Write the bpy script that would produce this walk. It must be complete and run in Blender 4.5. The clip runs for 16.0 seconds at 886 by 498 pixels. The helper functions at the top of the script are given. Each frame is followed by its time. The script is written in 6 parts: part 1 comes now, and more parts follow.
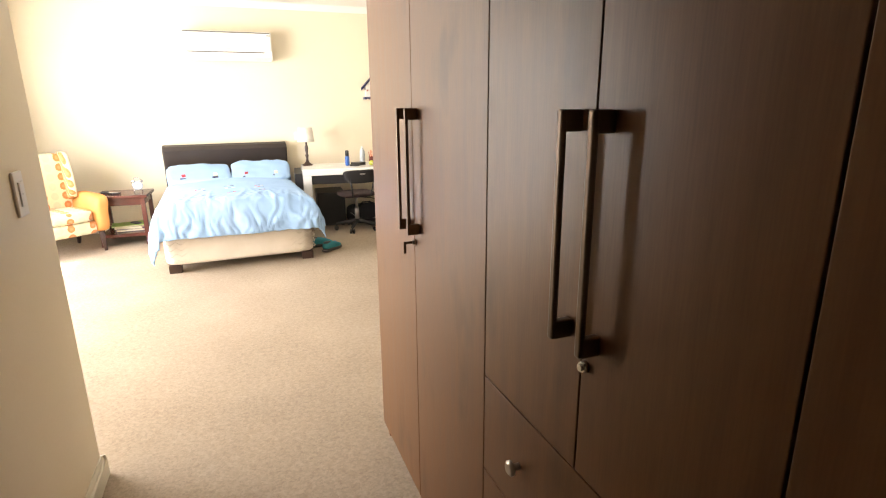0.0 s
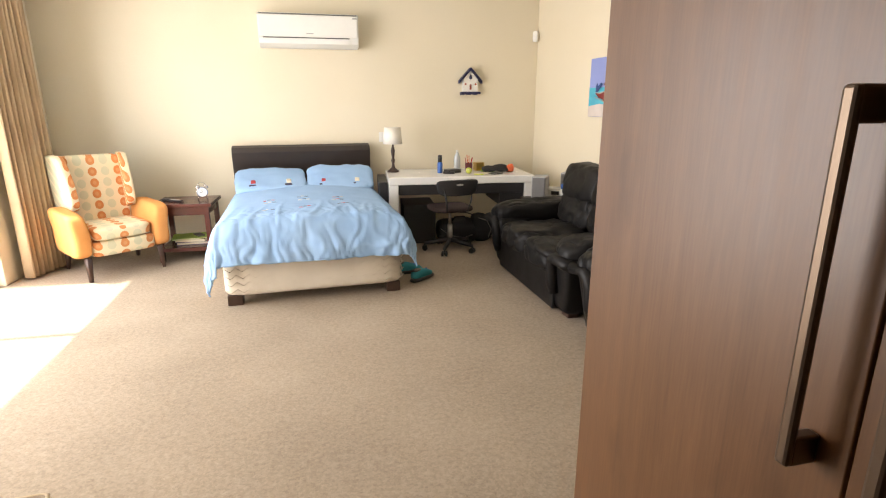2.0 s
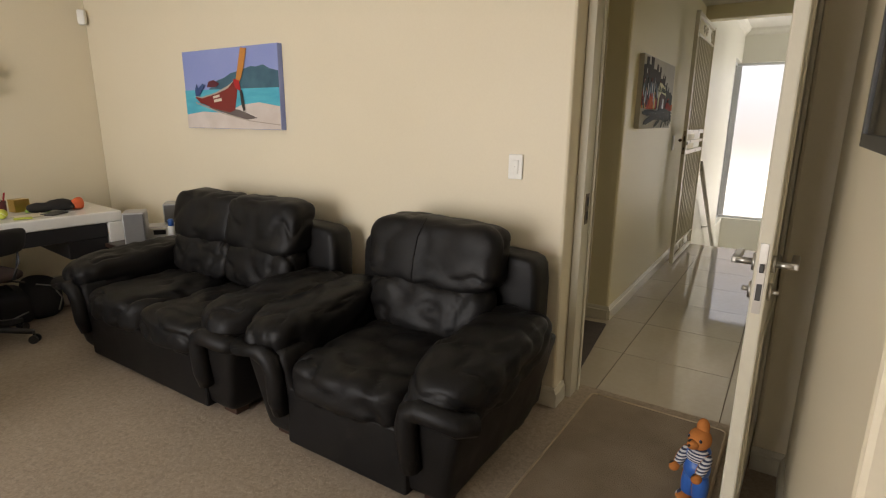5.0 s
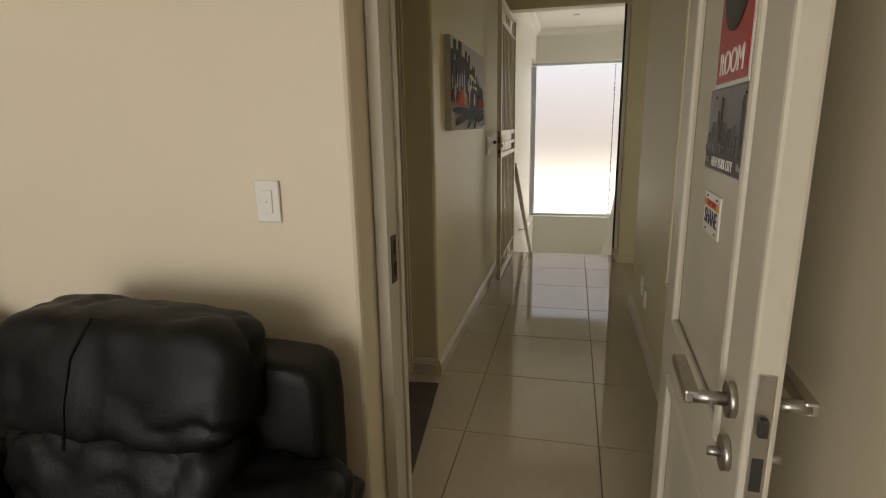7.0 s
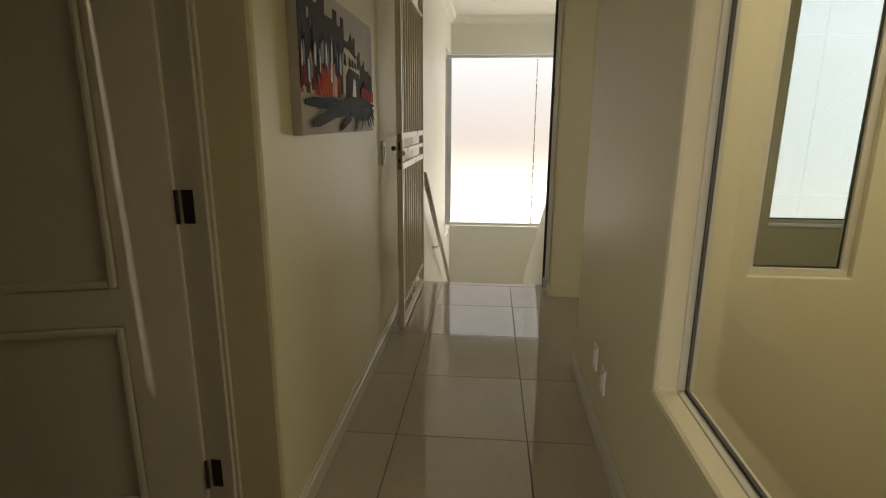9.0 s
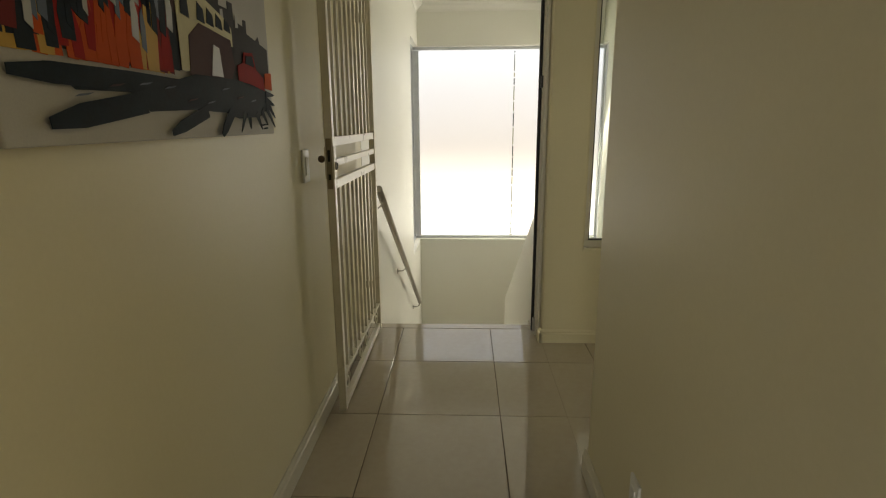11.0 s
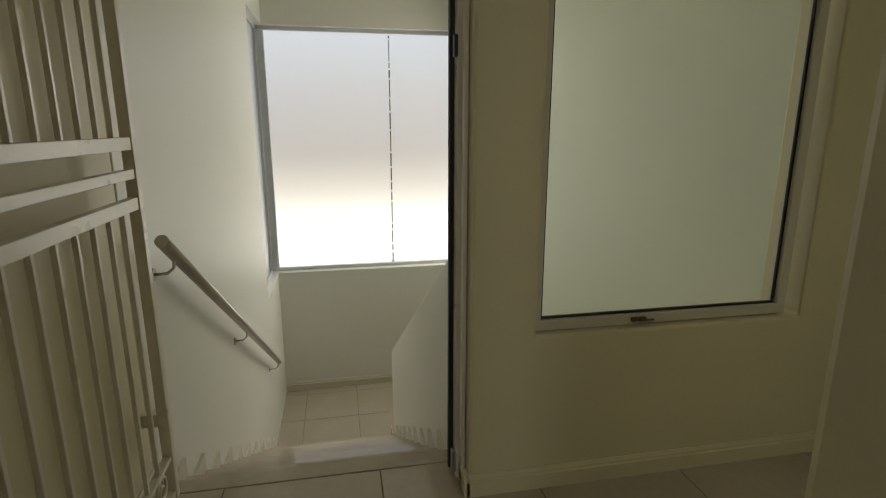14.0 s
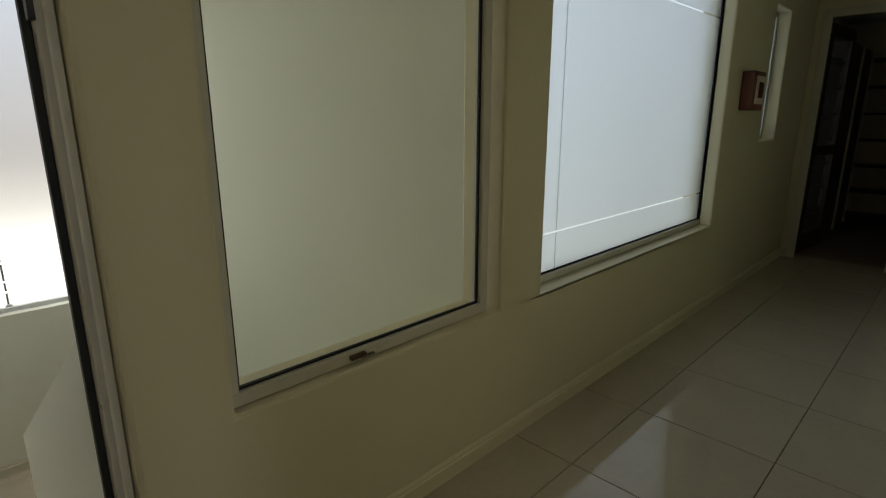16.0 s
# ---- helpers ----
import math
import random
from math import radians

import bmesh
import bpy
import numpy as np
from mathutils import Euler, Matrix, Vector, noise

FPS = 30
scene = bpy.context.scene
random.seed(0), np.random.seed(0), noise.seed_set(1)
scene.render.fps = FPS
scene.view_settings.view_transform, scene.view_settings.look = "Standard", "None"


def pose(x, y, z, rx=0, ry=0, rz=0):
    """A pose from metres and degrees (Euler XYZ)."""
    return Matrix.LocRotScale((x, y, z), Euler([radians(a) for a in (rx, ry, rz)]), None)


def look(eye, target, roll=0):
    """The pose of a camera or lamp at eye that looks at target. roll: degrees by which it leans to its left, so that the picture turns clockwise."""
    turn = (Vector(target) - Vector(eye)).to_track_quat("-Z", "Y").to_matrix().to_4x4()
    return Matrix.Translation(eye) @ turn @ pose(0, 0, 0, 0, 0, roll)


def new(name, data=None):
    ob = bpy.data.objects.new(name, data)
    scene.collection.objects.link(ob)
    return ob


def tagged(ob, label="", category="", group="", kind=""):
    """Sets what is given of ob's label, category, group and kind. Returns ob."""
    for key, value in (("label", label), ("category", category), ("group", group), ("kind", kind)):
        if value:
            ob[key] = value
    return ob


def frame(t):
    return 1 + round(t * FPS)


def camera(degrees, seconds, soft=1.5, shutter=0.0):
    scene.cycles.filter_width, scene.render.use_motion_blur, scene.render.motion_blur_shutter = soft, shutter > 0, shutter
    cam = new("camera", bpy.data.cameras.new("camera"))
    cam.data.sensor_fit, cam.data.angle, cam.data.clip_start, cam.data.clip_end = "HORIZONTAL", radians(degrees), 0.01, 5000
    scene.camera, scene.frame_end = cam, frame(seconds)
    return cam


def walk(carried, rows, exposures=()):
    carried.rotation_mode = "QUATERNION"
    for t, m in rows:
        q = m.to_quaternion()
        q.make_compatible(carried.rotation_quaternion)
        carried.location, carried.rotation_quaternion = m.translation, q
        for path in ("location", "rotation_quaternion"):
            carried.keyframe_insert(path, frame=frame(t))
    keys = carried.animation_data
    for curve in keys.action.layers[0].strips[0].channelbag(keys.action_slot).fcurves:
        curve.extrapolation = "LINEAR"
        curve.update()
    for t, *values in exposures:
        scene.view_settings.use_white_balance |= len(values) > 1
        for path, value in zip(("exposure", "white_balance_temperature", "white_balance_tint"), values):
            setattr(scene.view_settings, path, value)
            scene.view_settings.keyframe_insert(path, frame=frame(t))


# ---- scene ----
cam = camera(79.5, 16.0, soft=1.15)
PATH = [
    (0, (-0.051, -0.037, 1.482), (0.637, 1.767, 0.96), -0.5),
    (0.5, (-0.034, 0.265, 1.485), (0.53, 2.112, 0.963), -0.3),
    (1, (0.001, 0.608, 1.475), (0.486, 2.477, 0.952), -0.3),
    (1.5, (-0.016, 0.926, 1.471), (0.428, 2.805, 0.947), -0.2),
    (2, (-0.034, 1.217, 1.457), (0.412, 3.095, 0.933), -0.1),
    (2.5, (-0.08, 1.466, 1.53), (0.417, 3.325, 0.984), 0.5),
    (3, (-0.046, 1.685, 1.508), (0.615, 3.495, 0.972), 0.6),
    (3.5, (-0.167, 1.863, 1.448), (0.861, 3.501, 0.936), 0.8),
    (4, (-0.027, 2.013, 1.4), (1.235, 3.487, 0.918), 1.0),
    (4.5, (0.077, 2.155, 1.412), (1.537, 3.436, 0.935), 0.7),
    (5, (0.205, 2.292, 1.413), (1.837, 3.349, 0.943), 0.5),
    (7.5, (1.531, 2.618, 1.4), (3.444, 2.974, 0.937), -0.7),
    (8, (1.83, 2.646, 1.423), (3.756, 2.902, 0.952), 0.1),
    (8.5, (2.156, 2.636, 1.421), (4.09, 2.837, 0.95), 0.4),
    (11, (3.48, 2.593, 1.4), (5.424, 2.677, 0.937), -0.4),
    (11.5, (3.779, 2.599, 1.392), (5.725, 2.661, 0.932), -0.1),
    (12, (4.085, 2.611, 1.406), (6.029, 2.647, 0.941), -0.3),
    (12.5, (4.362, 2.584, 1.398), (6.308, 2.579, 0.934), -0.2),
    (13, (4.623, 2.576, 1.394), (6.569, 2.525, 0.934), -0.2),
    (13.5, (4.84, 2.584, 1.388), (6.779, 2.396, 0.934), 0.1),
    (14, (5.028, 2.538, 1.374), (6.94, 2.162, 0.924), 0.0),
    (14.5, (5.183, 2.484, 1.369), (7.041, 1.895, 0.921), -0.1),
    (15, (5.312, 2.455, 1.378), (7.046, 1.566, 0.928), -0.4),
    (15.5, (5.394, 2.436, 1.378), (6.943, 1.255, 0.92), -0.6),
    (16, (5.454, 2.37, 1.412), (6.82, 0.993, 0.926), -0.0),
]
EXPOSURES = [(0.0, 1.95, 7200, 17), (1.5, 1.34, 7100, 17), (2.5, 0.9, 7000, 16), (3.5, 0.42, 7000, 16), (4.5, 0.42, 7000, 15), (5.0, 0.36, 7100, 15), (7.5, -0.06, 7300, 13), (8.5, 0.12, 7400, 12), (11.0, 0.28, 7300, 8), (12.5, 0.12, 7000, 7), (13.5, -0.25, 6900, 7), (14.0, -0.34, 6900, 7), (15.0, -0.70, 6700, 7), (16.0, -0.38, 6600, 7)]
walk(cam, [(t, look(eye, target, roll)) for t, eye, target, roll in PATH],
     exposures=EXPOSURES)

# ---- world, sun, large lights ----
world = bpy.data.worlds.new("sky")
scene.world = world
world.use_nodes = True
sky = world.node_tree.nodes.new("ShaderNodeTexSky")
sky.sky_type, sky.sun_disc = "NISHITA", False
sky.sun_elevation, sky.sun_rotation = radians(64), radians(-90)
world.node_tree.links.new(sky.outputs[0], world.node_tree.nodes["Background"].inputs[0])
world.node_tree.nodes["Background"].inputs[1].default_value = 0.10


def lamp(name, kind, energy, m, colour=(1, 1, 1), sx=1, sy=1):
    data = bpy.data.lights.new(name, kind)
    data.energy, data.color = energy, colour
    if kind == "AREA":
        data.shape, data.size, data.size_y = "RECTANGLE", sx, sy
    if kind == "SUN":
        data.angle = radians(0.6)
    ob = new(name, data)
    ob.matrix_world = m
    return ob


lamp("sun", "SUN", 5.0, look((-1.03, 0.05, 2.1), (0, 0, 0)), (1.0, 0.95, 0.86))
lamp("sky_light_bedroom", "AREA", 122, look((-2.95, 4.6, 1.25), (0, 4.6, 1.0)), (0.95, 0.97, 1.0), 3.0, 2.3)
# added fill by the south return pane, brightens the stair walls
lamp("fill_light_stair", "AREA", 32, look((11.22, 0.72, 1.05), (10.2, 2.1, 0.6)), (1.0, 0.98, 0.92), 0.3, 2.5)
# added lamp below the solid well ceiling, in place of light from above
lamp("fill_light_well", "AREA", 26, look((4.1, 0.6, 2.95), (4.1, 0.6, 0)), (1.0, 0.96, 0.85), 1.8, 1.8)

# ---- materials ----


def nodes_of(name):
    m = bpy.data.materials.new(name)
    m.use_nodes = True
    return m, m.node_tree.nodes, m.node_tree.links, m.node_tree.nodes["Principled BSDF"]


def ramp_node(nt, stops):
    r = nt.new("ShaderNodeValToRGB")
    while len(r.color_ramp.elements) < len(stops):
        r.color_ramp.elements.new(0.5)
    for e, (p, c) in zip(r.color_ramp.elements, stops):
        e.position, e.color = p, (*c, 1)
    return r


def surface(name, c0, c1, rough=0.6, scale=8.0, fine=120.0, bump=0.1, metal=0.0, stretch=(1, 1, 1), depth=0.002, spec=0.5, rvar=0.1):
    """Two-scale varied surface: broad stains from c0 to c1, fine grain and relief."""
    m, nt, ln, b = nodes_of(name)
    tc = nt.new("ShaderNodeTexCoord")
    mp = nt.new("ShaderNodeMapping")
    mp.inputs["Scale"].default_value = stretch
    ln.new(tc.outputs["Object"], mp.inputs["Vector"])
    n1 = nt.new("ShaderNodeTexNoise")
    n1.inputs["Scale"].default_value, n1.inputs["Detail"].default_value = scale, 4
    n2 = nt.new("ShaderNodeTexNoise")
    n2.inputs["Scale"].default_value, n2.inputs["Detail"].default_value = fine, 3
    for n in (n1, n2):
        ln.new(mp.outputs[0], n.inputs["Vector"])
    mix = nt.new("ShaderNodeMath")
    mix.operation = "MULTIPLY_ADD"
    mix.inputs[1].default_value = 0.65
    half = nt.new("ShaderNodeMath")
    half.operation = "MULTIPLY"
    half.inputs[1].default_value = 0.35
    ln.new(n2.outputs[0], half.inputs[0])
    ln.new(n1.outputs[0], mix.inputs[0])
    ln.new(half.outputs[0], mix.inputs[2])
    r = ramp_node(nt, [(0.3, c0), (0.7, c1)])
    ln.new(mix.outputs[0], r.inputs[0])
    ln.new(r.outputs[0], b.inputs["Base Color"])
    rr = nt.new("ShaderNodeMapRange")
    rr.inputs["To Min"].default_value, rr.inputs["To Max"].default_value = max(0.02, rough - rvar), min(1, rough + rvar)
    ln.new(n1.outputs[0], rr.inputs["Value"])
    ln.new(rr.outputs[0], b.inputs["Roughness"])
    b.inputs["Metallic"].default_value = metal
    b.inputs["Specular IOR Level"].default_value = spec
    if bump:
        bp = nt.new("ShaderNodeBump")
        bp.inputs["Strength"].default_value, bp.inputs["Distance"].default_value = bump, depth
        ln.new(n2.outputs[0], bp.inputs["Height"])
        ln.new(bp.outputs[0], b.inputs["Normal"])
    return m


def tone(c, k):
    return tuple(v * k for v in c)


def plain(name, c, rough=0.5, metal=0.0, var=0.08, fine=60, bump=0.05):
    return surface(name, tone(c, 1 - var), tone(c, 1 + var), rough, 6, fine, bump, metal, rvar=0.06)


def tufted(name, dark, light, scale):
    """Cut-pile carpet: each tuft its own tone and height, over broad soft tracks."""
    m, nt, ln, b = nodes_of(name)
    tc = nt.new("ShaderNodeTexCoord")
    vo = nt.new("ShaderNodeTexVoronoi")
    vo.inputs["Scale"].default_value = scale
    n1 = nt.new("ShaderNodeTexNoise")
    n1.inputs["Scale"].default_value, n1.inputs["Detail"].default_value = 1.7, 3
    n2 = nt.new("ShaderNodeTexNoise")
    n2.inputs["Scale"].default_value, n2.inputs["Detail"].default_value = scale * 0.35, 4
    for n in (vo, n1, n2):
        ln.new(tc.outputs["Object"], n.inputs["Vector"])
    sp = nt.new("ShaderNodeSeparateColor")
    ln.new(vo.outputs["Color"], sp.inputs[0])
    acc = None
    for src, k in ((sp.outputs[0], 0.20), (n2.outputs[0], 0.44), (n1.outputs[0], 0.36)):
        mm = nt.new("ShaderNodeMath")
        mm.operation = "MULTIPLY_ADD"
        mm.inputs[1].default_value = k
        ln.new(src, mm.inputs[0])
        if acc is None:
            mm.inputs[2].default_value = 0.0
        else:
            ln.new(acc, mm.inputs[2])
        acc = mm.outputs[0]
    r = ramp_node(nt, [(0.22, dark), (0.74, light)])
    ln.new(acc, r.inputs[0])
    ln.new(r.outputs[0], b.inputs["Base Color"])
    b.inputs["Roughness"].default_value, b.inputs["Specular IOR Level"].default_value = 0.95, 0.05
    bp = nt.new("ShaderNodeBump")
    bp.inputs["Strength"].default_value, bp.inputs["Distance"].default_value = 0.7, 0.006
    ln.new(acc, bp.inputs["Height"])
    ln.new(bp.outputs[0], b.inputs["Normal"])
    return m


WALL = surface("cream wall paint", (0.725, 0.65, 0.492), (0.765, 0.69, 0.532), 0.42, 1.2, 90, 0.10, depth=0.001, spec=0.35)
# wall cream made darker and yellower, offsetting the cool corridor light in its colour
WALL_C = surface("cream wall paint, olive corridor tone", (0.66, 0.60, 0.405), (0.70, 0.64, 0.445), 0.46, 1.2, 90, 0.10, depth=0.001, spec=0.24)
# lighter copy of the wall cream: stairwell brightness put into the colour
WALL_LIT = surface("cream wall paint, lightened for stairwell", (0.74, 0.735, 0.67), (0.78, 0.775, 0.71), 0.45, 1.2, 90, 0.10, depth=0.001, spec=0.35)
# lightened again; the window glass's green cast is mixed into this colour
WALL_LIT_GREEN = surface("lightened wall paint with glass tint", (0.735, 0.745, 0.61), (0.775, 0.785, 0.65), 0.6, 1.2, 90, 0.10, depth=0.001, spec=0.3)
WHITE = surface("ivory trim paint", (0.58, 0.545, 0.44), (0.63, 0.595, 0.49), 0.40, 3, 60, 0.04, spec=0.3)
CEIL = surface("white ceiling paint", (0.76, 0.75, 0.70), (0.80, 0.79, 0.74), 0.8, 2, 120, 0.08)
CARPET = tufted("beige carpet", (0.248, 0.196, 0.146), (0.425, 0.350, 0.268), 115)
RUG = surface("dark beige rug", (0.20, 0.155, 0.105), (0.34, 0.27, 0.195), 0.95, 4, 220, 0.8, depth=0.006, spec=0.1)
BINDING = surface("tan rug binding", (0.36, 0.27, 0.17), (0.46, 0.36, 0.24), 0.8, 20, 300, 0.3)
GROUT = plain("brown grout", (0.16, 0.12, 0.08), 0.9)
TILE = surface("polished cream porcelain", (0.43, 0.37, 0.285), (0.49, 0.43, 0.34), 0.05, 2.5, 30, 0.0, spec=0.95, rvar=0.02)
WOOD = surface("walnut melamine", (0.100, 0.042, 0.0155), (0.162, 0.074, 0.029), 0.36, 5, 40, 0.04, stretch=(6, 6, 0.35), rvar=0.08, spec=0.42)


def smudge(m, scale, stretch, strength):
    """Greasy finger smudges: soft dark upright patches over the grain."""
    nt, ln = m.node_tree.nodes, m.node_tree.links
    b = nt["Principled BSDF"]
    src = b.inputs["Base Color"].links[0].from_socket
    tc, mp, n = nt.new("ShaderNodeTexCoord"), nt.new("ShaderNodeMapping"), nt.new("ShaderNodeTexNoise")
    mp.inputs["Scale"].default_value = stretch
    n.inputs["Scale"].default_value, n.inputs["Detail"].default_value = scale, 5
    ln.new(tc.outputs["Object"], mp.inputs["Vector"])
    ln.new(mp.outputs[0], n.inputs["Vector"])
    r = ramp_node(nt, [(0.57, (1, 1, 1)), (0.72, (strength, strength, strength))])
    ln.new(n.outputs[0], r.inputs[0])
    mx = nt.new("ShaderNodeMix")
    mx.data_type, mx.blend_type = "RGBA", "MULTIPLY"
    mx.inputs["Factor"].default_value = 1.0
    ln.new(src, mx.inputs["A"])
    ln.new(r.outputs[0], mx.inputs["B"])
    ln.new(mx.outputs["Result"], b.inputs["Base Color"])


smudge(WOOD, 3.0, (2.2, 2.2, 0.9), 0.62)
BRONZE = plain("dark bronze handle", (0.12, 0.085, 0.06), 0.35, 0.8)
STEEL = plain("brushed steel", (0.52, 0.50, 0.47), 0.32, 1.0)
ALU = plain("satin aluminium", (0.62, 0.64, 0.66), 0.4, 0.6)
BLACK = plain("black rubber", (0.012, 0.012, 0.012), 0.6)
PLASTIC_B = plain("black plastic", (0.018, 0.017, 0.018), 0.42)
PLASTIC_W = plain("white plastic", (0.78, 0.77, 0.72), 0.35, var=0.03)
GATEPAINT = surface("ivory enamel", (0.70, 0.66, 0.55), (0.76, 0.72, 0.61), 0.3, 6, 40, 0.04)


def glass(name, rough=0.0, tint=(0.93, 0.96, 0.94)):
    m, nt, ln, b = nodes_of(name)
    b.inputs["Base Color"].default_value = (*tint, 1)
    b.inputs["Roughness"].default_value, b.inputs["Transmission Weight"].default_value, b.inputs["IOR"].default_value = rough, 1, 1.45
    return m


def thin_glass(name, tint):
    """A clear pane: sees straight through, mirrors a little at slanting angles."""
    m, nt, ln, b = nodes_of(name)
    nt.remove(b)
    fr, pw, tr, gl, mx = nt.new("ShaderNodeLayerWeight"), nt.new("ShaderNodeMath"), nt.new("ShaderNodeBsdfTransparent"), nt.new("ShaderNodeBsdfGlossy"), nt.new("ShaderNodeMixShader")
    pw.operation = "POWER"
    pw.inputs[1].default_value = 4.0
    ln.new(fr.outputs["Facing"], pw.inputs[0])
    tr.inputs["Color"].default_value = (*tint, 1)
    gl.inputs["Roughness"].default_value = 0.02
    ln.new(pw.outputs[0], mx.inputs[0])
    ln.new(tr.outputs[0], mx.inputs[1])
    ln.new(gl.outputs[0], mx.inputs[2])
    ln.new(mx.outputs[0], nt["Material Output"].inputs["Surface"])
    return m


GLASS = thin_glass("clear glass", (0.97, 0.985, 0.975))
FROST = glass("frosted glass", 0.45, (0.80, 0.81, 0.82))
FROST_PALE = glass("pale frosted glass", 0.45, (0.96, 0.97, 0.98))


def glow(name, stops, strength, axis=2, lo=0.0, hi=1.0):
    """Daylight seen beyond a window: soft bands of colour along one axis."""
    m, nt, ln, b = nodes_of(name)
    nt.remove(b)
    tc = nt.new("ShaderNodeTexCoord")
    sp = nt.new("ShaderNodeSeparateXYZ")
    ln.new(tc.outputs["Object"], sp.inputs[0])
    mr = nt.new("ShaderNodeMapRange")
    mr.inputs["From Min"].default_value, mr.inputs["From Max"].default_value = lo, hi
    ln.new(sp.outputs[axis], mr.inputs["Value"])
    r = ramp_node(nt, stops)
    ln.new(mr.outputs[0], r.inputs[0])
    e = nt.new("ShaderNodeEmission")
    e.inputs["Strength"].default_value = strength
    ln.new(r.outputs[0], e.inputs["Color"])
    ln.new(e.outputs[0], nt["Material Output"].inputs["Surface"])
    return m


# ---- mesh helpers ----


def bx(bm, lo, hi, bev=0.0, seg=2, mi=0):
    """A box from corner lo to corner hi, its edges rounded by bev."""
    vs = [bm.verts.new((x, y, z)) for x in (lo[0], hi[0]) for y in (lo[1], hi[1]) for z in (lo[2], hi[2])]
    fs = [bm.faces.new([vs[i] for i in q]) for q in ((0, 1, 3, 2), (4, 6, 7, 5), (0, 4, 5, 1), (2, 3, 7, 6), (0, 2, 6, 4), (1, 5, 7, 3))]
    for f in fs:
        f.material_index = mi
    if bev > 0:
        es = list({e for f in fs for e in f.edges})
        bmesh.ops.bevel(bm, geom=es, offset=bev, segments=seg, affect="EDGES", profile=0.5, material=mi)
    return vs


def cyl(bm, p0, p1, r0, r1=None, n=16, mi=0):
    """A tapered round bar from p0 to p1."""
    r1 = r0 if r1 is None else r1
    p0, p1 = Vector(p0), Vector(p1)
    q = (p1 - p0).to_track_quat("Z", "Y")
    rings = []
    for p, r in ((p0, r0), (p1, r1)):
        rings.append([bm.verts.new(p + q @ Vector((r * math.cos(2 * math.pi * i / n), r * math.sin(2 * math.pi * i / n), 0))) for i in range(n)])
    for i in range(n):
        f = bm.faces.new((rings[0][i], rings[0][(i + 1) % n], rings[1][(i + 1) % n], rings[1][i]))
        f.smooth, f.material_index = True, mi
    bm.faces.new(rings[0][::-1]).material_index = mi
    bm.faces.new(rings[1]).material_index = mi


def lathe(bm, prof, c=(0, 0, 0), n=24, mi=0):
    """A turned shape: prof lists (radius, height)."""
    rings = [[bm.verts.new((c[0] + r * math.cos(2 * math.pi * i / n), c[1] + r * math.sin(2 * math.pi * i / n), c[2] + z)) for i in range(n)] for r, z in prof]
    for a, b in zip(rings, rings[1:]):
        for i in range(n):
            f = bm.faces.new((a[i], a[(i + 1) % n], b[(i + 1) % n], b[i]))
            f.smooth, f.material_index = True, mi
    bm.faces.new(rings[0][::-1]).material_index = mi
    bm.faces.new(rings[-1]).material_index = mi


def tube(bm, pts, r, n=10, mi=0):
    """A round bar bent along pts."""
    pts = [Vector(p) for p in pts]
    rings = []
    for i, p in enumerate(pts):
        d = pts[min(i + 1, len(pts) - 1)] - pts[max(i - 1, 0)]
        q = d.to_track_quat("Z", "Y")
        rings.append([bm.verts.new(p + q @ Vector((r * math.cos(2 * math.pi * k / n), r * math.sin(2 * math.pi * k / n), 0))) for k in range(n)])
    for a, b in zip(rings, rings[1:]):
        s = min(range(n), key=lambda k: (a[0].co - b[k].co).length)
        for i in range(n):
            f = bm.faces.new((a[i], a[(i + 1) % n], b[(i + 1 + s) % n], b[(i + s) % n]))
            f.smooth, f.material_index = True, mi
    bm.faces.new(rings[0][::-1]).material_index = mi
    bm.faces.new(rings[-1]).material_index = mi


def puff(bm, lo, hi, p=5.0, cuts=9, wrinkle=0.0, freq=6.0, seed=0.0, mi=0, shape=None, crease=0.0):
    """A stuffed, rounded block between lo and hi; wrinkle pushes its skin in and out; shape bends it."""
    lo, hi = Vector(lo), Vector(hi)
    c, h = (lo + hi) / 2, (hi - lo) / 2
    made = {}

    def vert(u):
        k = tuple(round(a, 4) for a in u)
        if k not in made:
            w = (abs(u[0]) ** p + abs(u[1]) ** p + abs(u[2]) ** p) ** (1 / p)
            v = Vector(u) / w
            q = Vector((c[0] + h[0] * v[0], c[1] + h[1] * v[1], c[2] + h[2] * v[2]))
            if wrinkle:
                d = noise.noise(q * freq + Vector((seed, 0, 0))) + 0.5 * noise.noise(q * freq * 2.3 + Vector((0, seed, 3)))
                d -= crease * (1 - abs(noise.noise(q * freq * 0.9 + Vector((seed, 7, seed))))) ** 9
                q += v.normalized() * wrinkle * d
            made[k] = bm.verts.new(shape(q) if shape else q)
        return made[k]

    for ax in range(3):
        for sg in (-1, 1):
            for i in range(cuts):
                for j in range(cuts):
                    quad = []
                    for a, b in ((i, j), (i + 1, j), (i + 1, j + 1), (i, j + 1)):
                        u = [0, 0, 0]
                        u[ax] = sg
                        u[(ax + 1) % 3] = math.sin((2 * a / cuts - 1) * math.pi / 2 * 0.92) / math.sin(math.pi / 2 * 0.92)
                        u[(ax + 2) % 3] = math.sin((2 * b / cuts - 1) * math.pi / 2 * 0.92) / math.sin(math.pi / 2 * 0.92)
                        quad.append(vert(u))
                    f = bm.faces.new(quad if sg > 0 else quad[::-1])
                    f.smooth, f.material_index = True, mi


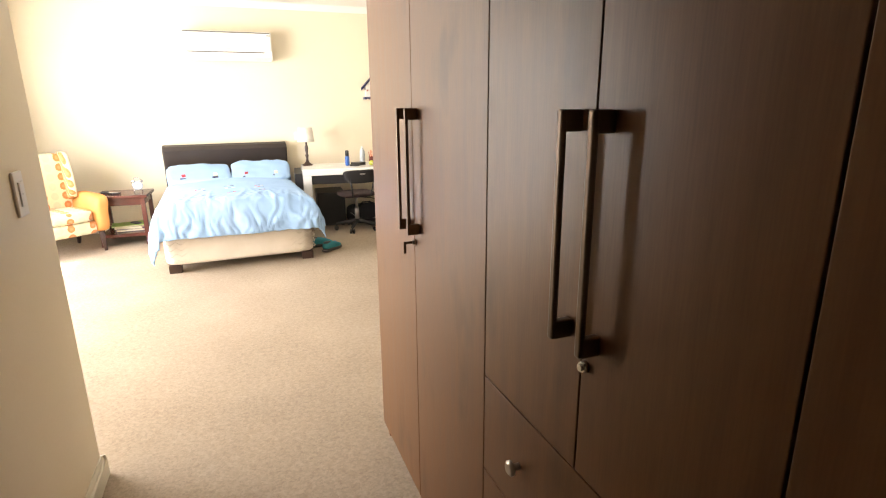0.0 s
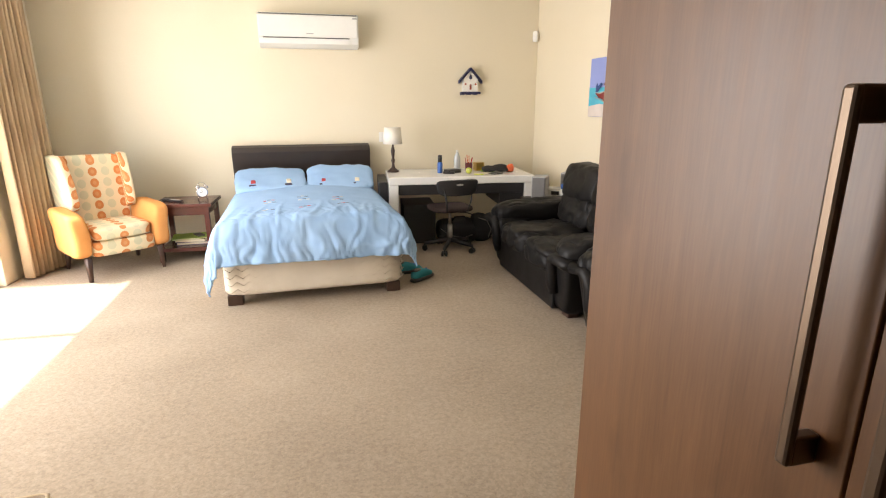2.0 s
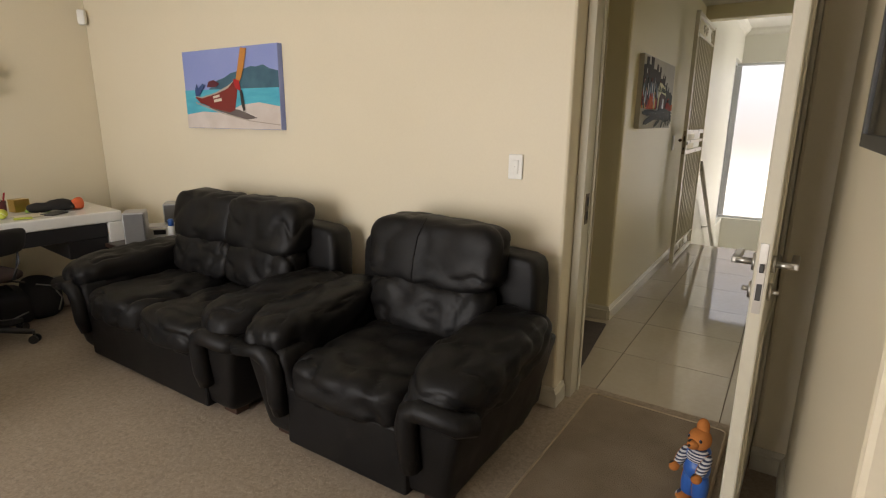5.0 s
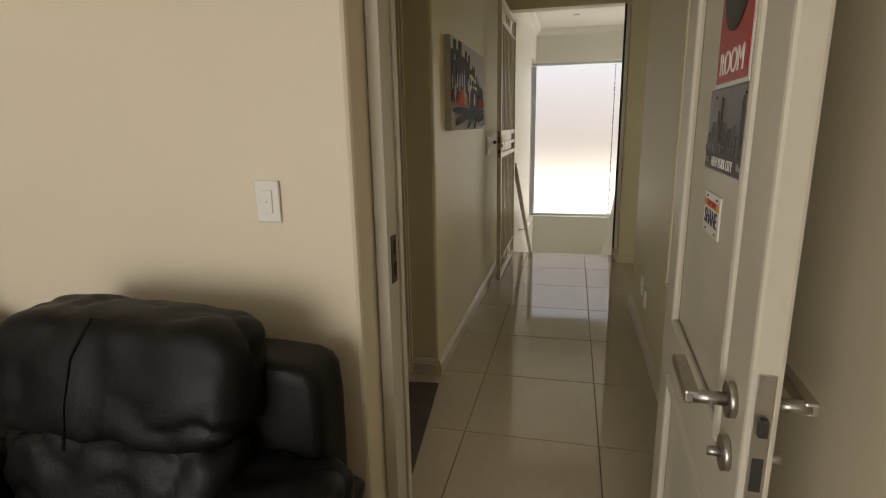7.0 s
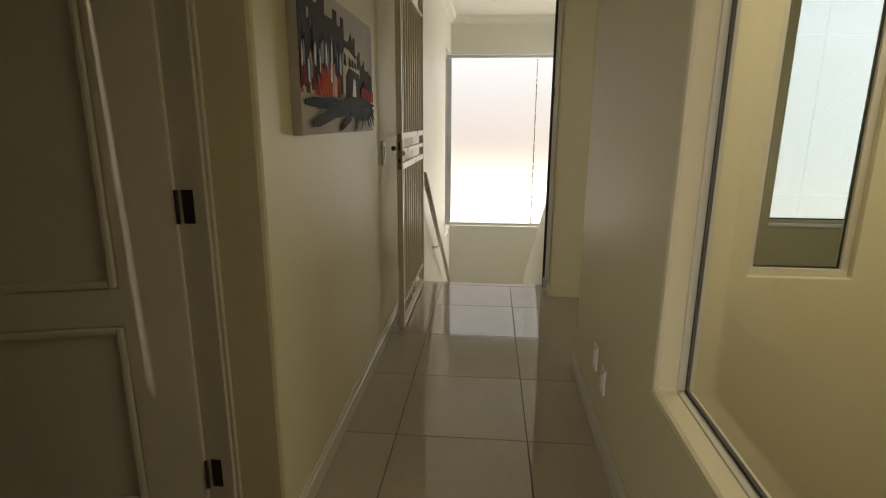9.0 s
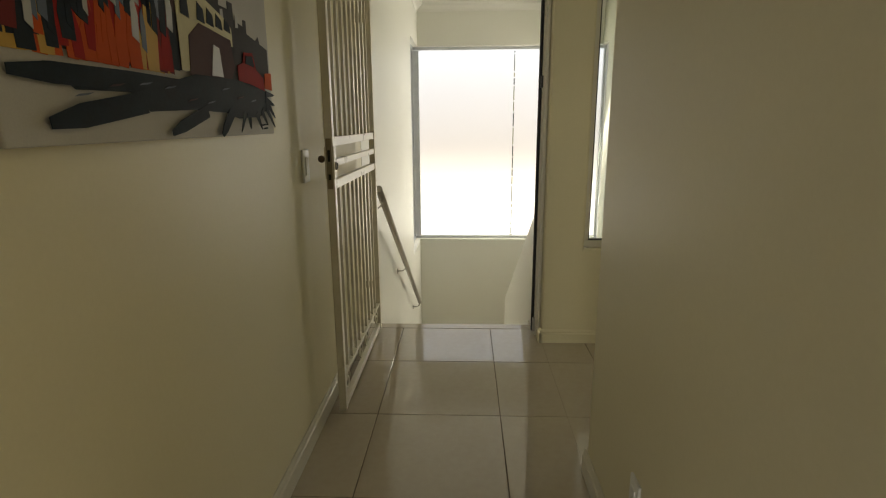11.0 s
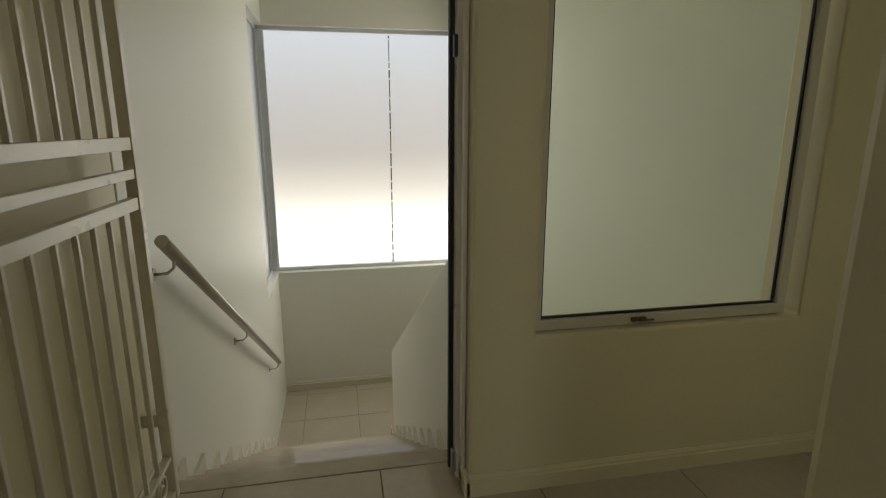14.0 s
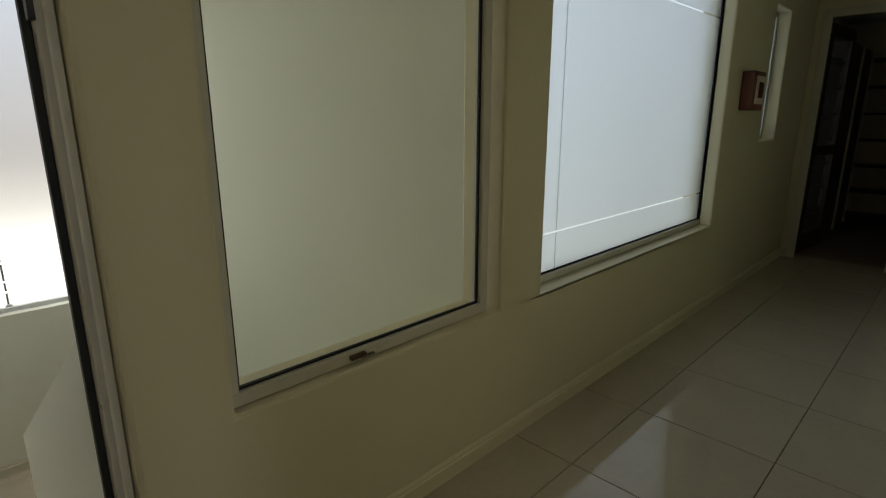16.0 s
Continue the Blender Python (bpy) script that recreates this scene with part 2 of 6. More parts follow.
def prism(bm, poly, lo, hi, axis=1, mi=0):
    """A flat outline carried from lo to hi along an axis; poly lists the two other coordinates in order."""
    def at(p, d):
        q = list(p)
        q.insert(axis, d)
        return bm.verts.new(q)
    a, b = [at(p, lo) for p in poly], [at(p, hi) for p in poly]
    fs = [bm.faces.new(a), bm.faces.new(b[::-1])]
    n = len(poly)
    for i in range(n):
        fs.append(bm.faces.new((a[i], b[i], b[(i + 1) % n], a[(i + 1) % n])))
    for f in fs:
        f.material_index = mi
    bmesh.ops.recalc_face_normals(bm, faces=fs)


def part(name, bm, material, parent=None, label=""):
    """Links a bmesh as one mesh object under a thing or a part."""
    me = bpy.data.meshes.new(name)
    bm.normal_update()
    bm.to_mesh(me)
    bm.free()
    for m in (material if isinstance(material, (list, tuple)) else [material]):
        me.materials.append(m)
    ob = new(name, me)
    if parent is not None:
        ob.parent = parent
    return tagged(ob, label)


def thing(name, label, category, m=None, group="", kind=""):
    ob = new(name)
    ob.empty_display_size = 0.1
    if m is not None:
        ob.matrix_basis = m
    return tagged(ob, label, category, group, kind)


def boxes(name, material, parent, items, bev=0.004, label=""):
    """One part made of bevelled boxes (lo, hi)."""
    bm = bmesh.new()
    for lo, hi in items:
        bx(bm, lo, hi, bev)
    return part(name, bm, material, parent, label)


def structure(name, bm, material, label, category):
    return tagged(part(name, bm, material), label, category, "", "structure")


def wall_cells(bm, axis, p0, p1, a0, a1, z0, z1, holes=()):
    """A wall slab p0..p1 thick across axis, from a0 to a1 and z0 to z1, with openings (a0, a1, z0, z1) cut through it."""
    ua = sorted({a0, a1, *[v for h in holes for v in h[:2] if a0 < v < a1]})
    uz = sorted({z0, z1, *[v for h in holes for v in h[2:] if z0 < v < z1]})

    def solid(i, j):
        if not (0 <= i < len(ua) - 1 and 0 <= j < len(uz) - 1):
            return False
        a, z = (ua[i] + ua[i + 1]) / 2, (uz[j] + uz[j + 1]) / 2
        return not any(h[0] < a < h[1] and h[2] < z < h[3] for h in holes)

    made = {}

    def vt(p, a, z):
        if (p, a, z) not in made:
            made[p, a, z] = bm.verts.new((p, a, z) if axis == "x" else (a, p, z))
        return made[p, a, z]

    fs = []
    for i in range(len(ua) - 1):
        for j in range(len(uz) - 1):
            if not solid(i, j):
                continue
            A, B, C, D = ua[i], ua[i + 1], uz[j], uz[j + 1]
            for p in (p0, p1):
                fs.append(bm.faces.new([vt(p, A, C), vt(p, B, C), vt(p, B, D), vt(p, A, D)]))
            for di, dj, e in ((-1, 0, ((A, C), (A, D))), (1, 0, ((B, C), (B, D))), (0, -1, ((A, C), (B, C))), (0, 1, ((A, D), (B, D)))):
                if not solid(i + di, j + dj):
                    fs.append(bm.faces.new([vt(p0, *e[0]), vt(p1, *e[0]), vt(p1, *e[1]), vt(p0, *e[1])]))
    bmesh.ops.recalc_face_normals(bm, faces=fs)


def wall(name, axis, p0, p1, a0, a1, z0, z1, holes=(), label="smooth cream painted plaster wall", mat=None, bev=0.006):
    bm = bmesh.new()
    wall_cells(bm, axis, p0, p1, a0, a1, z0, z1, holes)
    if bev:
        es = [e for e in bm.edges if len(e.link_faces) == 2 and e.calc_face_angle(0) > 1.0]
        bmesh.ops.bevel(bm, geom=es, offset=bev, segments=2, affect="EDGES", profile=0.5)
    return structure(name, bm, mat or WALL, label, "wall")


def skirting(name, axis, face, out, a0, a1, z=0.0, h=0.10, mat=None):
    """A white moulded skirting board on a wall face, standing out by `out` (signed)."""
    bm = bmesh.new()
    prof = [(0, z), (out * 0.018, z), (out * 0.018, z + h * 0.72), (out * 0.012, z + h * 0.78), (out * 0.012, z + h * 0.86), (out * 0.005, z + h), (0, z + h)]
    pts = [(face + d, zz) for d, zz in prof]
    if axis == "x":
        prism(bm, pts, a0, a1, 1)
    else:
        prism(bm, pts, a0, a1, 0)
    return structure(name, bm, mat or WHITE, "pale painted moulded skirting board", "skirting")

# ---- structure ----
BACK, RIGHT, LEFT = 7.42, 2.575, -2.60      # bedroom faces
CH, CC = 2.72, 2.62                        # bedroom and corridor ceilings
CL, CR = 3.28, 2.095                        # corridor faces
END, WINX, FARX = -3.90, 6.75, 11.4        # landing end, window wall, stairwell far wall

bm = bmesh.new()
bx(bm, (LEFT - 0.3, -1.7, -0.15), (2.88, BACK + 0.2, 0.0))
structure("floor_bedroom", bm, CARPET, "mottled beige cut-pile carpet, worn in tracks", "carpet")
bm = bmesh.new()
bx(bm, (LEFT - 0.2, -1.7, CH), (RIGHT + 0.2, BACK + 0.2, CH + 0.12))
structure("ceiling_bedroom", bm, CEIL, "flat white painted bedroom ceiling", "ceiling")

wall("wall_north", "y", BACK, BACK + 0.15, LEFT - 0.2, RIGHT + 0.2, 0, CH)
wall("wall_west", "x", LEFT - 0.2, LEFT, 2.1, BACK, 0, CH, [(3.0, 6.15, 0.0, 2.38)])
wall("wall_east", "x", RIGHT, 2.79, 2.02, BACK, 0, CH, [(2.275, 3.15, 0.0, 2.12)], bev=0.014)
wall("wall_passage_west", "x", -0.85, -0.70, -1.5, 2.24, 0, CH)
wall("wall_south_west", "y", 2.08, 2.235, LEFT, -0.86, 0, CH)
wall("wall_passage_south", "y", -1.65, -1.5, -0.85, 1.25, 0, CH)
wall("wall_behind_wardrobe", "x", 1.08, 1.22, -1.5, 2.025, 0, CH)
wall("wall_south_east", "y", 2.03, 2.155, 1.08, RIGHT - 0.003, 0, CH, bev=0.012)
skirting("baseboard_north", "y", BACK, -1, LEFT, RIGHT)
skirting("baseboard_east", "x", RIGHT, -1, 3.15, BACK)
skirting("baseboard_east_reveal", "y", 3.15, -1, RIGHT - 0.018, 2.69)
skirting("baseboard_behind_door", "x", RIGHT, -1, 2.155, 2.275)
skirting("baseboard_south_east", "y", 2.155, 1, 1.09, RIGHT - 0.02)
skirting("baseboard_passage", "x", -0.70, 1, -1.5, 2.24)
skirting("baseboard_passage_end", "y", 2.24, 1, -0.86, -0.682)
# bedroom cornice
for nm, ax, f, o, a0, a1 in (("cornice_north", "y", BACK, -1, LEFT, RIGHT), ("cornice_east", "x", RIGHT, -1, 2.155, BACK), ("cornice_west", "x", LEFT, 1, 2.2, BACK)):
    bm = bmesh.new()
    pts = [(f, CH), (f + o * 0.07, CH), (f + o * 0.055, CH - 0.02), (f + o * 0.02, CH - 0.05), (f, CH - 0.07)]
    prism(bm, pts, a0, a1, 1 if ax == "x" else 0)
    structure(nm, bm, CEIL, "white plaster cove cornice", "cornice")

# corridor
bm = bmesh.new()
bx(bm, (2.88, 2.02, -0.15), (6.97, 3.62, -0.006))
bx(bm, (5.42, END - 0.2, -0.15), (WINX, 2.02, -0.006))
structure("floor_corridor", bm, GROUT, "polished cream porcelain tile floor with brown grout", "tile floor")
bm = bmesh.new()
bx(bm, (2.79, 2.0, CC), (7.0, 3.7, CC + 0.12))
bx(bm, (5.27, END - 0.2, CC), (WINX + 0.12, 2.0, CC + 0.12))
structure("ceiling_corridor", bm, CEIL, "flat white corridor ceiling", "ceiling")
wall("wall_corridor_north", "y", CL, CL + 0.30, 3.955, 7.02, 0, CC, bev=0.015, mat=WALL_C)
wall("wall_side_door", "y", 3.44, 3.56, 2.79, 3.954, 0, CC, [(3.06, 4.5, 0.0, 2.06)], mat=WALL_C, bev=0)
wall("wall_side_room_north", "y", 5.4, 5.5, 2.79, 4.5, 0, CC)
wall("wall_side_room_east", "x", 4.4, 4.5, 3.56, 5.4, 0, CC)
bm = bmesh.new()
bx(bm, (2.79, 3.63, -0.15), (4.4, 5.4, 0.0))
structure("floor_side_room", bm, CARPET, "beige carpet of the unlit side room", "carpet")
bm = bmesh.new()
bx(bm, (2.79, 3.705, CC), (4.5, 5.5, CC + 0.1))
structure("ceiling_side_room", bm, CEIL, "white ceiling of the unlit side room", "ceiling")
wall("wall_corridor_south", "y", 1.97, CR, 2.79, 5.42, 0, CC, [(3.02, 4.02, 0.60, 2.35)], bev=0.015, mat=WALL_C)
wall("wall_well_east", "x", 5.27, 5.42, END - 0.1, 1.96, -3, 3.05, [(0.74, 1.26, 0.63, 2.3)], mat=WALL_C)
wall("wall_well_west", "x", 2.79, 2.93, -0.9, 1.96, -3, 3.05)
wall("wall_well_south", "y", -1.05, -0.9, 2.79, 5.26, -3, 3.05)
# unseen slab, added to stop sun reaching the landing through the well
bm = bmesh.new()
bx(bm, (2.79, -1.05, 3.05), (5.42, 2.12, 3.15))
structure("sun_cover_well", bm, CEIL, "added unseen white slab keeping sun out of the light well", "ceiling")
bm = bmesh.new()
bx(bm, (2.79, -1.05, -3.1), (5.42, 2.12, -3.0))
structure("floor_well", bm, GROUT, "paved floor of the light well", "floor")
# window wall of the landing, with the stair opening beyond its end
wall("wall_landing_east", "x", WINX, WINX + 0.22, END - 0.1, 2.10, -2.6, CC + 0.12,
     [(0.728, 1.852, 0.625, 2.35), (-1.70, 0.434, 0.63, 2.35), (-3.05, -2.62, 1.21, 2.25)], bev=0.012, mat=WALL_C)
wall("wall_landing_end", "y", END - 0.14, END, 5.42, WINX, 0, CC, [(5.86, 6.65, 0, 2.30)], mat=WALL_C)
wall("wall_stair_header", "x", 6.86, 7.02, 2.10, CL, 2.48, CC + 0.5, mat=WALL_C)
# stairwell
wall("wall_stair_north", "y", 3.28, 3.46, 7.02, FARX, -3.6, 3.0, [(FARX - 1.0, FARX + 1, -0.33, 2.44)], mat=WALL_LIT)
wall("wall_stair_far", "x", FARX, FARX + 0.2, 0.40, 3.46, -3.6, 3.0, [(0.62, 3.40, -0.33, 2.44)], mat=WALL_LIT)
wall("wall_stair_south", "y", 0.50, 0.695, WINX + 0.22, FARX, -3.6, 3.0, [(FARX - 0.32, FARX + 1, -0.33, 2.44)], mat=WALL_LIT_GREEN)
bm = bmesh.new()
bx(bm, (6.86, 0.40, 3.0), (FARX + 0.2, 3.46, 3.1))
structure("ceiling_stairwell", bm, CEIL, "white stairwell ceiling with downlights", "ceiling")
bm = bmesh.new()
prism(bm, [(FARX, 3.0), (FARX - 0.09, 3.0), (FARX - 0.07, 2.96), (FARX - 0.02, 2.92), (FARX, 2.89)], 0.70, 3.28, 1)
structure("cornice_stair_far", bm, CEIL, "white plaster cove cornice", "cornice")
bm = bmesh.new()
prism(bm, [(3.28, 3.0), (3.19, 3.0), (3.21, 2.96), (3.26, 2.92), (3.28, 2.89)], 7.02, FARX, 0)
structure("cornice_stair_north", bm, CEIL, "white plaster cove cornice", "cornice")
skirting("baseboard_corridor_north", "y", CL, -1, 3.945, 7.02)
skirting("baseboard_corridor_return", "x", 3.955, -1, CL, 3.43)
skirting("baseboard_corridor_south", "y", CR, 1, 2.79, 5.43)
skirting("baseboard_landing_east", "x", WINX, -1, END, 2.11, h=0.085, mat=WALL_C)
skirting("baseboard_landing_post", "y", 2.10, 1, WINX - 0.018, 6.93, h=0.085, mat=WALL_C)
skirting("baseboard_landing_west", "x", 5.42, 1, END, 2.10)
skirting("baseboard_landing_end", "y", END, 1, 6.69, WINX)
skirting("baseboard_stair_landing", "x", FARX, -1, 0.70, 3.28, -1.87, 0.12)

# stairs: eleven risers down to the half landing
RISE, GO, X0 = 0.17, 0.290, 7.04
LANDX = X0 + 10 * GO
stairs = thing("staircase", "cream tiled staircase going down to a half landing", "stairs", pose(0, 0, 0), "", "structure")
for i in range(1, 11):
    bm = bmesh.new()
    bx(bm, (X0 + (i - 1) * GO - 0.015, 2.10, -RISE * (i + 1)), (X0 + i * GO, 3.28, -RISE * i), 0.004)
    part("step", bm, TILE, stairs)
bm = bmesh.new()
bx(bm, (LANDX - 0.02, 0.695, -2.1), (FARX, 3.28, -1.875))
part("half_landing", bm, GROUT, stairs)
bm = bmesh.new()
bx(bm, (6.972, 2.10, -0.17), (X0 + 0.015, 3.28, 0.0), 0.004)
part("top_nosing", bm, TILE, stairs)
# stepped skirting on both walls
for side, (y0, y1) in (("n", (3.265, 3.279)), ("s", (2.101, 2.115))):
    for i in range(1, 11):
        bm = bmesh.new()
        xa, z = X0 + (i - 1) * GO, -RISE * i
        prism(bm, [(xa, z), (xa + GO, z), (xa + GO, z + 0.09), (xa + 0.012, z + 0.09), (xa + 0.012, z + RISE + 0.09), (xa, z + RISE + 0.09)][::-1], y0, y1, 1)
        part("stair_skirting", bm, WHITE, stairs)
# sloped balustrade wall
bm = bmesh.new()
s = RISE / GO
prism(bm, [(6.97, -2.1), (9.82, -2.1), (9.82, 0.93 - s * 2.85), (6.97, 0.93)], 1.99, 2.10, 1)
structure("wall_balustrade", bm, WALL_LIT, "low sloping cream balustrade wall beside the stairs", "wall")

# daylight beyond the windows
def backdrop(name, m, w, h, mat):
    bm = bmesh.new()
    vs = [bm.verts.new(p) for p in ((-w / 2, 0, -h / 2), (w / 2, 0, -h / 2), (w / 2, 0, h / 2), (-w / 2, 0, h / 2))]
    bm.faces.new(vs)
    ob = structure(name, bm, mat, "pale daylight outside a window", "backdrop")
    ob.matrix_basis = m
    return ob


DAY_STAIR = glow("daylight behind stair window", [(0.0, (1.0, 0.98, 0.93)), (0.19, (1.0, 0.97, 0.90)), (0.34, (0.56, 0.52, 0.47)), (0.48, (0.36, 0.335, 0.32)), (0.72, (0.385, 0.38, 0.395)), (1.0, (0.45, 0.48, 0.54))], 2.55, 2, -1.7, 1.7)
DAY_LAND = glow("daylight behind landing window", [(0.0, (0.60, 0.64, 0.62)), (0.4, (0.55, 0.62, 0.66)), (1.0, (0.62, 0.70, 0.80))], 1.6, 2, -1.3, 1.3)
backdrop("backdrop_stair", pose(FARX + 0.9, 1.7, 1.05, 0, 0, 90), 6.0, 4.6, DAY_STAIR)
backdrop("backdrop_landing", pose(WINX + 0.9, -1.96, 1.45, 0, 0, 90), 4.88, 3.2, DAY_LAND)


def pane(name, lo, hi, mat, parent):
    bm = bmesh.new()
    bx(bm, lo, hi)
    ob = part(name, bm, mat, parent)
    ob.visible_shadow = False
    return ob


def window(name, label, axis, p, a0, a1, z0, z1, mulls=(), mat=None, fw=0.04, fd=0.05, seal=True, rows=(), metal=None, gap=0.004):
    """Aluminium window in a wall across `axis` at p: frame bars, black seals and one pane a bay."""
    w = thing(name, label, "window", pose(0, 0, 0), "", "structure")

    def bar(nm, p0, p1, b0, b1, c0, c1, m):
        lo, hi = ((p0, b0, c0), (p1, b1, c1)) if axis == "x" else ((b0, p0, c0), (b1, p1, c1))
        bm2 = bmesh.new()
        bx(bm2, lo, hi, 0.003)
        return part(nm, bm2, m, w)
    q0, q1 = p - fd / 2, p + fd / 2
    bar("sill_bar", q0, q1, a0, a1, z0, z0 + fw, metal or ALU)
    bar("head_bar", q0, q1, a0, a1, z1 - fw, z1, metal or ALU)
    bar("jamb_bar", q0, q1, a0, a0 + fw, z0 + fw, z1 - fw, metal or ALU)
    bar("jamb_bar", q0, q1, a1 - fw, a1, z0 + fw, z1 - fw, metal or ALU)
    edges = [a0 + fw, *mulls, a1 - fw]
    if seal:
        s = 0.010
        for s0, s1, c0, c1 in ((a0 + fw, a1 - fw, z0 + fw, z0 + fw + s), (a0 + fw, a0 + fw + s, z0 + fw + s, z1 - fw), (a1 - fw - s, a1 - fw, z0 + fw + s, z1 - fw)):
            bar("seal", p - 0.009, p + 0.003, s0, s1, c0, c1, BLACK)
    levels = [z0 + fw - 0.003, *rows, z1 - fw + 0.003]
    for e0, e1 in zip(edges, edges[1:]):
        for l0, l1 in zip(levels, levels[1:]):
            lo, hi = ((p - 0.003, e0 + gap, l0 + gap), (p + 0.003, e1 - gap, l1 - gap))
            if axis == "y":
                lo, hi = (lo[1], lo[0], lo[2]), (hi[1], hi[0], hi[2])
            pane("pane", lo, hi, mat or GLASS, w)
    return w


JOINT_GLINT = plain("joint glint metal", (0.75, 0.76, 0.76), 0.1, 1.0)
JOINT_DARK = plain("joint dark reflection", (0.10, 0.12, 0.12), 0.2)
stair_win = window("window_stair", "large frosted corner window in silver aluminium frame", "x", FARX + 0.12, 0.60, 3.40, -0.34, 2.45, (1.90,), FROST, 0.05, 0.06, False)
window("window_stair_return_north", "narrow frosted return pane of the corner window", "y", 3.37, FARX - 1.0, FARX + 0.05, -0.33, 2.44, (), FROST, 0.04, 0.05, False)
window("window_stair_return_south", "narrow frosted return pane of the corner window", "y", 0.60, FARX - 0.32, FARX + 0.05, -0.33, 2.44, (), FROST, 0.04, 0.05, False)
win1 = window("window_landing_plain", "clear fixed window overlooking the stairwell", "x", WINX + 0.06, 0.771, 1.863, 0.63, 2.38, metal=WHITE)
win2 = window("window_landing_frosted", "frosted window with thin clear border lines", "x", WINX + 0.10, -1.73, 0.464, 0.64, 2.385, (0.187,), FROST_PALE, rows=(0.865, 2.05), metal=WHITE, fw=0.03, gap=0.006)
window("window_landing_narrow", "narrow frosted window slit", "x", WINX + 0.12, -3.05, -2.62, 1.21, 2.25, (), FROST_PALE)
window("window_corridor", "clear corridor window onto the light well", "y", 2.0, 2.985, 4.055, 0.565, 2.385, metal=WHITE)
window("window_well", "clear window between light well and landing", "x", 5.33, 0.74, 1.26, 0.63, 2.3, metal=WHITE)

# butt joint of the frosted panes: its glints and dark reflections as random strips
rj = random.Random(3)
z = -0.26
while z < 2.36:
    h = 0.05 + 0.22 * rj.random()
    bm = bmesh.new()
    bx(bm, (FARX + 0.106, 1.893, z), (FARX + 0.116, 1.908, min(2.38, z + h)), 0.001)
    part("joint_strip", bm, (JOINT_GLINT, ALU, JOINT_DARK)[rj.randrange(3)], stair_win)
    z += h + 0.02
boxes("joint_clip", ALU, stair_win, [((FARX + 0.09, 1.875, -0.285), (FARX + 0.116, 1.925, -0.262))])
boxes("corner_post", ALU, stair_win, [((FARX + 0.055, 3.27, -0.28), (FARX + 0.115, 3.36, 2.39))])

# ---- further materials ----
LEATHER = surface("black worn leather", (0.0042, 0.0040, 0.0040), (0.0095, 0.0082, 0.0078), 0.48, 9, 160, 0.4, depth=0.002, rvar=0.14, spec=0.22)
LEATHER_BR = surface("dark brown leatherette", (0.022, 0.015, 0.012), (0.034, 0.024, 0.019), 0.42, 7, 200, 0.15, depth=0.001)
DUVET = surface("sky blue cotton", (0.27, 0.44, 0.68), (0.33, 0.50, 0.73), 0.85, 3, 500, 0.12, depth=0.001, spec=0.2)
TICKING = surface("cream quilted ticking", (0.60, 0.53, 0.43), (0.72, 0.65, 0.55), 0.8, 5, 300, 0.3, depth=0.001)
MAHOGANY = surface("dark mahogany", (0.055, 0.012, 0.009), (0.10, 0.026, 0.018), 0.22, 5, 30, 0.03, stretch=(0.6, 6, 6))
DARKWOOD = surface("dark stained wood", (0.030, 0.014, 0.009), (0.055, 0.026, 0.016), 0.4, 8, 40, 0.05)
ORANGE = surface("orange cotton upholstery", (0.60, 0.26, 0.075), (0.68, 0.32, 0.11), 0.85, 6, 400, 0.2, depth=0.001, spec=0.2)
CURTAIN = surface("tan curtain cloth", (0.46, 0.34, 0.21), (0.55, 0.42, 0.27), 0.85, 4, 300, 0.15, depth=0.001, spec=0.2)
SHADE = plain("off-white lampshade cloth", (0.74, 0.70, 0.62), 0.85)
CHROME = plain("polished chrome", (0.65, 0.64, 0.62), 0.12, 1.0)
SILVER = plain("silver plastic", (0.42, 0.42, 0.42), 0.35, 0.5)
NAVY = plain("navy enamel", (0.012, 0.014, 0.06), 0.4)
RED = plain("red enamel", (0.42, 0.015, 0.02), 0.35)
BLUE = plain("blue plastic", (0.03, 0.12, 0.42), 0.35)
TEAL = plain("teal mesh fabric", (0.02, 0.22, 0.26), 0.8)
GREEN = plain("lime paper", (0.30, 0.46, 0.08), 0.6)
PURPLE = plain("dull purple paper", (0.12, 0.08, 0.20), 0.6)
YELLOW = plain("tennis ball felt", (0.55, 0.60, 0.10), 0.9)
GOLD = plain("gold foil", (0.60, 0.40, 0.12), 0.3, 0.9)
REDORANGE = plain("orange-red cloth", (0.65, 0.12, 0.04), 0.8)
CREAM = plain("cream paint", (0.70, 0.64, 0.50), 0.6)
GREY = plain("grey print", (0.14, 0.14, 0.13), 0.45)
DGREY = plain("dark grey print", (0.035, 0.034, 0.032), 0.45)
LGREY = plain("pale grey print", (0.36, 0.35, 0.33), 0.45)
FUR = surface("ginger plush", (0.42, 0.14, 0.035), (0.52, 0.20, 0.06), 0.95, 20, 300, 0.5, spec=0.1)


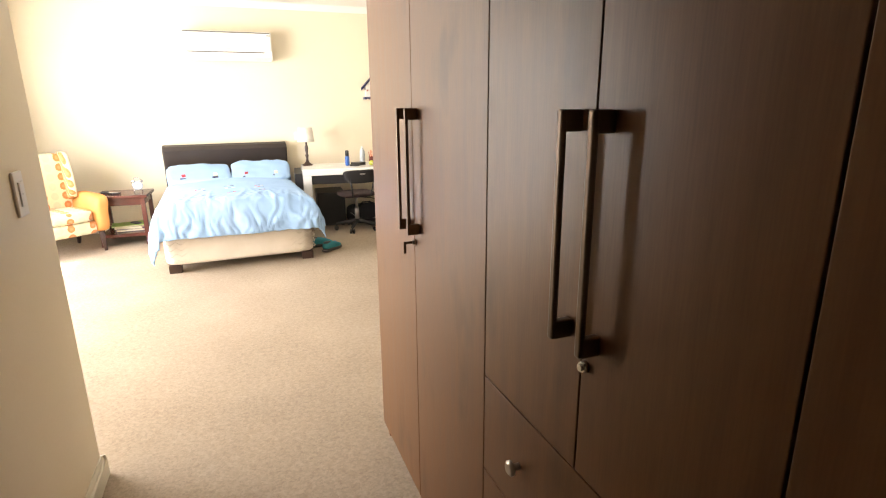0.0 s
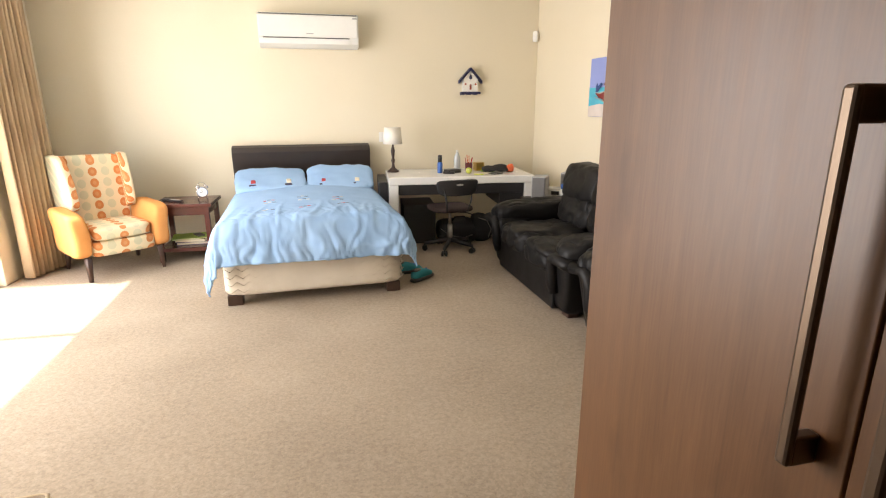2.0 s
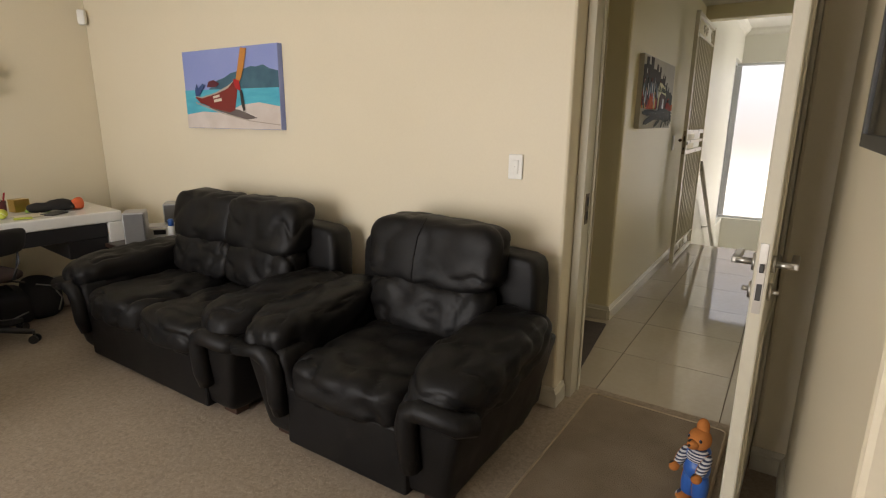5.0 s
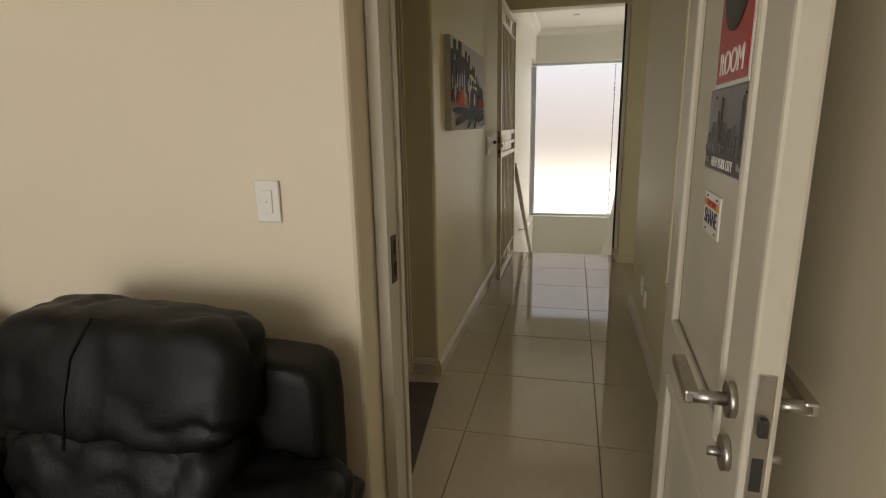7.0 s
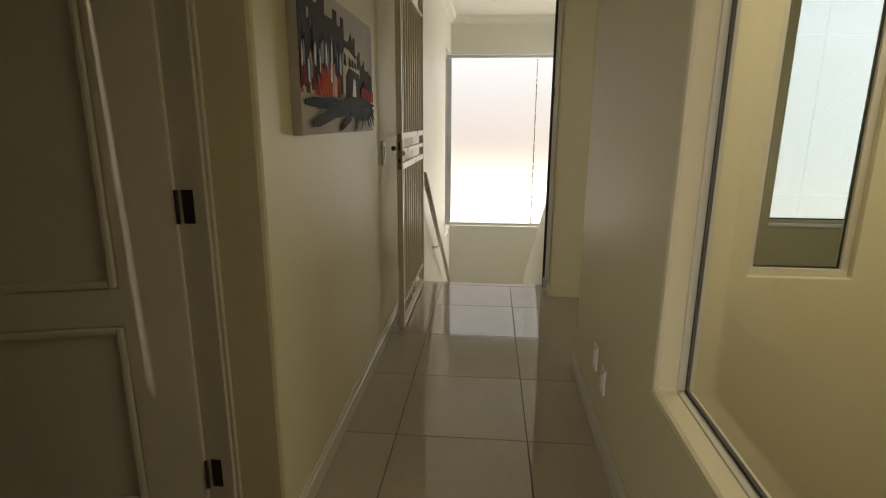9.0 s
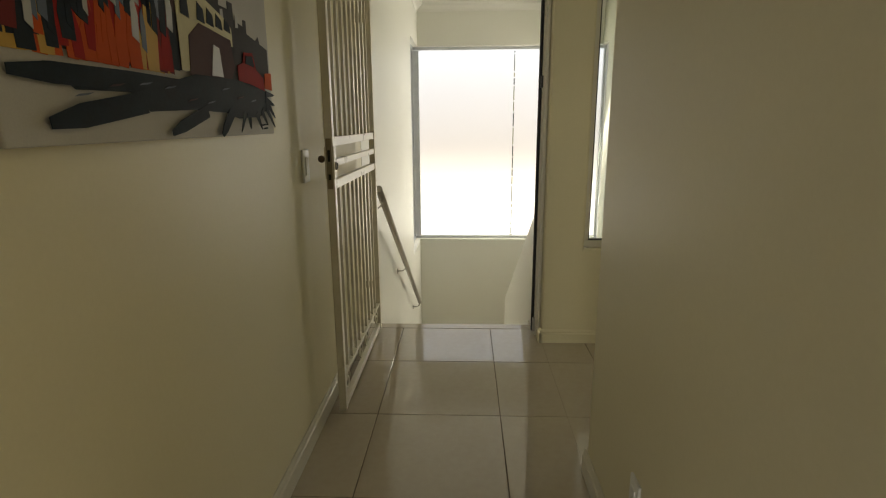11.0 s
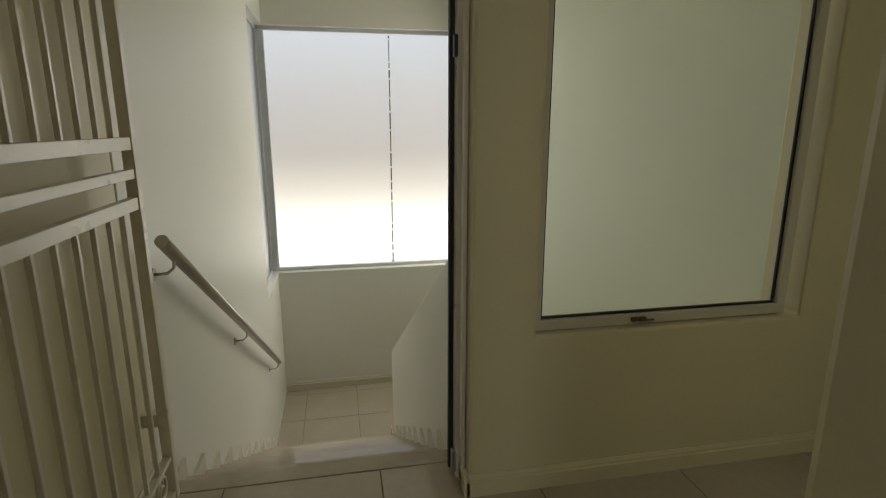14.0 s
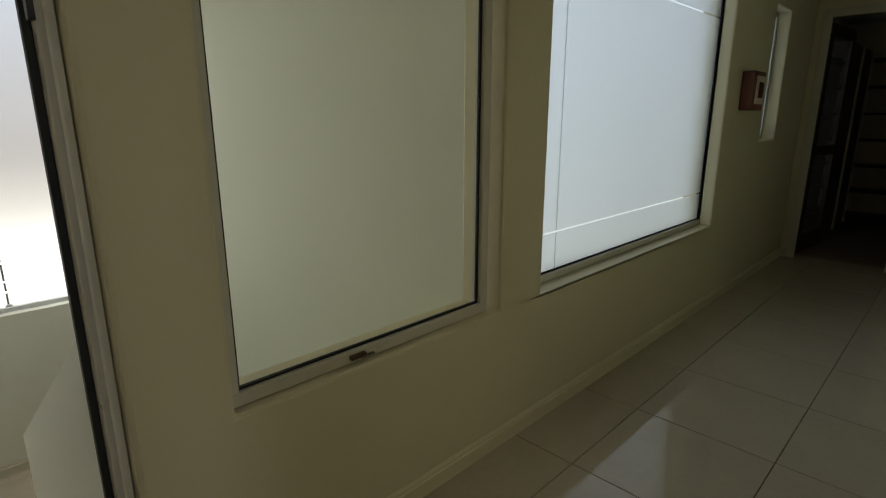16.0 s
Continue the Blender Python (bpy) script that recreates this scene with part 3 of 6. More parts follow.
def stripes(name, a, b, step, axis=2):
    m, nt, ln, bs = nodes_of(name)
    tc = nt.new("ShaderNodeTexCoord")
    sp = nt.new("ShaderNodeSeparateXYZ")
    ln.new(tc.outputs["Object"], sp.inputs[0])
    w = nt.new("ShaderNodeMath")
    w.operation = "PINGPONG"
    w.inputs[1].default_value = step
    ln.new(sp.outputs[axis], w.inputs[0])
    r = ramp_node(nt, [(0.0, a), (1.0, b)])
    r.color_ramp.interpolation = "CONSTANT"
    r.color_ramp.elements[1].position = 0.5
    d = nt.new("ShaderNodeMath")
    d.operation = "DIVIDE"
    d.inputs[1].default_value = step
    ln.new(w.outputs[0], d.inputs[0])
    ln.new(d.outputs[0], r.inputs[0])
    ln.new(r.outputs[0], bs.inputs["Base Color"])
    bs.inputs["Roughness"].default_value = 0.8
    return m


STRIPE = stripes("navy and white striped jersey", (0.6, 0.6, 0.6), (0.04, 0.05, 0.10), 0.006)


def dots(name):
    """Woven upholstery: cream ground with columns of orange and of pale green discs."""
    m, nt, ln, bs = nodes_of(name)

    def mth(op, a, b=None):
        n = nt.new("ShaderNodeMath")
        n.operation = op
        for i, v in enumerate((a, b)):
            if v is None:
                continue
            if isinstance(v, (int, float)):
                n.inputs[i].default_value = v
            else:
                ln.new(v, n.inputs[i])
        return n.outputs[0]
    tc = nt.new("ShaderNodeTexCoord")
    sp = nt.new("ShaderNodeSeparateXYZ")
    ln.new(tc.outputs["Object"], sp.inputs[0])
    u = mth("DIVIDE", mth("ADD", sp.outputs[0], 0.055), 0.105)
    v = mth("DIVIDE", mth("SUBTRACT", sp.outputs[2], mth("MULTIPLY", sp.outputs[1], 0.9)), 0.088)
    col = mth("FLOOR", u)
    odd = mth("ABSOLUTE", mth("MODULO", col, 2.0))
    du = mth("MULTIPLY", mth("SUBTRACT", mth("FRACT", u), 0.5), 1.19)
    dv = mth("SUBTRACT", mth("FRACT", v), 0.5)
    d = mth("SQRT", mth("ADD", mth("MULTIPLY", du, du), mth("MULTIPLY", dv, dv)))
    disc = mth("LESS_THAN", d, 0.40)
    ring = mth("LESS_THAN", d, 0.17)
    c1 = nt.new("ShaderNodeMix")
    c1.data_type = "RGBA"
    c1.inputs["A"].default_value, c1.inputs["B"].default_value = (0.58, 0.22, 0.07, 1), (0.55, 0.53, 0.36, 1)
    ln.new(odd, c1.inputs["Factor"])
    c2 = nt.new("ShaderNodeMix")
    c2.data_type = "RGBA"
    c2.inputs["A"].default_value = (0.70, 0.60, 0.40, 1)
    ln.new(disc, c2.inputs["Factor"])
    ln.new(c1.outputs["Result"], c2.inputs["B"])
    c3 = nt.new("ShaderNodeMix")
    c3.data_type = "RGBA"
    c3.inputs["B"].default_value = (0.66, 0.40, 0.20, 1)
    k = mth("MULTIPLY", mth("MULTIPLY", ring, mth("SUBTRACT", 1.0, odd)), 0.35)
    ln.new(k, c3.inputs["Factor"])
    ln.new(c2.outputs["Result"], c3.inputs["A"])
    ln.new(c3.outputs["Result"], bs.inputs["Base Color"])
    n2 = nt.new("ShaderNodeTexNoise")
    n2.inputs["Scale"].default_value = 400
    bp = nt.new("ShaderNodeBump")
    bp.inputs["Strength"].default_value, bp.inputs["Distance"].default_value = 0.2, 0.001
    ln.new(tc.outputs["Object"], n2.inputs["Vector"])
    ln.new(n2.outputs[0], bp.inputs["Height"])
    ln.new(bp.outputs[0], bs.inputs["Normal"])
    bs.inputs["Roughness"].default_value = 0.85
    return m


DOTS = dots("dotted upholstery")


def words(name, text, size, m, material, parent, label="", extrude=0.001, squeeze=1.0, shear=0.0):
    """Lettering as a mesh, its baseline centre at the pose m."""
    cu = bpy.data.curves.new(name, "FONT")
    cu.body, cu.size, cu.extrude, cu.align_x, cu.shear = text, size, extrude, "CENTER", shear
    tmp = new(name + "_curve", cu)
    bpy.context.view_layer.update()
    me = bpy.data.meshes.new_from_object(tmp.evaluated_get(bpy.context.evaluated_depsgraph_get()))
    bpy.data.objects.remove(tmp)
    bpy.data.curves.remove(cu)
    me.transform(m @ Matrix.Diagonal((squeeze, 1, 1, 1)))
    me.materials.clear()
    me.materials.append(material)
    ob = new(name, me)
    ob.parent = parent
    return tagged(ob, label)


def plate_part(name, parent, mat, u0, u1, v0, v1, d0, d1, bev=0.0, label=""):
    """A thin flat piece in the local x-z plane between depths d0 and d1 along y."""
    bm = bmesh.new()
    bx(bm, (u0, d0, v0), (u1, d1, v1), bev)
    return part(name, bm, mat, parent, label)


# ---- bedroom: wardrobe ----
WX, WY = 0.461, 2.063
wardrobe = thing("wardrobe", "tall walnut wardrobe with dark bronze bar handles and drawers", "wardrobe", pose(WX, 0.027, 0))
boxes("carcass", WOOD, wardrobe, [((0.022, -1.45, 0.07), (0.59, WY - 0.021, 2.64))], 0.002)
boxes("plinth", WOOD, wardrobe, [((0.05, -1.45, 0.0), (0.59, WY - 0.02, 0.07))], 0.002)
boxes("end_panel", WOOD, wardrobe, [((0.0215, WY - 0.019, 0.0), (0.59, WY, 2.66))], 0.002)


def bar_handle(parent, y, z0, z1):
    bm = bmesh.new()
    for z in (z0, z1):
        bx(bm, (-0.034, y - 0.008, z - 0.017), (0.0, y + 0.008, z + 0.017), 0.003)
    bx(bm, (-0.040, y - 0.008, z0 - 0.017), (-0.029, y + 0.008, z1 + 0.017), 0.004)
    return part("handle", bm, BRONZE, parent, "dark bronze bar handle")


def door_lock(parent, y, z, key=False):
    bm = bmesh.new()
    cyl(bm, (-0.010, y, z), (0.0, y, z), 0.009, 0.011, 16)
    cyl(bm, (-0.014, y, z), (-0.010, y, z), 0.006, 0.006, 14)
    if key:
        part("lock", bm, CHROME, parent, "small chrome cam lock")
        bm = bmesh.new()
        bx(bm, (-0.042, y - 0.0015, z - 0.004), (-0.013, y + 0.0015, z + 0.004), 0.001)
        puff(bm, (-0.043, y - 0.004, z - 0.036), (-0.033, y + 0.004, z + 0.004), 3, 4)
        return part("key", bm, BRONZE, parent, "dark key left in the lock")
    return part("lock", bm, CHROME, parent, "small chrome cam lock")


for y0, y1, z0, hy, lk in ((1.539, WY, 0.075, 1.578, False), (1.003, 1.535, 0.075, 1.488, True), (0.626, 0.999, 0.845, 0.664, False),
                           (0.260, 0.622, 0.845, 0.584, True), (-0.28, 0.256, 0.075, -0.23, False), (-0.88, -0.284, 0.075, -0.33, True)):
    bm = bmesh.new()
    bx(bm, (0.0, y0, z0), (0.020, y1, 2.64), 0.0015)
    d = part("door", bm, WOOD, wardrobe)
    bar_handle(d, hy, 1.107, 1.457)
    if lk:
        door_lock(d, y1 - 0.012, 1.056, hy > 1)
for z0, z1 in ((0.075, 0.325), (0.329, 0.58), (0.584, 0.841)):
    bm = bmesh.new()
    bx(bm, (0.0, 0.260, z0), (0.020, 0.999, z1), 0.0015)
    d = part("drawer", bm, WOOD, wardrobe)
    for y in (0.45, 0.82):
        bm = bmesh.new()
        lathe(bm, [(0.008, 0), (0.007, 0.012), (0.017, 0.018), (0.018, 0.024), (0.012, 0.029)], (0, 0, 0), 16)
        bm.transform(pose(0, y, (z0 + z1) / 2, 0, -90, 0))
        part("knob", bm, STEEL, d, "round steel knob")

# ---- bed ----
bed = thing("bed", "double bed with dark leatherette headboard and quilted cream base", "bed", pose(-0.163, 7.40, 0, 0, 0, 2.2))
bm = bmesh.new()
prof = [(-0.17, 0.0), (-0.02, 0.0), (-0.02, 1.0), (-0.05, 1.03), (-0.10, 1.04), (-0.15, 1.02), (-0.175, 0.97), (-0.15, 0.80), (-0.135, 0.5)]
prism(bm, prof, -0.725, 0.725, 0)
bmesh.ops.bevel(bm, geom=[e for e in bm.edges if e.calc_length() < 1.2], offset=0.015, segments=3, affect="EDGES", profile=0.5)
part("headboard", bm, LEATHER_BR, bed, "padded dark brown leatherette headboard")
bm = bmesh.new()
puff(bm, (-0.685, -2.19, 0.07), (0.685, -0.18, 0.36), 14, 12)
part("base", bm, TICKING, bed, "cream quilted bed base")
bm = bmesh.new()
puff(bm, (-0.68, -2.17, 0.355), (0.68, -0.18, 0.60), 9, 12)
part("mattress", bm, TICKING, bed)
bm = bmesh.new()
for row in range(4):
    z = 0.105 + row * 0.055
    pts = []
    for i in range(31):
        pts.append((-0.66 + i * 0.044, -2.187, z + (0.0 if i % 2 else 0.032)))
    tube(bm, pts, 0.004, 6)
part("quilting", bm, TICKING, bed)
bm = bmesh.new()
for row in range(4):
    z = 0.105 + row * 0.055
    tube(bm, [(0.682, -2.14 + i * 0.044, z + (0.0 if i % 2 else 0.032)) for i in range(40)], 0.004, 6)
part("quilting", bm, TICKING, bed)
for x in (-0.60, 0.60):
    for y in (-2.10, -0.35):
        bm = bmesh.new()
        bx(bm, (x - 0.055, y - 0.055, 0.0), (x + 0.055, y + 0.055, 0.08), 0.006)
        part("leg", bm, DARKWOOD, bed)

# valance sheet hanging a little below the duvet
BED = pose(-0.163, 7.40, 0, 0, 0, 2.2)


def drape(name, material, hw, y_head, y_foot, top, hang, label, cat, wr=1.0, thick=0.010, res=0.014):
    """A cloth over the bed that hangs down both sides and the foot."""
    du_max = hang
    nu, nv = int(2 * (hw + du_max) / res), int((y_head - y_foot + du_max) / res)
    bm2 = bmesh.new()
    grid = []
    for j in range(nv + 1):
        row = []
        v = j / nv * (y_head - y_foot + du_max)
        for i in range(nu + 1):
            u = -(hw + du_max) + i / nu * 2 * (hw + du_max)
            a, b = abs(u) - hw, v - (y_head - y_foot)
            da, db = math.log1p(math.exp(a / 0.035)) * 0.035 if a < 0.7 else a, math.log1p(math.exp(b / 0.035)) * 0.035 if b < 0.7 else b
            drop = math.hypot(da, db)
            sx = 1 if u > 0 else -1
            fold = noise.noise(Vector((u * 6.0, v * 6.0, 1.0)))
            ridge = 1 - abs(noise.noise(Vector((u * 3.2 + 0.6 * fold, v * 3.0 + 5, 2.0))))
            fan = 1 - abs(noise.noise(Vector((u * 7.5 + 0.5 * v, v * 1.3 + u, 7.0))))
            pleat = 1 - abs(noise.noise(Vector((u * 15 + 1.5 * fold, v * 3.2, 11.0))))
            low = min(1, max(0, (v - 1.2) / 0.5))
            amt = 0.25 + min(1, max(0, (v - 0.9) / 0.9))
            hangw = min(1, drop / 0.2)
            out = 0.03 * hangw + 0.16 * drop + wr * hangw * 0.022 * (noise.noise(Vector((u * 5.5, v * 5.5, 4))) + 0.5 * noise.noise(Vector((u * 13, v * 13, 9))))
            x = sx * (abs(u) - da + (out if da > 0.02 else 0) * (da / (drop + 1e-6)))
            y = y_head - (v - db) - (out + wr * 0.016 * hangw * pleat ** 4) * (db / (drop + 1e-6))
            z = top - 0.93 * drop + wr * (0.009 * amt * (ridge ** 8) + 0.022 * max(0, amt - 0.3) * fan ** 7 + 0.010 * low * pleat ** 7 + 0.003 * fold) * (1 - 0.6 * hangw)
            z += 0.045 * math.cos(min(1, abs(u) / hw) * math.pi / 2) * (1 - hangw)
            if u < 0 and da > 0.05 and db > 0.05:
                z -= 0.10 * min(1, (da + db) / 0.5)
            row.append(bm2.verts.new((x, y, max(0.09, z))))
        grid.append(row)
    for j in range(nv):
        for i in range(nu):
            f = bm2.faces.new((grid[j][i], grid[j + 1][i], grid[j + 1][i + 1], grid[j][i + 1]))
            f.smooth = True
    ob = part(name, bm2, material)
    so = ob.modifiers.new("thickness", "SOLIDIFY")
    so.thickness, so.offset = thick, 1
    ob.matrix_basis = BED
    return tagged(ob, label, cat)


duvet = drape("duvet", DUVET, 0.69, -0.52, -2.19, 0.615, 0.30, "rumpled sky blue duvet with small embroidered motifs", "duvet")
# embroidery: tiny stitched shapes lying on the cloth
def cloth_height(x, y):
    return min(duvet.data.vertices, key=lambda v: (v.co.x - x) ** 2 + (v.co.y - y) ** 2).co.z + 0.010


for cx, cy, mats in ((-0.33, -1.40, (RED, NAVY, RED)), (-0.32, -1.52, (LGREY, CREAM, NAVY)), (-0.32, -1.86, (LGREY, CREAM, NAVY)), (-0.05, -1.34, (NAVY, LGREY, NAVY)), (-0.04, -1.50, (CREAM, NAVY, CREAM)),
                     (-0.04, -1.84, (RED, NAVY, RED)), (0.25, -1.40, (RED, NAVY, LGREY)), (0.27, -1.72, (NAVY, RED, NAVY)), (0.24, -1.54, (LGREY, RED, NAVY))):
    for k in range(3):
        bm = bmesh.new()
        px, py = cx - 0.035 + 0.032 * k, cy - 0.02 + 0.02 * ((k * 2) % 3)
        pz = cloth_height(px, py)
        puff(bm, (px - 0.018, py - 0.011, pz - 0.004), (px + 0.018, py + 0.011, pz + 0.003), 3, 3)
        part("motif", bm, mats[k], duvet)


def pillow(x, y, rz, lift):
    p = thing("pillow", "plump blue pillow with embroidered motifs against the headboard", "pillow", BED @ pose(x, y, 0.645, lift, 0, rz), "pillows on the bed")
    bm2 = bmesh.new()
    puff(bm2, (-0.345, -0.23, 0.0), (0.345, 0.235, 0.115), 6.0, 22, 0.012, 6, x * 9, crease=0.8, shape=lambda q: q + Vector((0.06 * q.x * q.y, 0, -0.10 * max(0, abs(q.x) - 0.20) * (0.5 + 2 * abs(q.y)))))
    part("cover", bm2, DUVET, p)
    for mx, mats in ((-0.17, (RED, NAVY)), (0.17, (CREAM, NAVY))):
        bm2 = bmesh.new()
        bx(bm2, (mx - 0.04, -0.17, 0.085), (mx + 0.03, -0.14, 0.112), 0.004, 1, 1)
        bx(bm2, (mx - 0.02, -0.12, 0.09), (mx + 0.025, -0.06, 0.119), 0.006, 1, 0)
        part("motif", bm2, list(mats), p)


pillow(-0.345, -0.47, 3, 21)
pillow(0.355, -0.47, -4, 25)

# ---- bedside table and what lies on it ----
table = thing("side_table", "small dark mahogany side table with lower shelf", "side table", pose(-1.28, 6.80, 0, 0, 0, -2))
bm = bmesh.new()
bx(bm, (-0.27, -0.25, 0.525), (0.27, 0.25, 0.56), 0.008)
part("tabletop", bm, MAHOGANY, table)
boxes("apron", MAHOGANY, table, [((-0.235, -0.222, 0.45), (0.235, -0.205, 0.525)), ((-0.235, 0.205, 0.45), (0.235, 0.222, 0.525)), ((-0.235, -0.2, 0.45), (-0.218, 0.2, 0.525)), ((0.218, -0.2, 0.45), (0.235, 0.2, 0.525))], 0.003)
for x in (-0.22, 0.22):
    for y in (-0.21, 0.21):
        bm = bmesh.new()
        bx(bm, (x - 0.022, y - 0.022, 0), (x + 0.022, y + 0.022, 0.525), 0.004)
        part("leg", bm, MAHOGANY, table)
boxes("shelf", MAHOGANY, table, [((-0.235, -0.225, 0.10), (0.235, 0.225, 0.135))], 0.004)
for dx, dy, dz, sx, sy, h, mt, rz, lab in ((0.03, 0.0, 0.137, 0.15, 0.11, 0.025, PURPLE, 4, "purple covered book on the table shelf"),
                                           (0.02, 0.0, 0.164, 0.14, 0.12, 0.03, DGREY, -6, "dark covered book on the table shelf"),
                                           (0.0, -0.02, 0.196, 0.16, 0.12, 0.012, GREEN, 8, "lime green magazine on a pile of books")):
    b = thing("book" if h > 0.02 else "magazine", lab, "book", pose(-1.28 + dx, 6.80 + dy, dz, 0, 0, rz))
    boxes("pages", CREAM, b, [((-sx + 0.004, -sy + 0.004, 0.002), (sx - 0.003, sy - 0.004, h - 0.002))], 0.001)
    boxes("cover", mt, b, [((-sx, -sy, 0), (sx, sy, 0.002)), ((-sx, -sy, h - 0.002), (sx, sy, h)), ((-sx, -sy, 0.002), (-sx + 0.003, sy, h - 0.002))], 0.0008)
b = thing("phone", "dark mobile phone lying on books", "phone", pose(-1.20, 6.78, 0.2085, 0, 0, 30))
boxes("case", PLASTIC_B, b, [((-0.035, -0.07, 0), (0.035, 0.07, 0.012))], 0.004)
b = thing("remote_control", "black remote control on the side table", "remote", pose(-1.36, 6.72, 0.562, 0, 0, 60))
boxes("case", PLASTIC_B, b, [((-0.022, -0.075, 0), (0.022, 0.075, 0.018))], 0.005)
boxes("keypad", LGREY, b, [((-0.014, -0.05, 0.018), (0.014, 0.05, 0.0195))], 0.0005)
b = thing("black_case", "small black case on the side table", "case", pose(-1.46, 6.80, 0.562))
boxes("shell", PLASTIC_B, b, [((-0.035, -0.03, 0), (0.035, 0.03, 0.022))], 0.006)
clock = thing("alarm_clock", "small chrome twin-bell alarm clock on the side table", "clock", pose(-1.13, 6.80, 0.562, 0, 0, 12))
bm = bmesh.new()
lathe(bm, [(0.048, -0.022), (0.052, -0.018), (0.052, 0.018), (0.048, 0.022)], (0, 0, 0), 24)
bm.transform(pose(0, 0, 0.072, 90, 0, 0))
part("body", bm, CHROME, clock)
bm = bmesh.new()
cyl(bm, (0, -0.0245, 0.072), (0, -0.022, 0.072), 0.043, n=24)
dial = part("dial", bm, PLASTIC_W, clock, "white dial with dark hands")
bm = bmesh.new()
bx(bm, (-0.002, -0.027, 0.07), (0.002, -0.0248, 0.102))
bx(bm, (-0.022, -0.027, 0.070), (0.002, -0.0248, 0.074))
part("clock_hand", bm, BLACK, dial)
for s in (-1, 1):
    bm = bmesh.new()
    lathe(bm, [(0.026, 0), (0.025, 0.01), (0.016, 0.02), (0.004, 0.024)], (0, 0, 0), 16)
    bm.transform(pose(s * 0.034, 0, 0.118, 0, s * 32, 0))
    part("bell", bm, CHROME, clock)
    bm = bmesh.new()
    cyl(bm, (s * 0.045, 0, 0.0), (s * 0.030, 0, 0.035), 0.005, 0.004, 8)
    part("foot", bm, CHROME, clock)
bm = bmesh.new()
tube(bm, [(-0.036, 0, 0.135), (-0.03, 0, 0.155), (0, 0, 0.166), (0.03, 0, 0.155), (0.036, 0, 0.135)], 0.003, 8)
part("carry_handle", bm, CHROME, clock)

# ---- wing chair ----
wing = thing("wing_chair", "orange wing chair upholstered in dotted cream fabric", "armchair", pose(-1.875, 6.50, 0, 0, 0, 36))
bm = bmesh.new()
puff(bm, (-0.26, -0.31, 0.20), (0.26, 0.26, 0.34), 9, 8)
part("seat_base", bm, DOTS, wing)
bm = bmesh.new()
puff(bm, (-0.245, -0.325, 0.335), (0.245, 0.20, 0.455), 6, 10, 0.004, 5)
part("seat_cushion", bm, DOTS, wing, "dotted seat cushion")
bm = bmesh.new()
puff(bm, (-0.27, 0.16, 0.30), (0.27, 0.29, 1.02), 9, 10, shape=lambda q: q + Vector((0, 0.13 * (q.z - 0.3), 0)))
part("backrest", bm, DOTS, wing, "tall dotted backrest")
for s in (-1, 1):
    bm = bmesh.new()
    prof = [(0.30, 0.30), (0.22, 0.52), (0.06, 0.56), (0.03, 0.62), (0.06, 0.80), (0.14, 0.98), (0.20, 1.03), (0.37, 1.03), (0.40, 0.98), (0.33, 0.5)]
    prism(bm, prof, s * 0.27 - 0.035, s * 0.27 + 0.035, 0)
    bmesh.ops.bevel(bm, geom=bm.edges[:], offset=0.016, segments=2, affect="EDGES", profile=0.5)
    bm.transform(Matrix.Translation((s * 0.27, 0.3, 0)) @ pose(0, 0, 0, 0, 0, -s * 10) @ Matrix.Translation((-s * 0.27, -0.3, 0)))
    part("wing", bm, DOTS, wing)
    bm = bmesh.new()
    puff(bm, (s * 0.315 - 0.075, -0.33, 0.20), (s * 0.315 + 0.075, 0.30, 0.60), 5, 10, 0.003, 6,
         shape=lambda q, s=s: q + Vector((s * 0.03 * max(0, q.z - 0.42) / 0.18, -0.02 * max(0, q.z - 0.45) / 0.15, 0.03 * (q.y - 0.0) * (1 if q.z > 0.4 else 0))))
    part("armrest", bm, ORANGE, wing, "plain orange padded armrest")
    for y, dy in ((-0.27, -0.02), (0.27, 0.05)):
        bm = bmesh.new()
        cyl(bm, (s * 0.29, y, 0.21), (s * 0.30, y + dy, 0.0), 0.034, 0.020, 4)
        bmesh.ops.bevel(bm, geom=bm.edges[:], offset=0.003, segments=1, affect="EDGES")
        part("leg", bm, DARKWOOD, wing)

# ---- curtain and sliding door ----
curtain = thing("curtain", "tan pleated curtain drawn to one side of the window", "curtain", pose(0, 0, 0))
bm = bmesh.new()
cols = []
N = 120
for i in range(N + 1):
    t = i / N
    col = []
    for k, z in enumerate((0.02, 0.5, 1.0, 1.5, 2.0, 2.3, 2.5)):
        sp = 1.0 + 0.12 * (1 - z / 2.5)
        ph = t * 2 * math.pi * 9 + 0.5 * math.sin(3 * t * 6 + z)
        amp = 0.055 * (0.75 + 0.35 * noise.noise(Vector((t * 8, z * 0.5, 0))))
        y = 6.36 + (t - 0.5) * 0.42 * sp + 0.02 * noise.noise(Vector((t * 5, z, 3))) + 0.14
        col.append(bm.verts.new((-2.42 + amp * math.sin(ph) + 0.14 * (t - 0.5), y + 0.012 * math.cos(ph), z)))
    cols.append(col)
for a, b in zip(cols, cols[1:]):
    for k in range(6):
        bm.faces.new((a[k], b[k], b[k + 1], a[k + 1])).smooth = True
ob = part("cloth", bm, CURTAIN, curtain)
ob.modifiers.new("thickness", "SOLIDIFY").thickness = 0.004
bm = bmesh.new()
bx(bm, (-2.45, 2.7, 2.49), (-2.41, 6.85, 2.53), 0.004)
part("rail", bm, PLASTIC_W, curtain)
for y in (2.9, 4.5, 6.3):
    boxes("bracket", PLASTIC_W, curtain, [((LEFT, y - 0.015, 2.495), (-2.45, y + 0.015, 2.525))], 0.002)
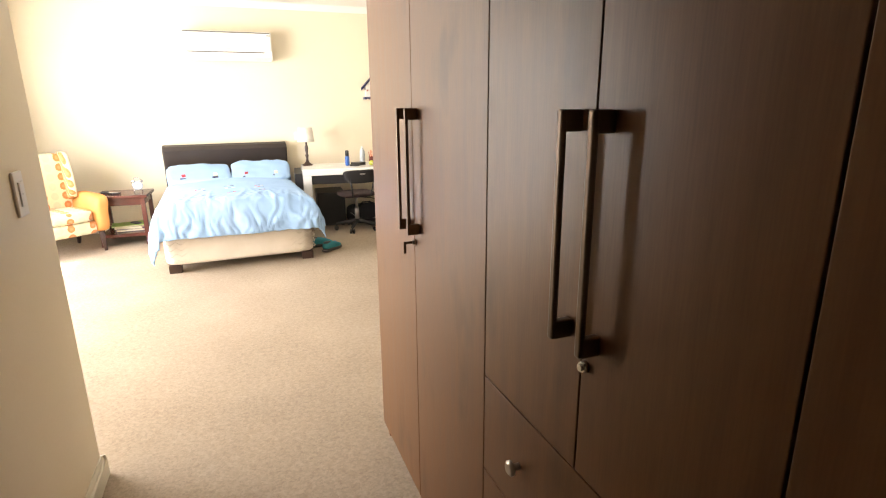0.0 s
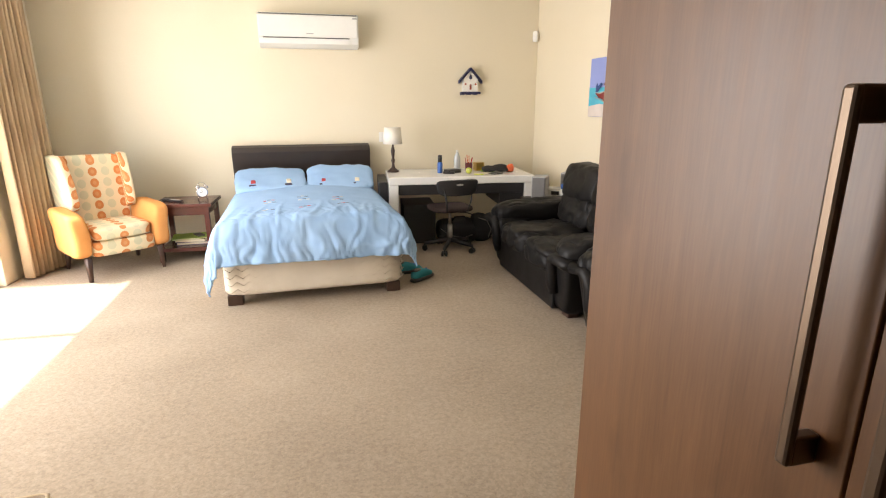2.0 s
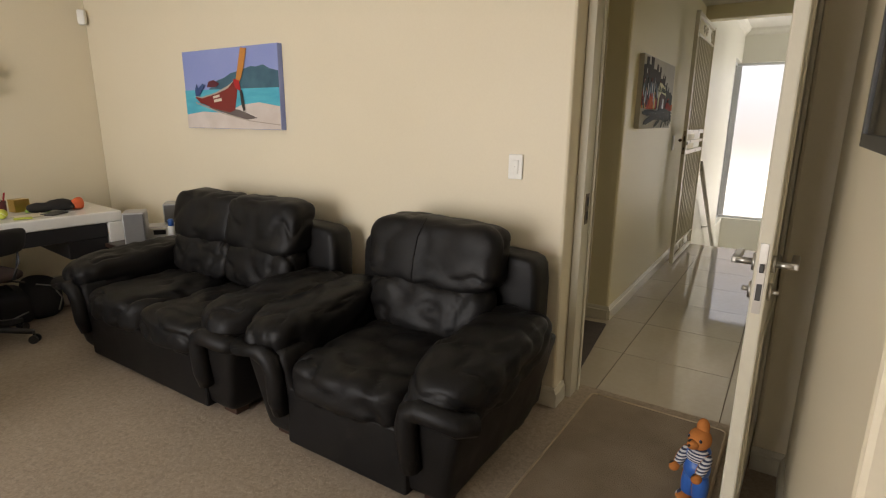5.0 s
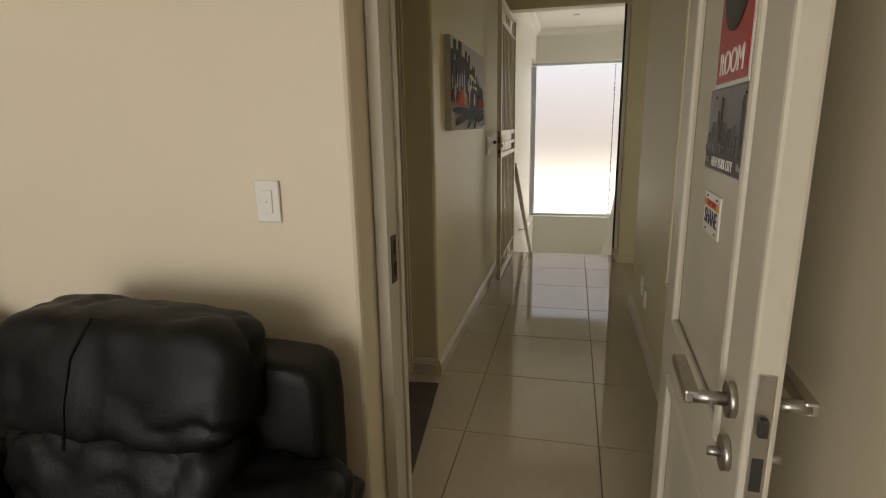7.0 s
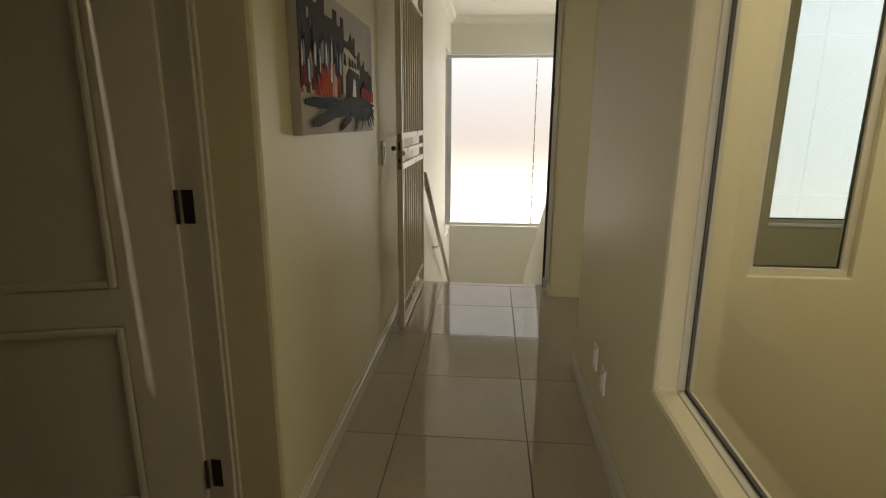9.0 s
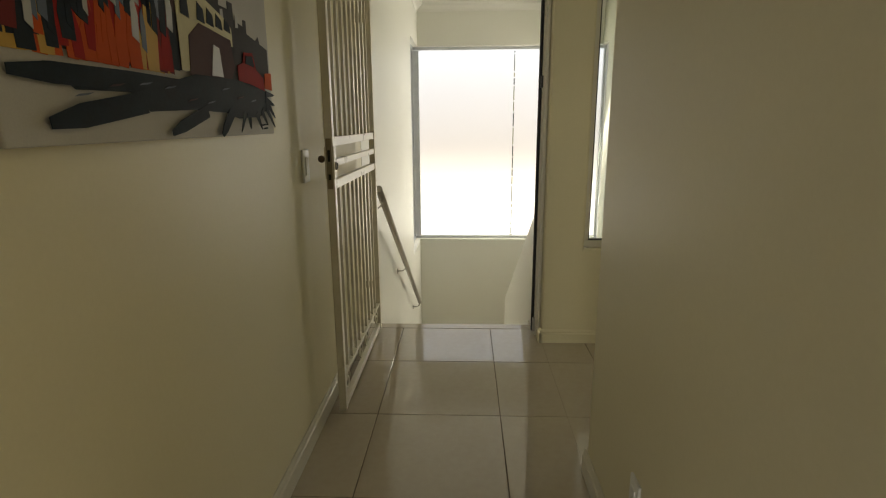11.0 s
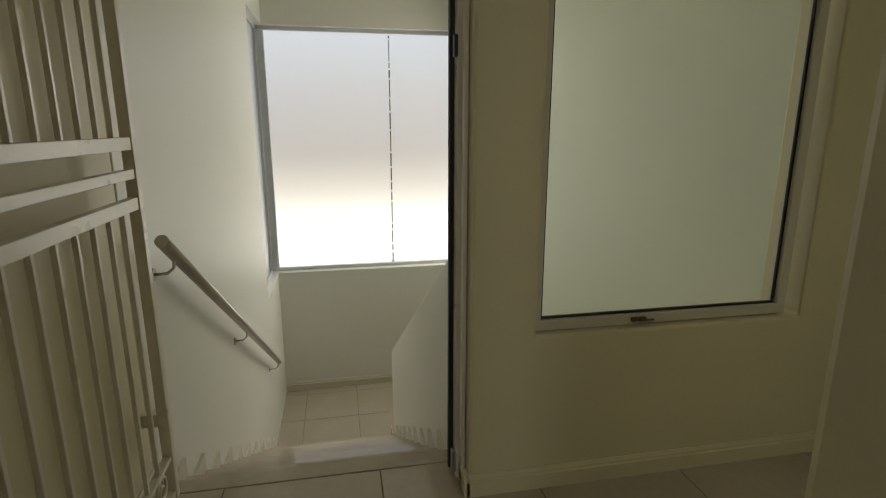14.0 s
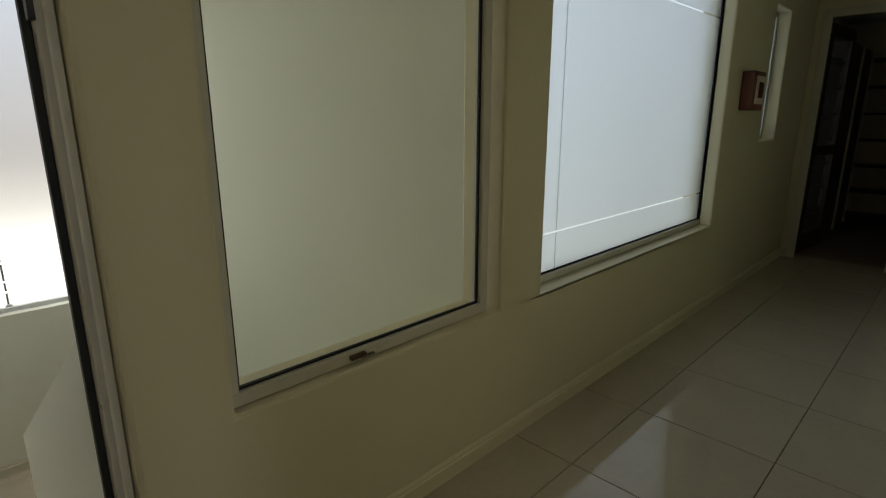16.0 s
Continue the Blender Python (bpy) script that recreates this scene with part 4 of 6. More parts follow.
slide = thing("window_sliding", "white aluminium sliding door to the balcony", "sliding door", pose(0, 0, 0), "", "structure")
for y in (3.02, 4.98, 6.13):
    boxes("stile", PLASTIC_W, slide, [((-2.72, y - 0.025, 0.0), (-2.67, y + 0.025, 2.38))])
boxes("rail", PLASTIC_W, slide, [((-2.72, 3.045, 0.0), (-2.67, 6.105, 0.045)), ((-2.72, 3.045, 2.33), (-2.67, 6.105, 2.38))])
pane("pane", (-2.697, 3.045, 0.045), (-2.692, 4.955, 2.33), GLASS, slide)
pane("pane", (-2.697, 5.005, 0.045), (-2.692, 6.105, 2.33), GLASS, slide)
bm = bmesh.new()
bx(bm, (-6.0, -4.0, -0.12), (LEFT - 0.32, 12.0, -0.02))
structure("ground_balcony", bm, plain("pale balcony paving", (0.42, 0.39, 0.34), 0.8), "pale paved balcony outside the sliding door", "paving")

# ---- desk corner ----
desk = thing("desk", "white lacquered desk with black underside drawer", "desk", pose(0.67, 6.55, 0, 0, 0, -5))
LACQ = plain("white lacquer", (0.78, 0.77, 0.73), 0.25, var=0.03)
boxes("desktop", LACQ, desk, [((0.0, 0, 0.665), (1.52, 0.72, 0.745))], 0.012)
for x in (0.0, 1.42):
    boxes("leg_panel", LACQ, desk, [((x, 0.0, 0.0), (x + 0.10, 0.72, 0.667))], 0.008)
boxes("drawer", PLASTIC_B, desk, [((0.104, 0.02, 0.56), (1.415, 0.70, 0.663))], 0.004, "black drawer under the top")
boxes("inner_panel", PLASTIC_B, desk, [((1.16, 0.03, 0.43), (1.415, 0.69, 0.558))], 0.004)
ped = thing("black_cabinet", "narrow black cabinet beside the desk", "cabinet", pose(0.575, 6.56, 0, 0, 0, -5))
boxes("body", PLASTIC_B, ped, [((0.0, 0.0, 0.0), (0.088, 0.68, 0.70))], 0.006)
pc = thing("computer_case", "black computer case under the desk", "computer", pose(0.84, 6.68, 0, 0, 0, -5))
boxes("body", PLASTIC_B, pc, [((0, 0.012, 0.012), (0.34, 0.5, 0.43))], 0.008)
boxes("front_panel", BLACK, pc, [((0.005, 0.0, 0.016), (0.335, 0.012, 0.425))], 0.004)
for x in (0.04, 0.30):
    for y in (0.05, 0.45):
        boxes("foot", BLACK, pc, [((x - 0.02, y - 0.02, 0), (x + 0.02, y + 0.02, 0.012))], 0.002)
bag = thing("sports_bag", "slumped black sports bag with pale piping", "bag", pose(1.50, 6.78, 0, 0, 0, -8))
bm = bmesh.new()
puff(bm, (-0.28, -0.15, 0.0), (0.16, 0.15, 0.24), 3.5, 12, 0.03, 4, 3)
part("body", bm, plain("black nylon", (0.014, 0.014, 0.016), 0.7), bag)
bm = bmesh.new()
puff(bm, (0.10, -0.13, 0.0), (0.33, 0.13, 0.30), 3.0, 10, 0.02, 5, 8)
part("end_pocket", bm, plain("black canvas", (0.017, 0.017, 0.018), 0.75), bag)
bm = bmesh.new()
tube(bm, [(-0.24, -0.145, 0.16), (-0.15, -0.155, 0.09), (0.0, -0.158, 0.06), (0.1, -0.15, 0.09)], 0.005, 6)
tube(bm, [(0.17, -0.125, 0.27), (0.26, -0.13, 0.24), (0.31, -0.12, 0.14), (0.28, -0.12, 0.05)], 0.005, 6)
part("piping", bm, LGREY, bag)
bm = bmesh.new()
tube(bm, [(-0.12, -0.05, 0.215), (-0.08, -0.05, 0.27), (0.02, -0.05, 0.275), (0.06, -0.05, 0.215)], 0.010, 8)
part("carry_handle", bm, BLACK, bag)
crate = thing("plastic_tub", "low cream plastic tub under the desk", "tub", pose(1.86, 6.80, 0))
bm = bmesh.new()
bx(bm, (0, 0, 0.0), (0.20, 0.26, 0.14), 0.02)
part("tub", bm, CREAM, crate)
bm = bmesh.new()
bx(bm, (-0.008, -0.008, 0.135), (0.208, 0.268, 0.155), 0.006)
part("lid", bm, GREEN, crate)

chair = thing("desk_chair", "black swivel desk chair on a five-star base", "chair", pose(1.27, 6.40, 0, 0, 0, 8))
bm = bmesh.new()
puff(bm, (-0.21, -0.19, 0.415), (0.21, 0.20, 0.475), 4, 10)
part("seat", bm, plain("dark maroon seat cloth", (0.030, 0.014, 0.012), 0.8), chair, "dark maroon padded seat")
bm = bmesh.new()
puff(bm, (-0.215, -0.255, 0.60), (0.215, -0.225, 0.755), 5, 12, shape=lambda q: q + Vector((q.x * (q.z - 0.70) * 1.0, 1.0 * q.x * q.x, 0)))
part("backrest", bm, PLASTIC_B, chair, "curved black plastic backrest with a hand slot")
bm = bmesh.new()
puff(bm, (-0.035, -0.262, 0.70), (0.035, -0.253, 0.718), 4, 6)
part("hand_slot", bm, LGREY, chair)
for s in (-1, 1):
    bm = bmesh.new()
    tube(bm, [(s * 0.15, -0.22, 0.68), (s * 0.13, -0.235, 0.55), (s * 0.11, -0.20, 0.44), (s * 0.09, -0.05, 0.41)], 0.010, 8)
    part("back_strut", bm, PLASTIC_B, chair)
bm = bmesh.new()
cyl(bm, (0, 0, 0.10), (0, 0, 0.27), 0.028, 0.026)
cyl(bm, (0, 0, 0.26), (0, 0, 0.42), 0.016)
part("gas_column", bm, STEEL, chair)
bm = bmesh.new()
tube(bm, [(0.05, -0.02, 0.40), (0.16, -0.06, 0.39), (0.22, -0.08, 0.37)], 0.006, 6)
part("lever", bm, PLASTIC_B, chair)
for k in range(5):
    a = math.radians(72 * k + 20)
    bm = bmesh.new()
    cyl(bm, (0, 0, 0.115), (0.26 * math.cos(a), 0.26 * math.sin(a), 0.075), 0.026, 0.017, 8)
    leg = part("base_arm", bm, PLASTIC_B, chair)
    bm = bmesh.new()
    cx, cy = 0.26 * math.cos(a), 0.26 * math.sin(a)
    for d in (-0.018, 0.018):
        cyl(bm, (cx + (d - 0.008) * math.sin(a), cy - (d - 0.008) * math.cos(a), 0.027), (cx + (d + 0.008) * math.sin(a), cy - (d + 0.008) * math.cos(a), 0.027), 0.027, n=14)
    cyl(bm, (cx, cy, 0.02), (cx, cy, 0.08), 0.008, n=8)
    part("castor", bm, BLACK, leg)

lamp_t = thing("table_lamp", "table lamp with turned dark stem and white drum shade", "lamp", pose(0.79, 7.03, 0.747))
bm = bmesh.new()
lathe(bm, [(0.065, 0), (0.065, 0.012), (0.045, 0.022), (0.020, 0.05), (0.013, 0.09), (0.022, 0.125), (0.012, 0.15), (0.019, 0.19), (0.023, 0.23), (0.012, 0.27), (0.010, 0.33)], (0, 0, 0), 24)
part("stem", bm, DARKWOOD, lamp_t, "turned dark wooden stem")
bm = bmesh.new()
n = 32
r0 = [bm.verts.new((0.105 * math.cos(2 * math.pi * i / n), 0.105 * math.sin(2 * math.pi * i / n), 0.30)) for i in range(n)]
r1 = [bm.verts.new((0.088 * math.cos(2 * math.pi * i / n), 0.088 * math.sin(2 * math.pi * i / n), 0.475)) for i in range(n)]
for i in range(n):
    bm.faces.new((r0[i], r0[(i + 1) % n], r1[(i + 1) % n], r1[i])).smooth = True
ob = part("shade", bm, SHADE, lamp_t, "white cloth drum shade")
ob.modifiers.new("thickness", "SOLIDIFY").thickness = 0.003


def can(x, y, z, r, h, body, cap, label, cap_h=0.04):
    c = thing("spray_can", label, "can", pose(x, y, z))
    bm2 = bmesh.new()
    lathe(bm2, [(r * 0.95, 0), (r, 0.006), (r, h - cap_h - 0.012), (r * 0.8, h - cap_h)], (0, 0, 0), 18)
    part("body", bm2, body, c)
    bm2 = bmesh.new()
    lathe(bm2, [(r * 0.82, h - cap_h), (r * 0.82, h - 0.008), (r * 0.6, h)], (0, 0, 0), 18)
    part("cap", bm2, cap, c)


T, CX, CY = 0.7475, -0.10, -0.06
can(1.36 + CX, 6.86 + CY, T, 0.028, 0.19, BLUE, PLASTIC_B, "blue aerosol can with black cap on the desk", 0.075)
wb = thing("water_bottle", "clear plastic water bottle on the desk", "bottle", pose(1.60 + CX, 7.05 + CY, T))
bm = bmesh.new()
lathe(bm, [(0.032, 0), (0.035, 0.01), (0.035, 0.13), (0.030, 0.155), (0.014, 0.19), (0.013, 0.205)], (0, 0, 0), 20)
part("body", bm, plain("pale bluish plastic", (0.48, 0.52, 0.55), 0.2), wb)
bm = bmesh.new()
cyl(bm, (0, 0, 0.204), (0, 0, 0.222), 0.015)
part("cap", bm, PLASTIC_W, wb)
cup = thing("pen_cup", "dark cup full of red and wooden pencils", "pen cup", pose(1.70 + CX, 6.93 + CY, T))
bm = bmesh.new()
lathe(bm, [(0.034, 0), (0.038, 0.005), (0.040, 0.095), (0.036, 0.094), (0.034, 0.012)], (0, 0, 0), 18)
part("cup", bm, plain("dark red plastic", (0.10, 0.012, 0.012), 0.4), cup)
for k in range(7):
    a = k * 0.9
    bm = bmesh.new()
    cyl(bm, (0.012 * math.cos(a), 0.012 * math.sin(a), 0.014), (0.042 * math.cos(a), 0.042 * math.sin(a), 0.15 + 0.012 * (k % 3)), 0.0045, 0.004, 8)
    part("pencil", bm, (RED, CREAM, REDORANGE)[k % 3], cup)
ball = thing("tennis_ball", "yellow-green tennis ball on the desk", "ball", pose(1.64 + CX, 6.72 + CY, T))
bm = bmesh.new()
bmesh.ops.create_uvsphere(bm, u_segments=20, v_segments=12, radius=0.033, matrix=Matrix.Translation((0, 0, 0.033)))
for f in bm.faces:
    f.smooth = True
part("felt", bm, YELLOW, ball)
bm = bmesh.new()
tube(bm, [(0.0335 * math.cos(a) * math.cos(0.5 * math.sin(2 * a)), 0.0335 * math.sin(a) * math.cos(0.5 * math.sin(2 * a)), 0.033 + 0.0335 * math.sin(0.5 * math.sin(2 * a))) for a in [i * math.pi / 20 for i in range(41)]], 0.0012, 5)
part("seam", bm, PLASTIC_W, ball)
rnd = random.Random(4)
for k, (x, y, sx, sy, h, mt, rz, nm, lab) in enumerate((
        (1.50, 6.86, 0.08, 0.05, 0.035, DGREY, 20, "camera_case", "small dark case among desk clutter"), (1.44, 6.78, 0.06, 0.03, 0.02, PLASTIC_B, -20, "charger", "black charger lying on the desk"),
        (1.80, 6.70, 0.10, 0.07, 0.004, CREAM, 12, "paper_sheet", "loose cream paper on the desk"), (1.72, 6.62, 0.05, 0.035, 0.006, YELLOW, -15, "note_pad", "yellow sticky note pad on the desk"),
        (1.92, 6.66, 0.07, 0.05, 0.008, DGREY, 30, "notebook", "dark closed notebook on the desk"), (1.83, 6.98, 0.05, 0.04, 0.09, GOLD, 10, "gift_box", "crumpled gold foil gift bag on the desk"),
        (1.90, 6.86, 0.07, 0.04, 0.02, GREEN, -30, "highlighter_case", "green pencil case on the desk"))):
    b = thing(nm, lab, nm.split("_")[-1], pose(x + CX, y + CY, T + 0.0005, 0, 0, rz))
    bm = bmesh.new()
    bx(bm, (-sx, -sy, 0), (sx, sy, h), min(0.003, h * 0.3))
    part("body", bm, mt, b)
cl = thing("crumpled_cap", "black cloth cap crumpled on the desk", "clothing", pose(2.02 + CX, 6.80 + CY, T, 0, 0, -12))
bm = bmesh.new()
puff(bm, (-0.20, -0.07, 0.0), (0.10, 0.08, 0.075), 2.6, 12, 0.02, 9, 2)
part("cloth", bm, plain("black cotton", (0.015, 0.013, 0.012), 0.9), cl)
bm = bmesh.new()
puff(bm, (0.05, -0.06, 0.0), (0.15, 0.06, 0.085), 2.6, 10, 0.02, 10, 6)
part("lining", bm, REDORANGE, cl, "orange lining")
st = thing("hifi_table", "low dark side table between desk and sofa", "side table", pose(2.02, 6.0, 0))
boxes("tabletop", DARKWOOD, st, [((0, 0, 0.50), (0.53, 0.38, 0.53))], 0.004)
for x in (0.02, 0.47):
    for y in (0.02, 0.32):
        boxes("leg", DARKWOOD, st, [((x, y, 0), (x + 0.04, y + 0.04, 0.5))], 0.003)


def speaker(x, y, rz):
    sp = thing("speaker", "small silver bookshelf speaker", "speaker", pose(x, y, 0.531, 0, 0, rz), "speakers on the side table")
    boxes("cabinet", SILVER, sp, [((-0.07, -0.08, 0), (0.07, 0.09, 0.25))], 0.012)
    boxes("grille", plain("grey speaker cloth", (0.16, 0.155, 0.15), 0.8), sp, [((-0.06, -0.088, 0.012), (0.06, -0.079, 0.238))], 0.004)


speaker(2.11, 6.09, -35)
speaker(2.50, 6.26, -40)
rad = thing("radio", "silver compact radio between the speakers", "radio", pose(2.33, 6.18, 0.531, 0, 0, -35))
boxes("case", SILVER, rad, [((-0.11, -0.08, 0), (0.11, 0.08, 0.11))], 0.010)
boxes("front_panel", PLASTIC_W, rad, [((-0.10, -0.086, 0.010), (0.10, -0.079, 0.10))], 0.003)
boxes("display", PLASTIC_B, rad, [((-0.04, -0.089, 0.05), (0.04, -0.0855, 0.085))], 0.001)
can(2.32, 6.02, 0.531, 0.024, 0.17, PLASTIC_W, BLUE, "white aerosol can with blue cap", 0.05)

# ---- leather seats ----
def leather_seat(name, label, cat, m, width, n):
    """Overstuffed leather seat: width along x, front at y = 0, back towards +y."""
    s = thing(name, label, cat, m)
    D, arm = 0.92, 0.30
    taper = lambda q: q + Vector((0.115 * (1 - q.z / 0.5) * (1 if q.x < width / 2 else -1) if q.z < 0.5 else 0, (0.05 * (1 - q.z / 0.5) if q.y < D / 2 else -0.06 * (1 - q.z / 0.5)) if q.z < 0.5 else 0, 0))
    boxes("frame", LEATHER, s, [((arm - 0.02, 0.03, 0.025), (width - arm + 0.02, D - 0.06, 0.30))], 0.012)
    for k, x in enumerate((0.0, width - arm)):
        bm2 = bmesh.new()
        puff(bm2, (x + 0.012, 0.005, 0.022), (x + arm - 0.012, D - 0.02, 0.47), 12, 12, 0.004, 5, k, shape=taper, crease=0.5)
        a = part("arm_panel", bm2, LEATHER, s)
        bm2 = bmesh.new()
        puff(bm2, (x - 0.015, -0.005, 0.36), (x + arm + 0.015, D - 0.10, 0.60), 3.4, 28, 0.012, 8, 3 * k + width, crease=1.6,
             shape=lambda q: q + Vector((0, 0, 0.05 * max(0, (q.y - 0.3)) - 0.02 * max(0, 0.15 - q.y) / 0.15)))
        part("arm_pad", bm2, LEATHER, s, "wrinkled padded leather arm")
        bm2 = bmesh.new()
        xi, xo, d = (x + arm - 0.045, x + 0.035, -1) if k == 0 else (x + 0.045, x + arm - 0.035, 1)
        tube(bm2, [(xi, 0.03, 0.17), (xi, 0.008, 0.24), (xi, 0.0, 0.36), (xi + d * 0.015, -0.004, 0.415), (xi + d * 0.06, -0.006, 0.435), (xo, -0.002, 0.43), (xo + d * 0.03, 0.05, 0.42)], 0.043, 12)
        part("arm_roll", bm2, LEATHER, s)
    w = (width - 2 * arm) / n
    for i in range(n):
        x0 = arm + i * w
        bm2 = bmesh.new()
        puff(bm2, (x0 - 0.005, -0.02, 0.24), (x0 + w + 0.005, 0.66, 0.475), 4.2, 30, 0.014, 6.5, 7 * i + width, crease=1.7,
             shape=lambda q: q + Vector((0, 0, -0.015 * math.cos((q.y - 0.3) * 4) if q.z > 0.4 else 0)))
        part("seat_cushion", bm2, LEATHER, s, "creased leather seat cushion")
        ex = 0.06 if n == 1 else 0.03
        lean = lambda q: q + Vector((0, 0.22 * (q.z - 0.45), 0))
        bm2 = bmesh.new()
        puff(bm2, (x0 - ex, 0.52, 0.65), (x0 + w + ex, 0.74, 0.965), 5.0, 30, 0.009, 7, 5 * i + width + 2, crease=1.5, shape=lean)
        part("back_cushion", bm2, LEATHER, s, "bulging upper leather back cushion")
        bm2 = bmesh.new()
        puff(bm2, (x0 - ex * 0.6, 0.52, 0.42), (x0 + w + ex * 0.6, 0.74, 0.72), 3.6, 28, 0.012, 8, 5 * i + width + 9, crease=1.6, shape=lean)
        part("lumbar_cushion", bm2, LEATHER, s)
        bm2 = bmesh.new()
        tube(bm2, [(x0 + w / 2, 0.505, 0.70), (x0 + w / 2, 0.522, 0.80), (x0 + w / 2, 0.56, 0.90), (x0 + w / 2, 0.63, 0.972)], 0.004, 6)
        if n == 1:
            part("seam", bm2, LEATHER, s)
        else:
            bm2.free()
    bm2 = bmesh.new()
    puff(bm2, (0.10, 0.74, 0.04), (width - 0.10, D, 0.83), 12, 8, shape=lambda q: q + Vector((0.0, 0.03 * (q.z - 0.4), 0)))
    part("back_frame", bm2, LEATHER, s)
    for x in (0.19, width - 0.19):
        for y in (0.13, D - 0.17):
            bm2 = bmesh.new()
            bx(bm2, (x - 0.05, y - 0.04, 0.0), (x + 0.05, y + 0.04, 0.055), 0.006)
            part("foot", bm2, DARKWOOD, s)
    return s


leather_seat("sofa", "black leather two-seater sofa with creased cushions", "sofa", pose(1.535, 5.965, 0, 0, 0, -90), 1.70, 2)
leather_seat("armchair", "black leather armchair with overstuffed arms", "armchair", pose(1.56, 4.275, 0, 0, 0, -90), 1.21, 1)

# ---- on the bedroom walls ----
ac = thing("air_conditioner", "white wall-mounted split air conditioner", "air conditioner", pose(-0.012, BACK, 2.068))
bm = bmesh.new()
prism(bm, [(0, -0.04), (-0.12, -0.04), (-0.19, -0.005), (-0.215, 0.06), (-0.22, 0.26), (-0.19, 0.285), (0, 0.285)], -0.50, 0.50, 0)
bmesh.ops.bevel(bm, geom=[e for e in bm.edges if e.calc_length() < 0.5], offset=0.006, segments=2, affect="EDGES")
part("body", bm, PLASTIC_W, ac)
boxes("front_panel", PLASTIC_W, ac, [((-0.485, -0.226, 0.055), (0.485, -0.219, 0.262))], 0.003)
boxes("intake_slot", GREY, ac, [((-0.485, -0.223, 0.266), (0.485, -0.214, 0.276))], 0.001)
bm = bmesh.new()
prism(bm, [(-0.135, -0.032), (-0.197, -0.002), (-0.213, 0.045), (-0.217, 0.042), (-0.202, -0.008), (-0.138, -0.038)], -0.45, 0.40, 0)
part("air_flap", bm, PLASTIC_W, ac)
boxes("flap_gap", DGREY, ac, [((-0.455, -0.217, 0.044), (0.405, -0.208, 0.052))], 0.001)
boxes("display", LGREY, ac, [((0.44, -0.2285, 0.235), (0.485, -0.2255, 0.25))], 0.001)
boxes("badge", LGREY, ac, [((-0.03, -0.2285, 0.085), (0.04, -0.2255, 0.093))], 0.001)

bird = thing("birdhouse_ornament", "navy and white decorative birdhouse hung on the wall", "ornament", pose(1.755, BACK, 1.545))
bm = bmesh.new()
prism(bm, [(-0.085, 0.05), (0.085, 0.05), (0.085, 0.19), (0.0, 0.285), (-0.085, 0.19)], -0.055, 0.0, 1)
part("house", bm, PLASTIC_W, bird)
for s in (-1, 1):
    bm = bmesh.new()
    for k in range(5):
        f = k / 5
        x0, z0 = s * 0.135 * (1 - f), 0.155 + 0.145 * f
        x1, z1 = s * 0.135 * (1 - f - 0.2), 0.155 + 0.145 * (f + 0.2)
        prism(bm, [(x0, z0 - 0.012), (x1, z1 - 0.012), (x1, z1 + 0.016), (x0, z0 + 0.020)][::s], -0.075 - 0.004 * (k % 2), 0.0, 1)
    part("roof", bm, NAVY, bird)
bm = bmesh.new()
for k in range(6):
    bx(bm, (-0.115 + k * 0.038, -0.085, 0.018 + 0.008 * (k % 2)), (-0.075 + k * 0.038, 0, 0.052), 0.006)
part("base", bm, NAVY, bird)
bm = bmesh.new()
lathe(bm, [(0.001, 0), (0.018, 0.012), (0.016, 0.035), (0.001, 0.062)], (0, -0.058, 0.185), 10)
part("hole", bm, NAVY, bird)
bm = bmesh.new()
bx(bm, (-0.012, -0.064, 0.075), (0.010, -0.055, 0.135), 0.004)
for x in (-0.06, 0.06):
    bmesh.ops.create_uvsphere(bm, u_segments=8, v_segments=6, radius=0.012, matrix=Matrix.Translation((x, -0.056, 0.135)))
part("door", bm, plain("rust red paint", (0.30, 0.05, 0.02), 0.5), bird)

sens = thing("motion_sensor", "small white motion sensor high in the corner", "sensor", pose(2.53, 7.36, 2.21, 0, 0, -45))
bm = bmesh.new()
puff(bm, (-0.03, -0.03, -0.06), (0.03, 0.022, 0.06), 5, 8)
part("body", bm, PLASTIC_W, sens)
bm = bmesh.new()
bx(bm, (-0.015, 0.018, -0.02), (0.015, 0.062, 0.02), 0.003)
part("bracket", bm, PLASTIC_W, sens)


def switch_plate(name, m, w=0.075, h=0.12, label="white wall light switch"):
    s = thing(name, label, "switch", m)
    plate_part("plate", s, PLASTIC_W, -w / 2, w / 2, -h / 2, h / 2, -0.010, 0.0, 0.004)
    plate_part("rocker", s, PLASTIC_W, -w * 0.22, w * 0.22, -h * 0.27, h * 0.27, -0.0145, -0.009, 0.002)
    plate_part("mark", s, LGREY, -0.002, 0.002, -0.002, 0.002, -0.0148, -0.014)
    return s


switch_plate("light_switch", pose(RIGHT, 3.41, 1.198, 0, 0, -90))
switch_plate("light_switch", pose(-0.70, 1.975, 1.225, 0, 0, 90), 0.08, 0.14)
switch_plate("light_switch", pose(5.745, CL, 1.222, 0, 0, 0), 0.085, 0.14)
switch_plate("wall_socket", pose(0.735, BACK, 1.10), 0.09, 0.11, "white wall socket above the desk")
switch_plate("wall_socket", pose(4.84, CR, 0.335, 0, 0, 180), 0.075, 0.12, "white wall socket low on the wall")
switch_plate("wall_socket", pose(4.66, CR, 0.305, 0, 0, 180), 0.075, 0.12, "white wall socket low on the wall")

# boat picture on canvas: local x to the right, z up, front towards -y
boat = thing("canvas_picture", "canvas print of a red longtail boat on a beach", "picture", pose(RIGHT, 5.52, 1.604, 0, 0, -90))
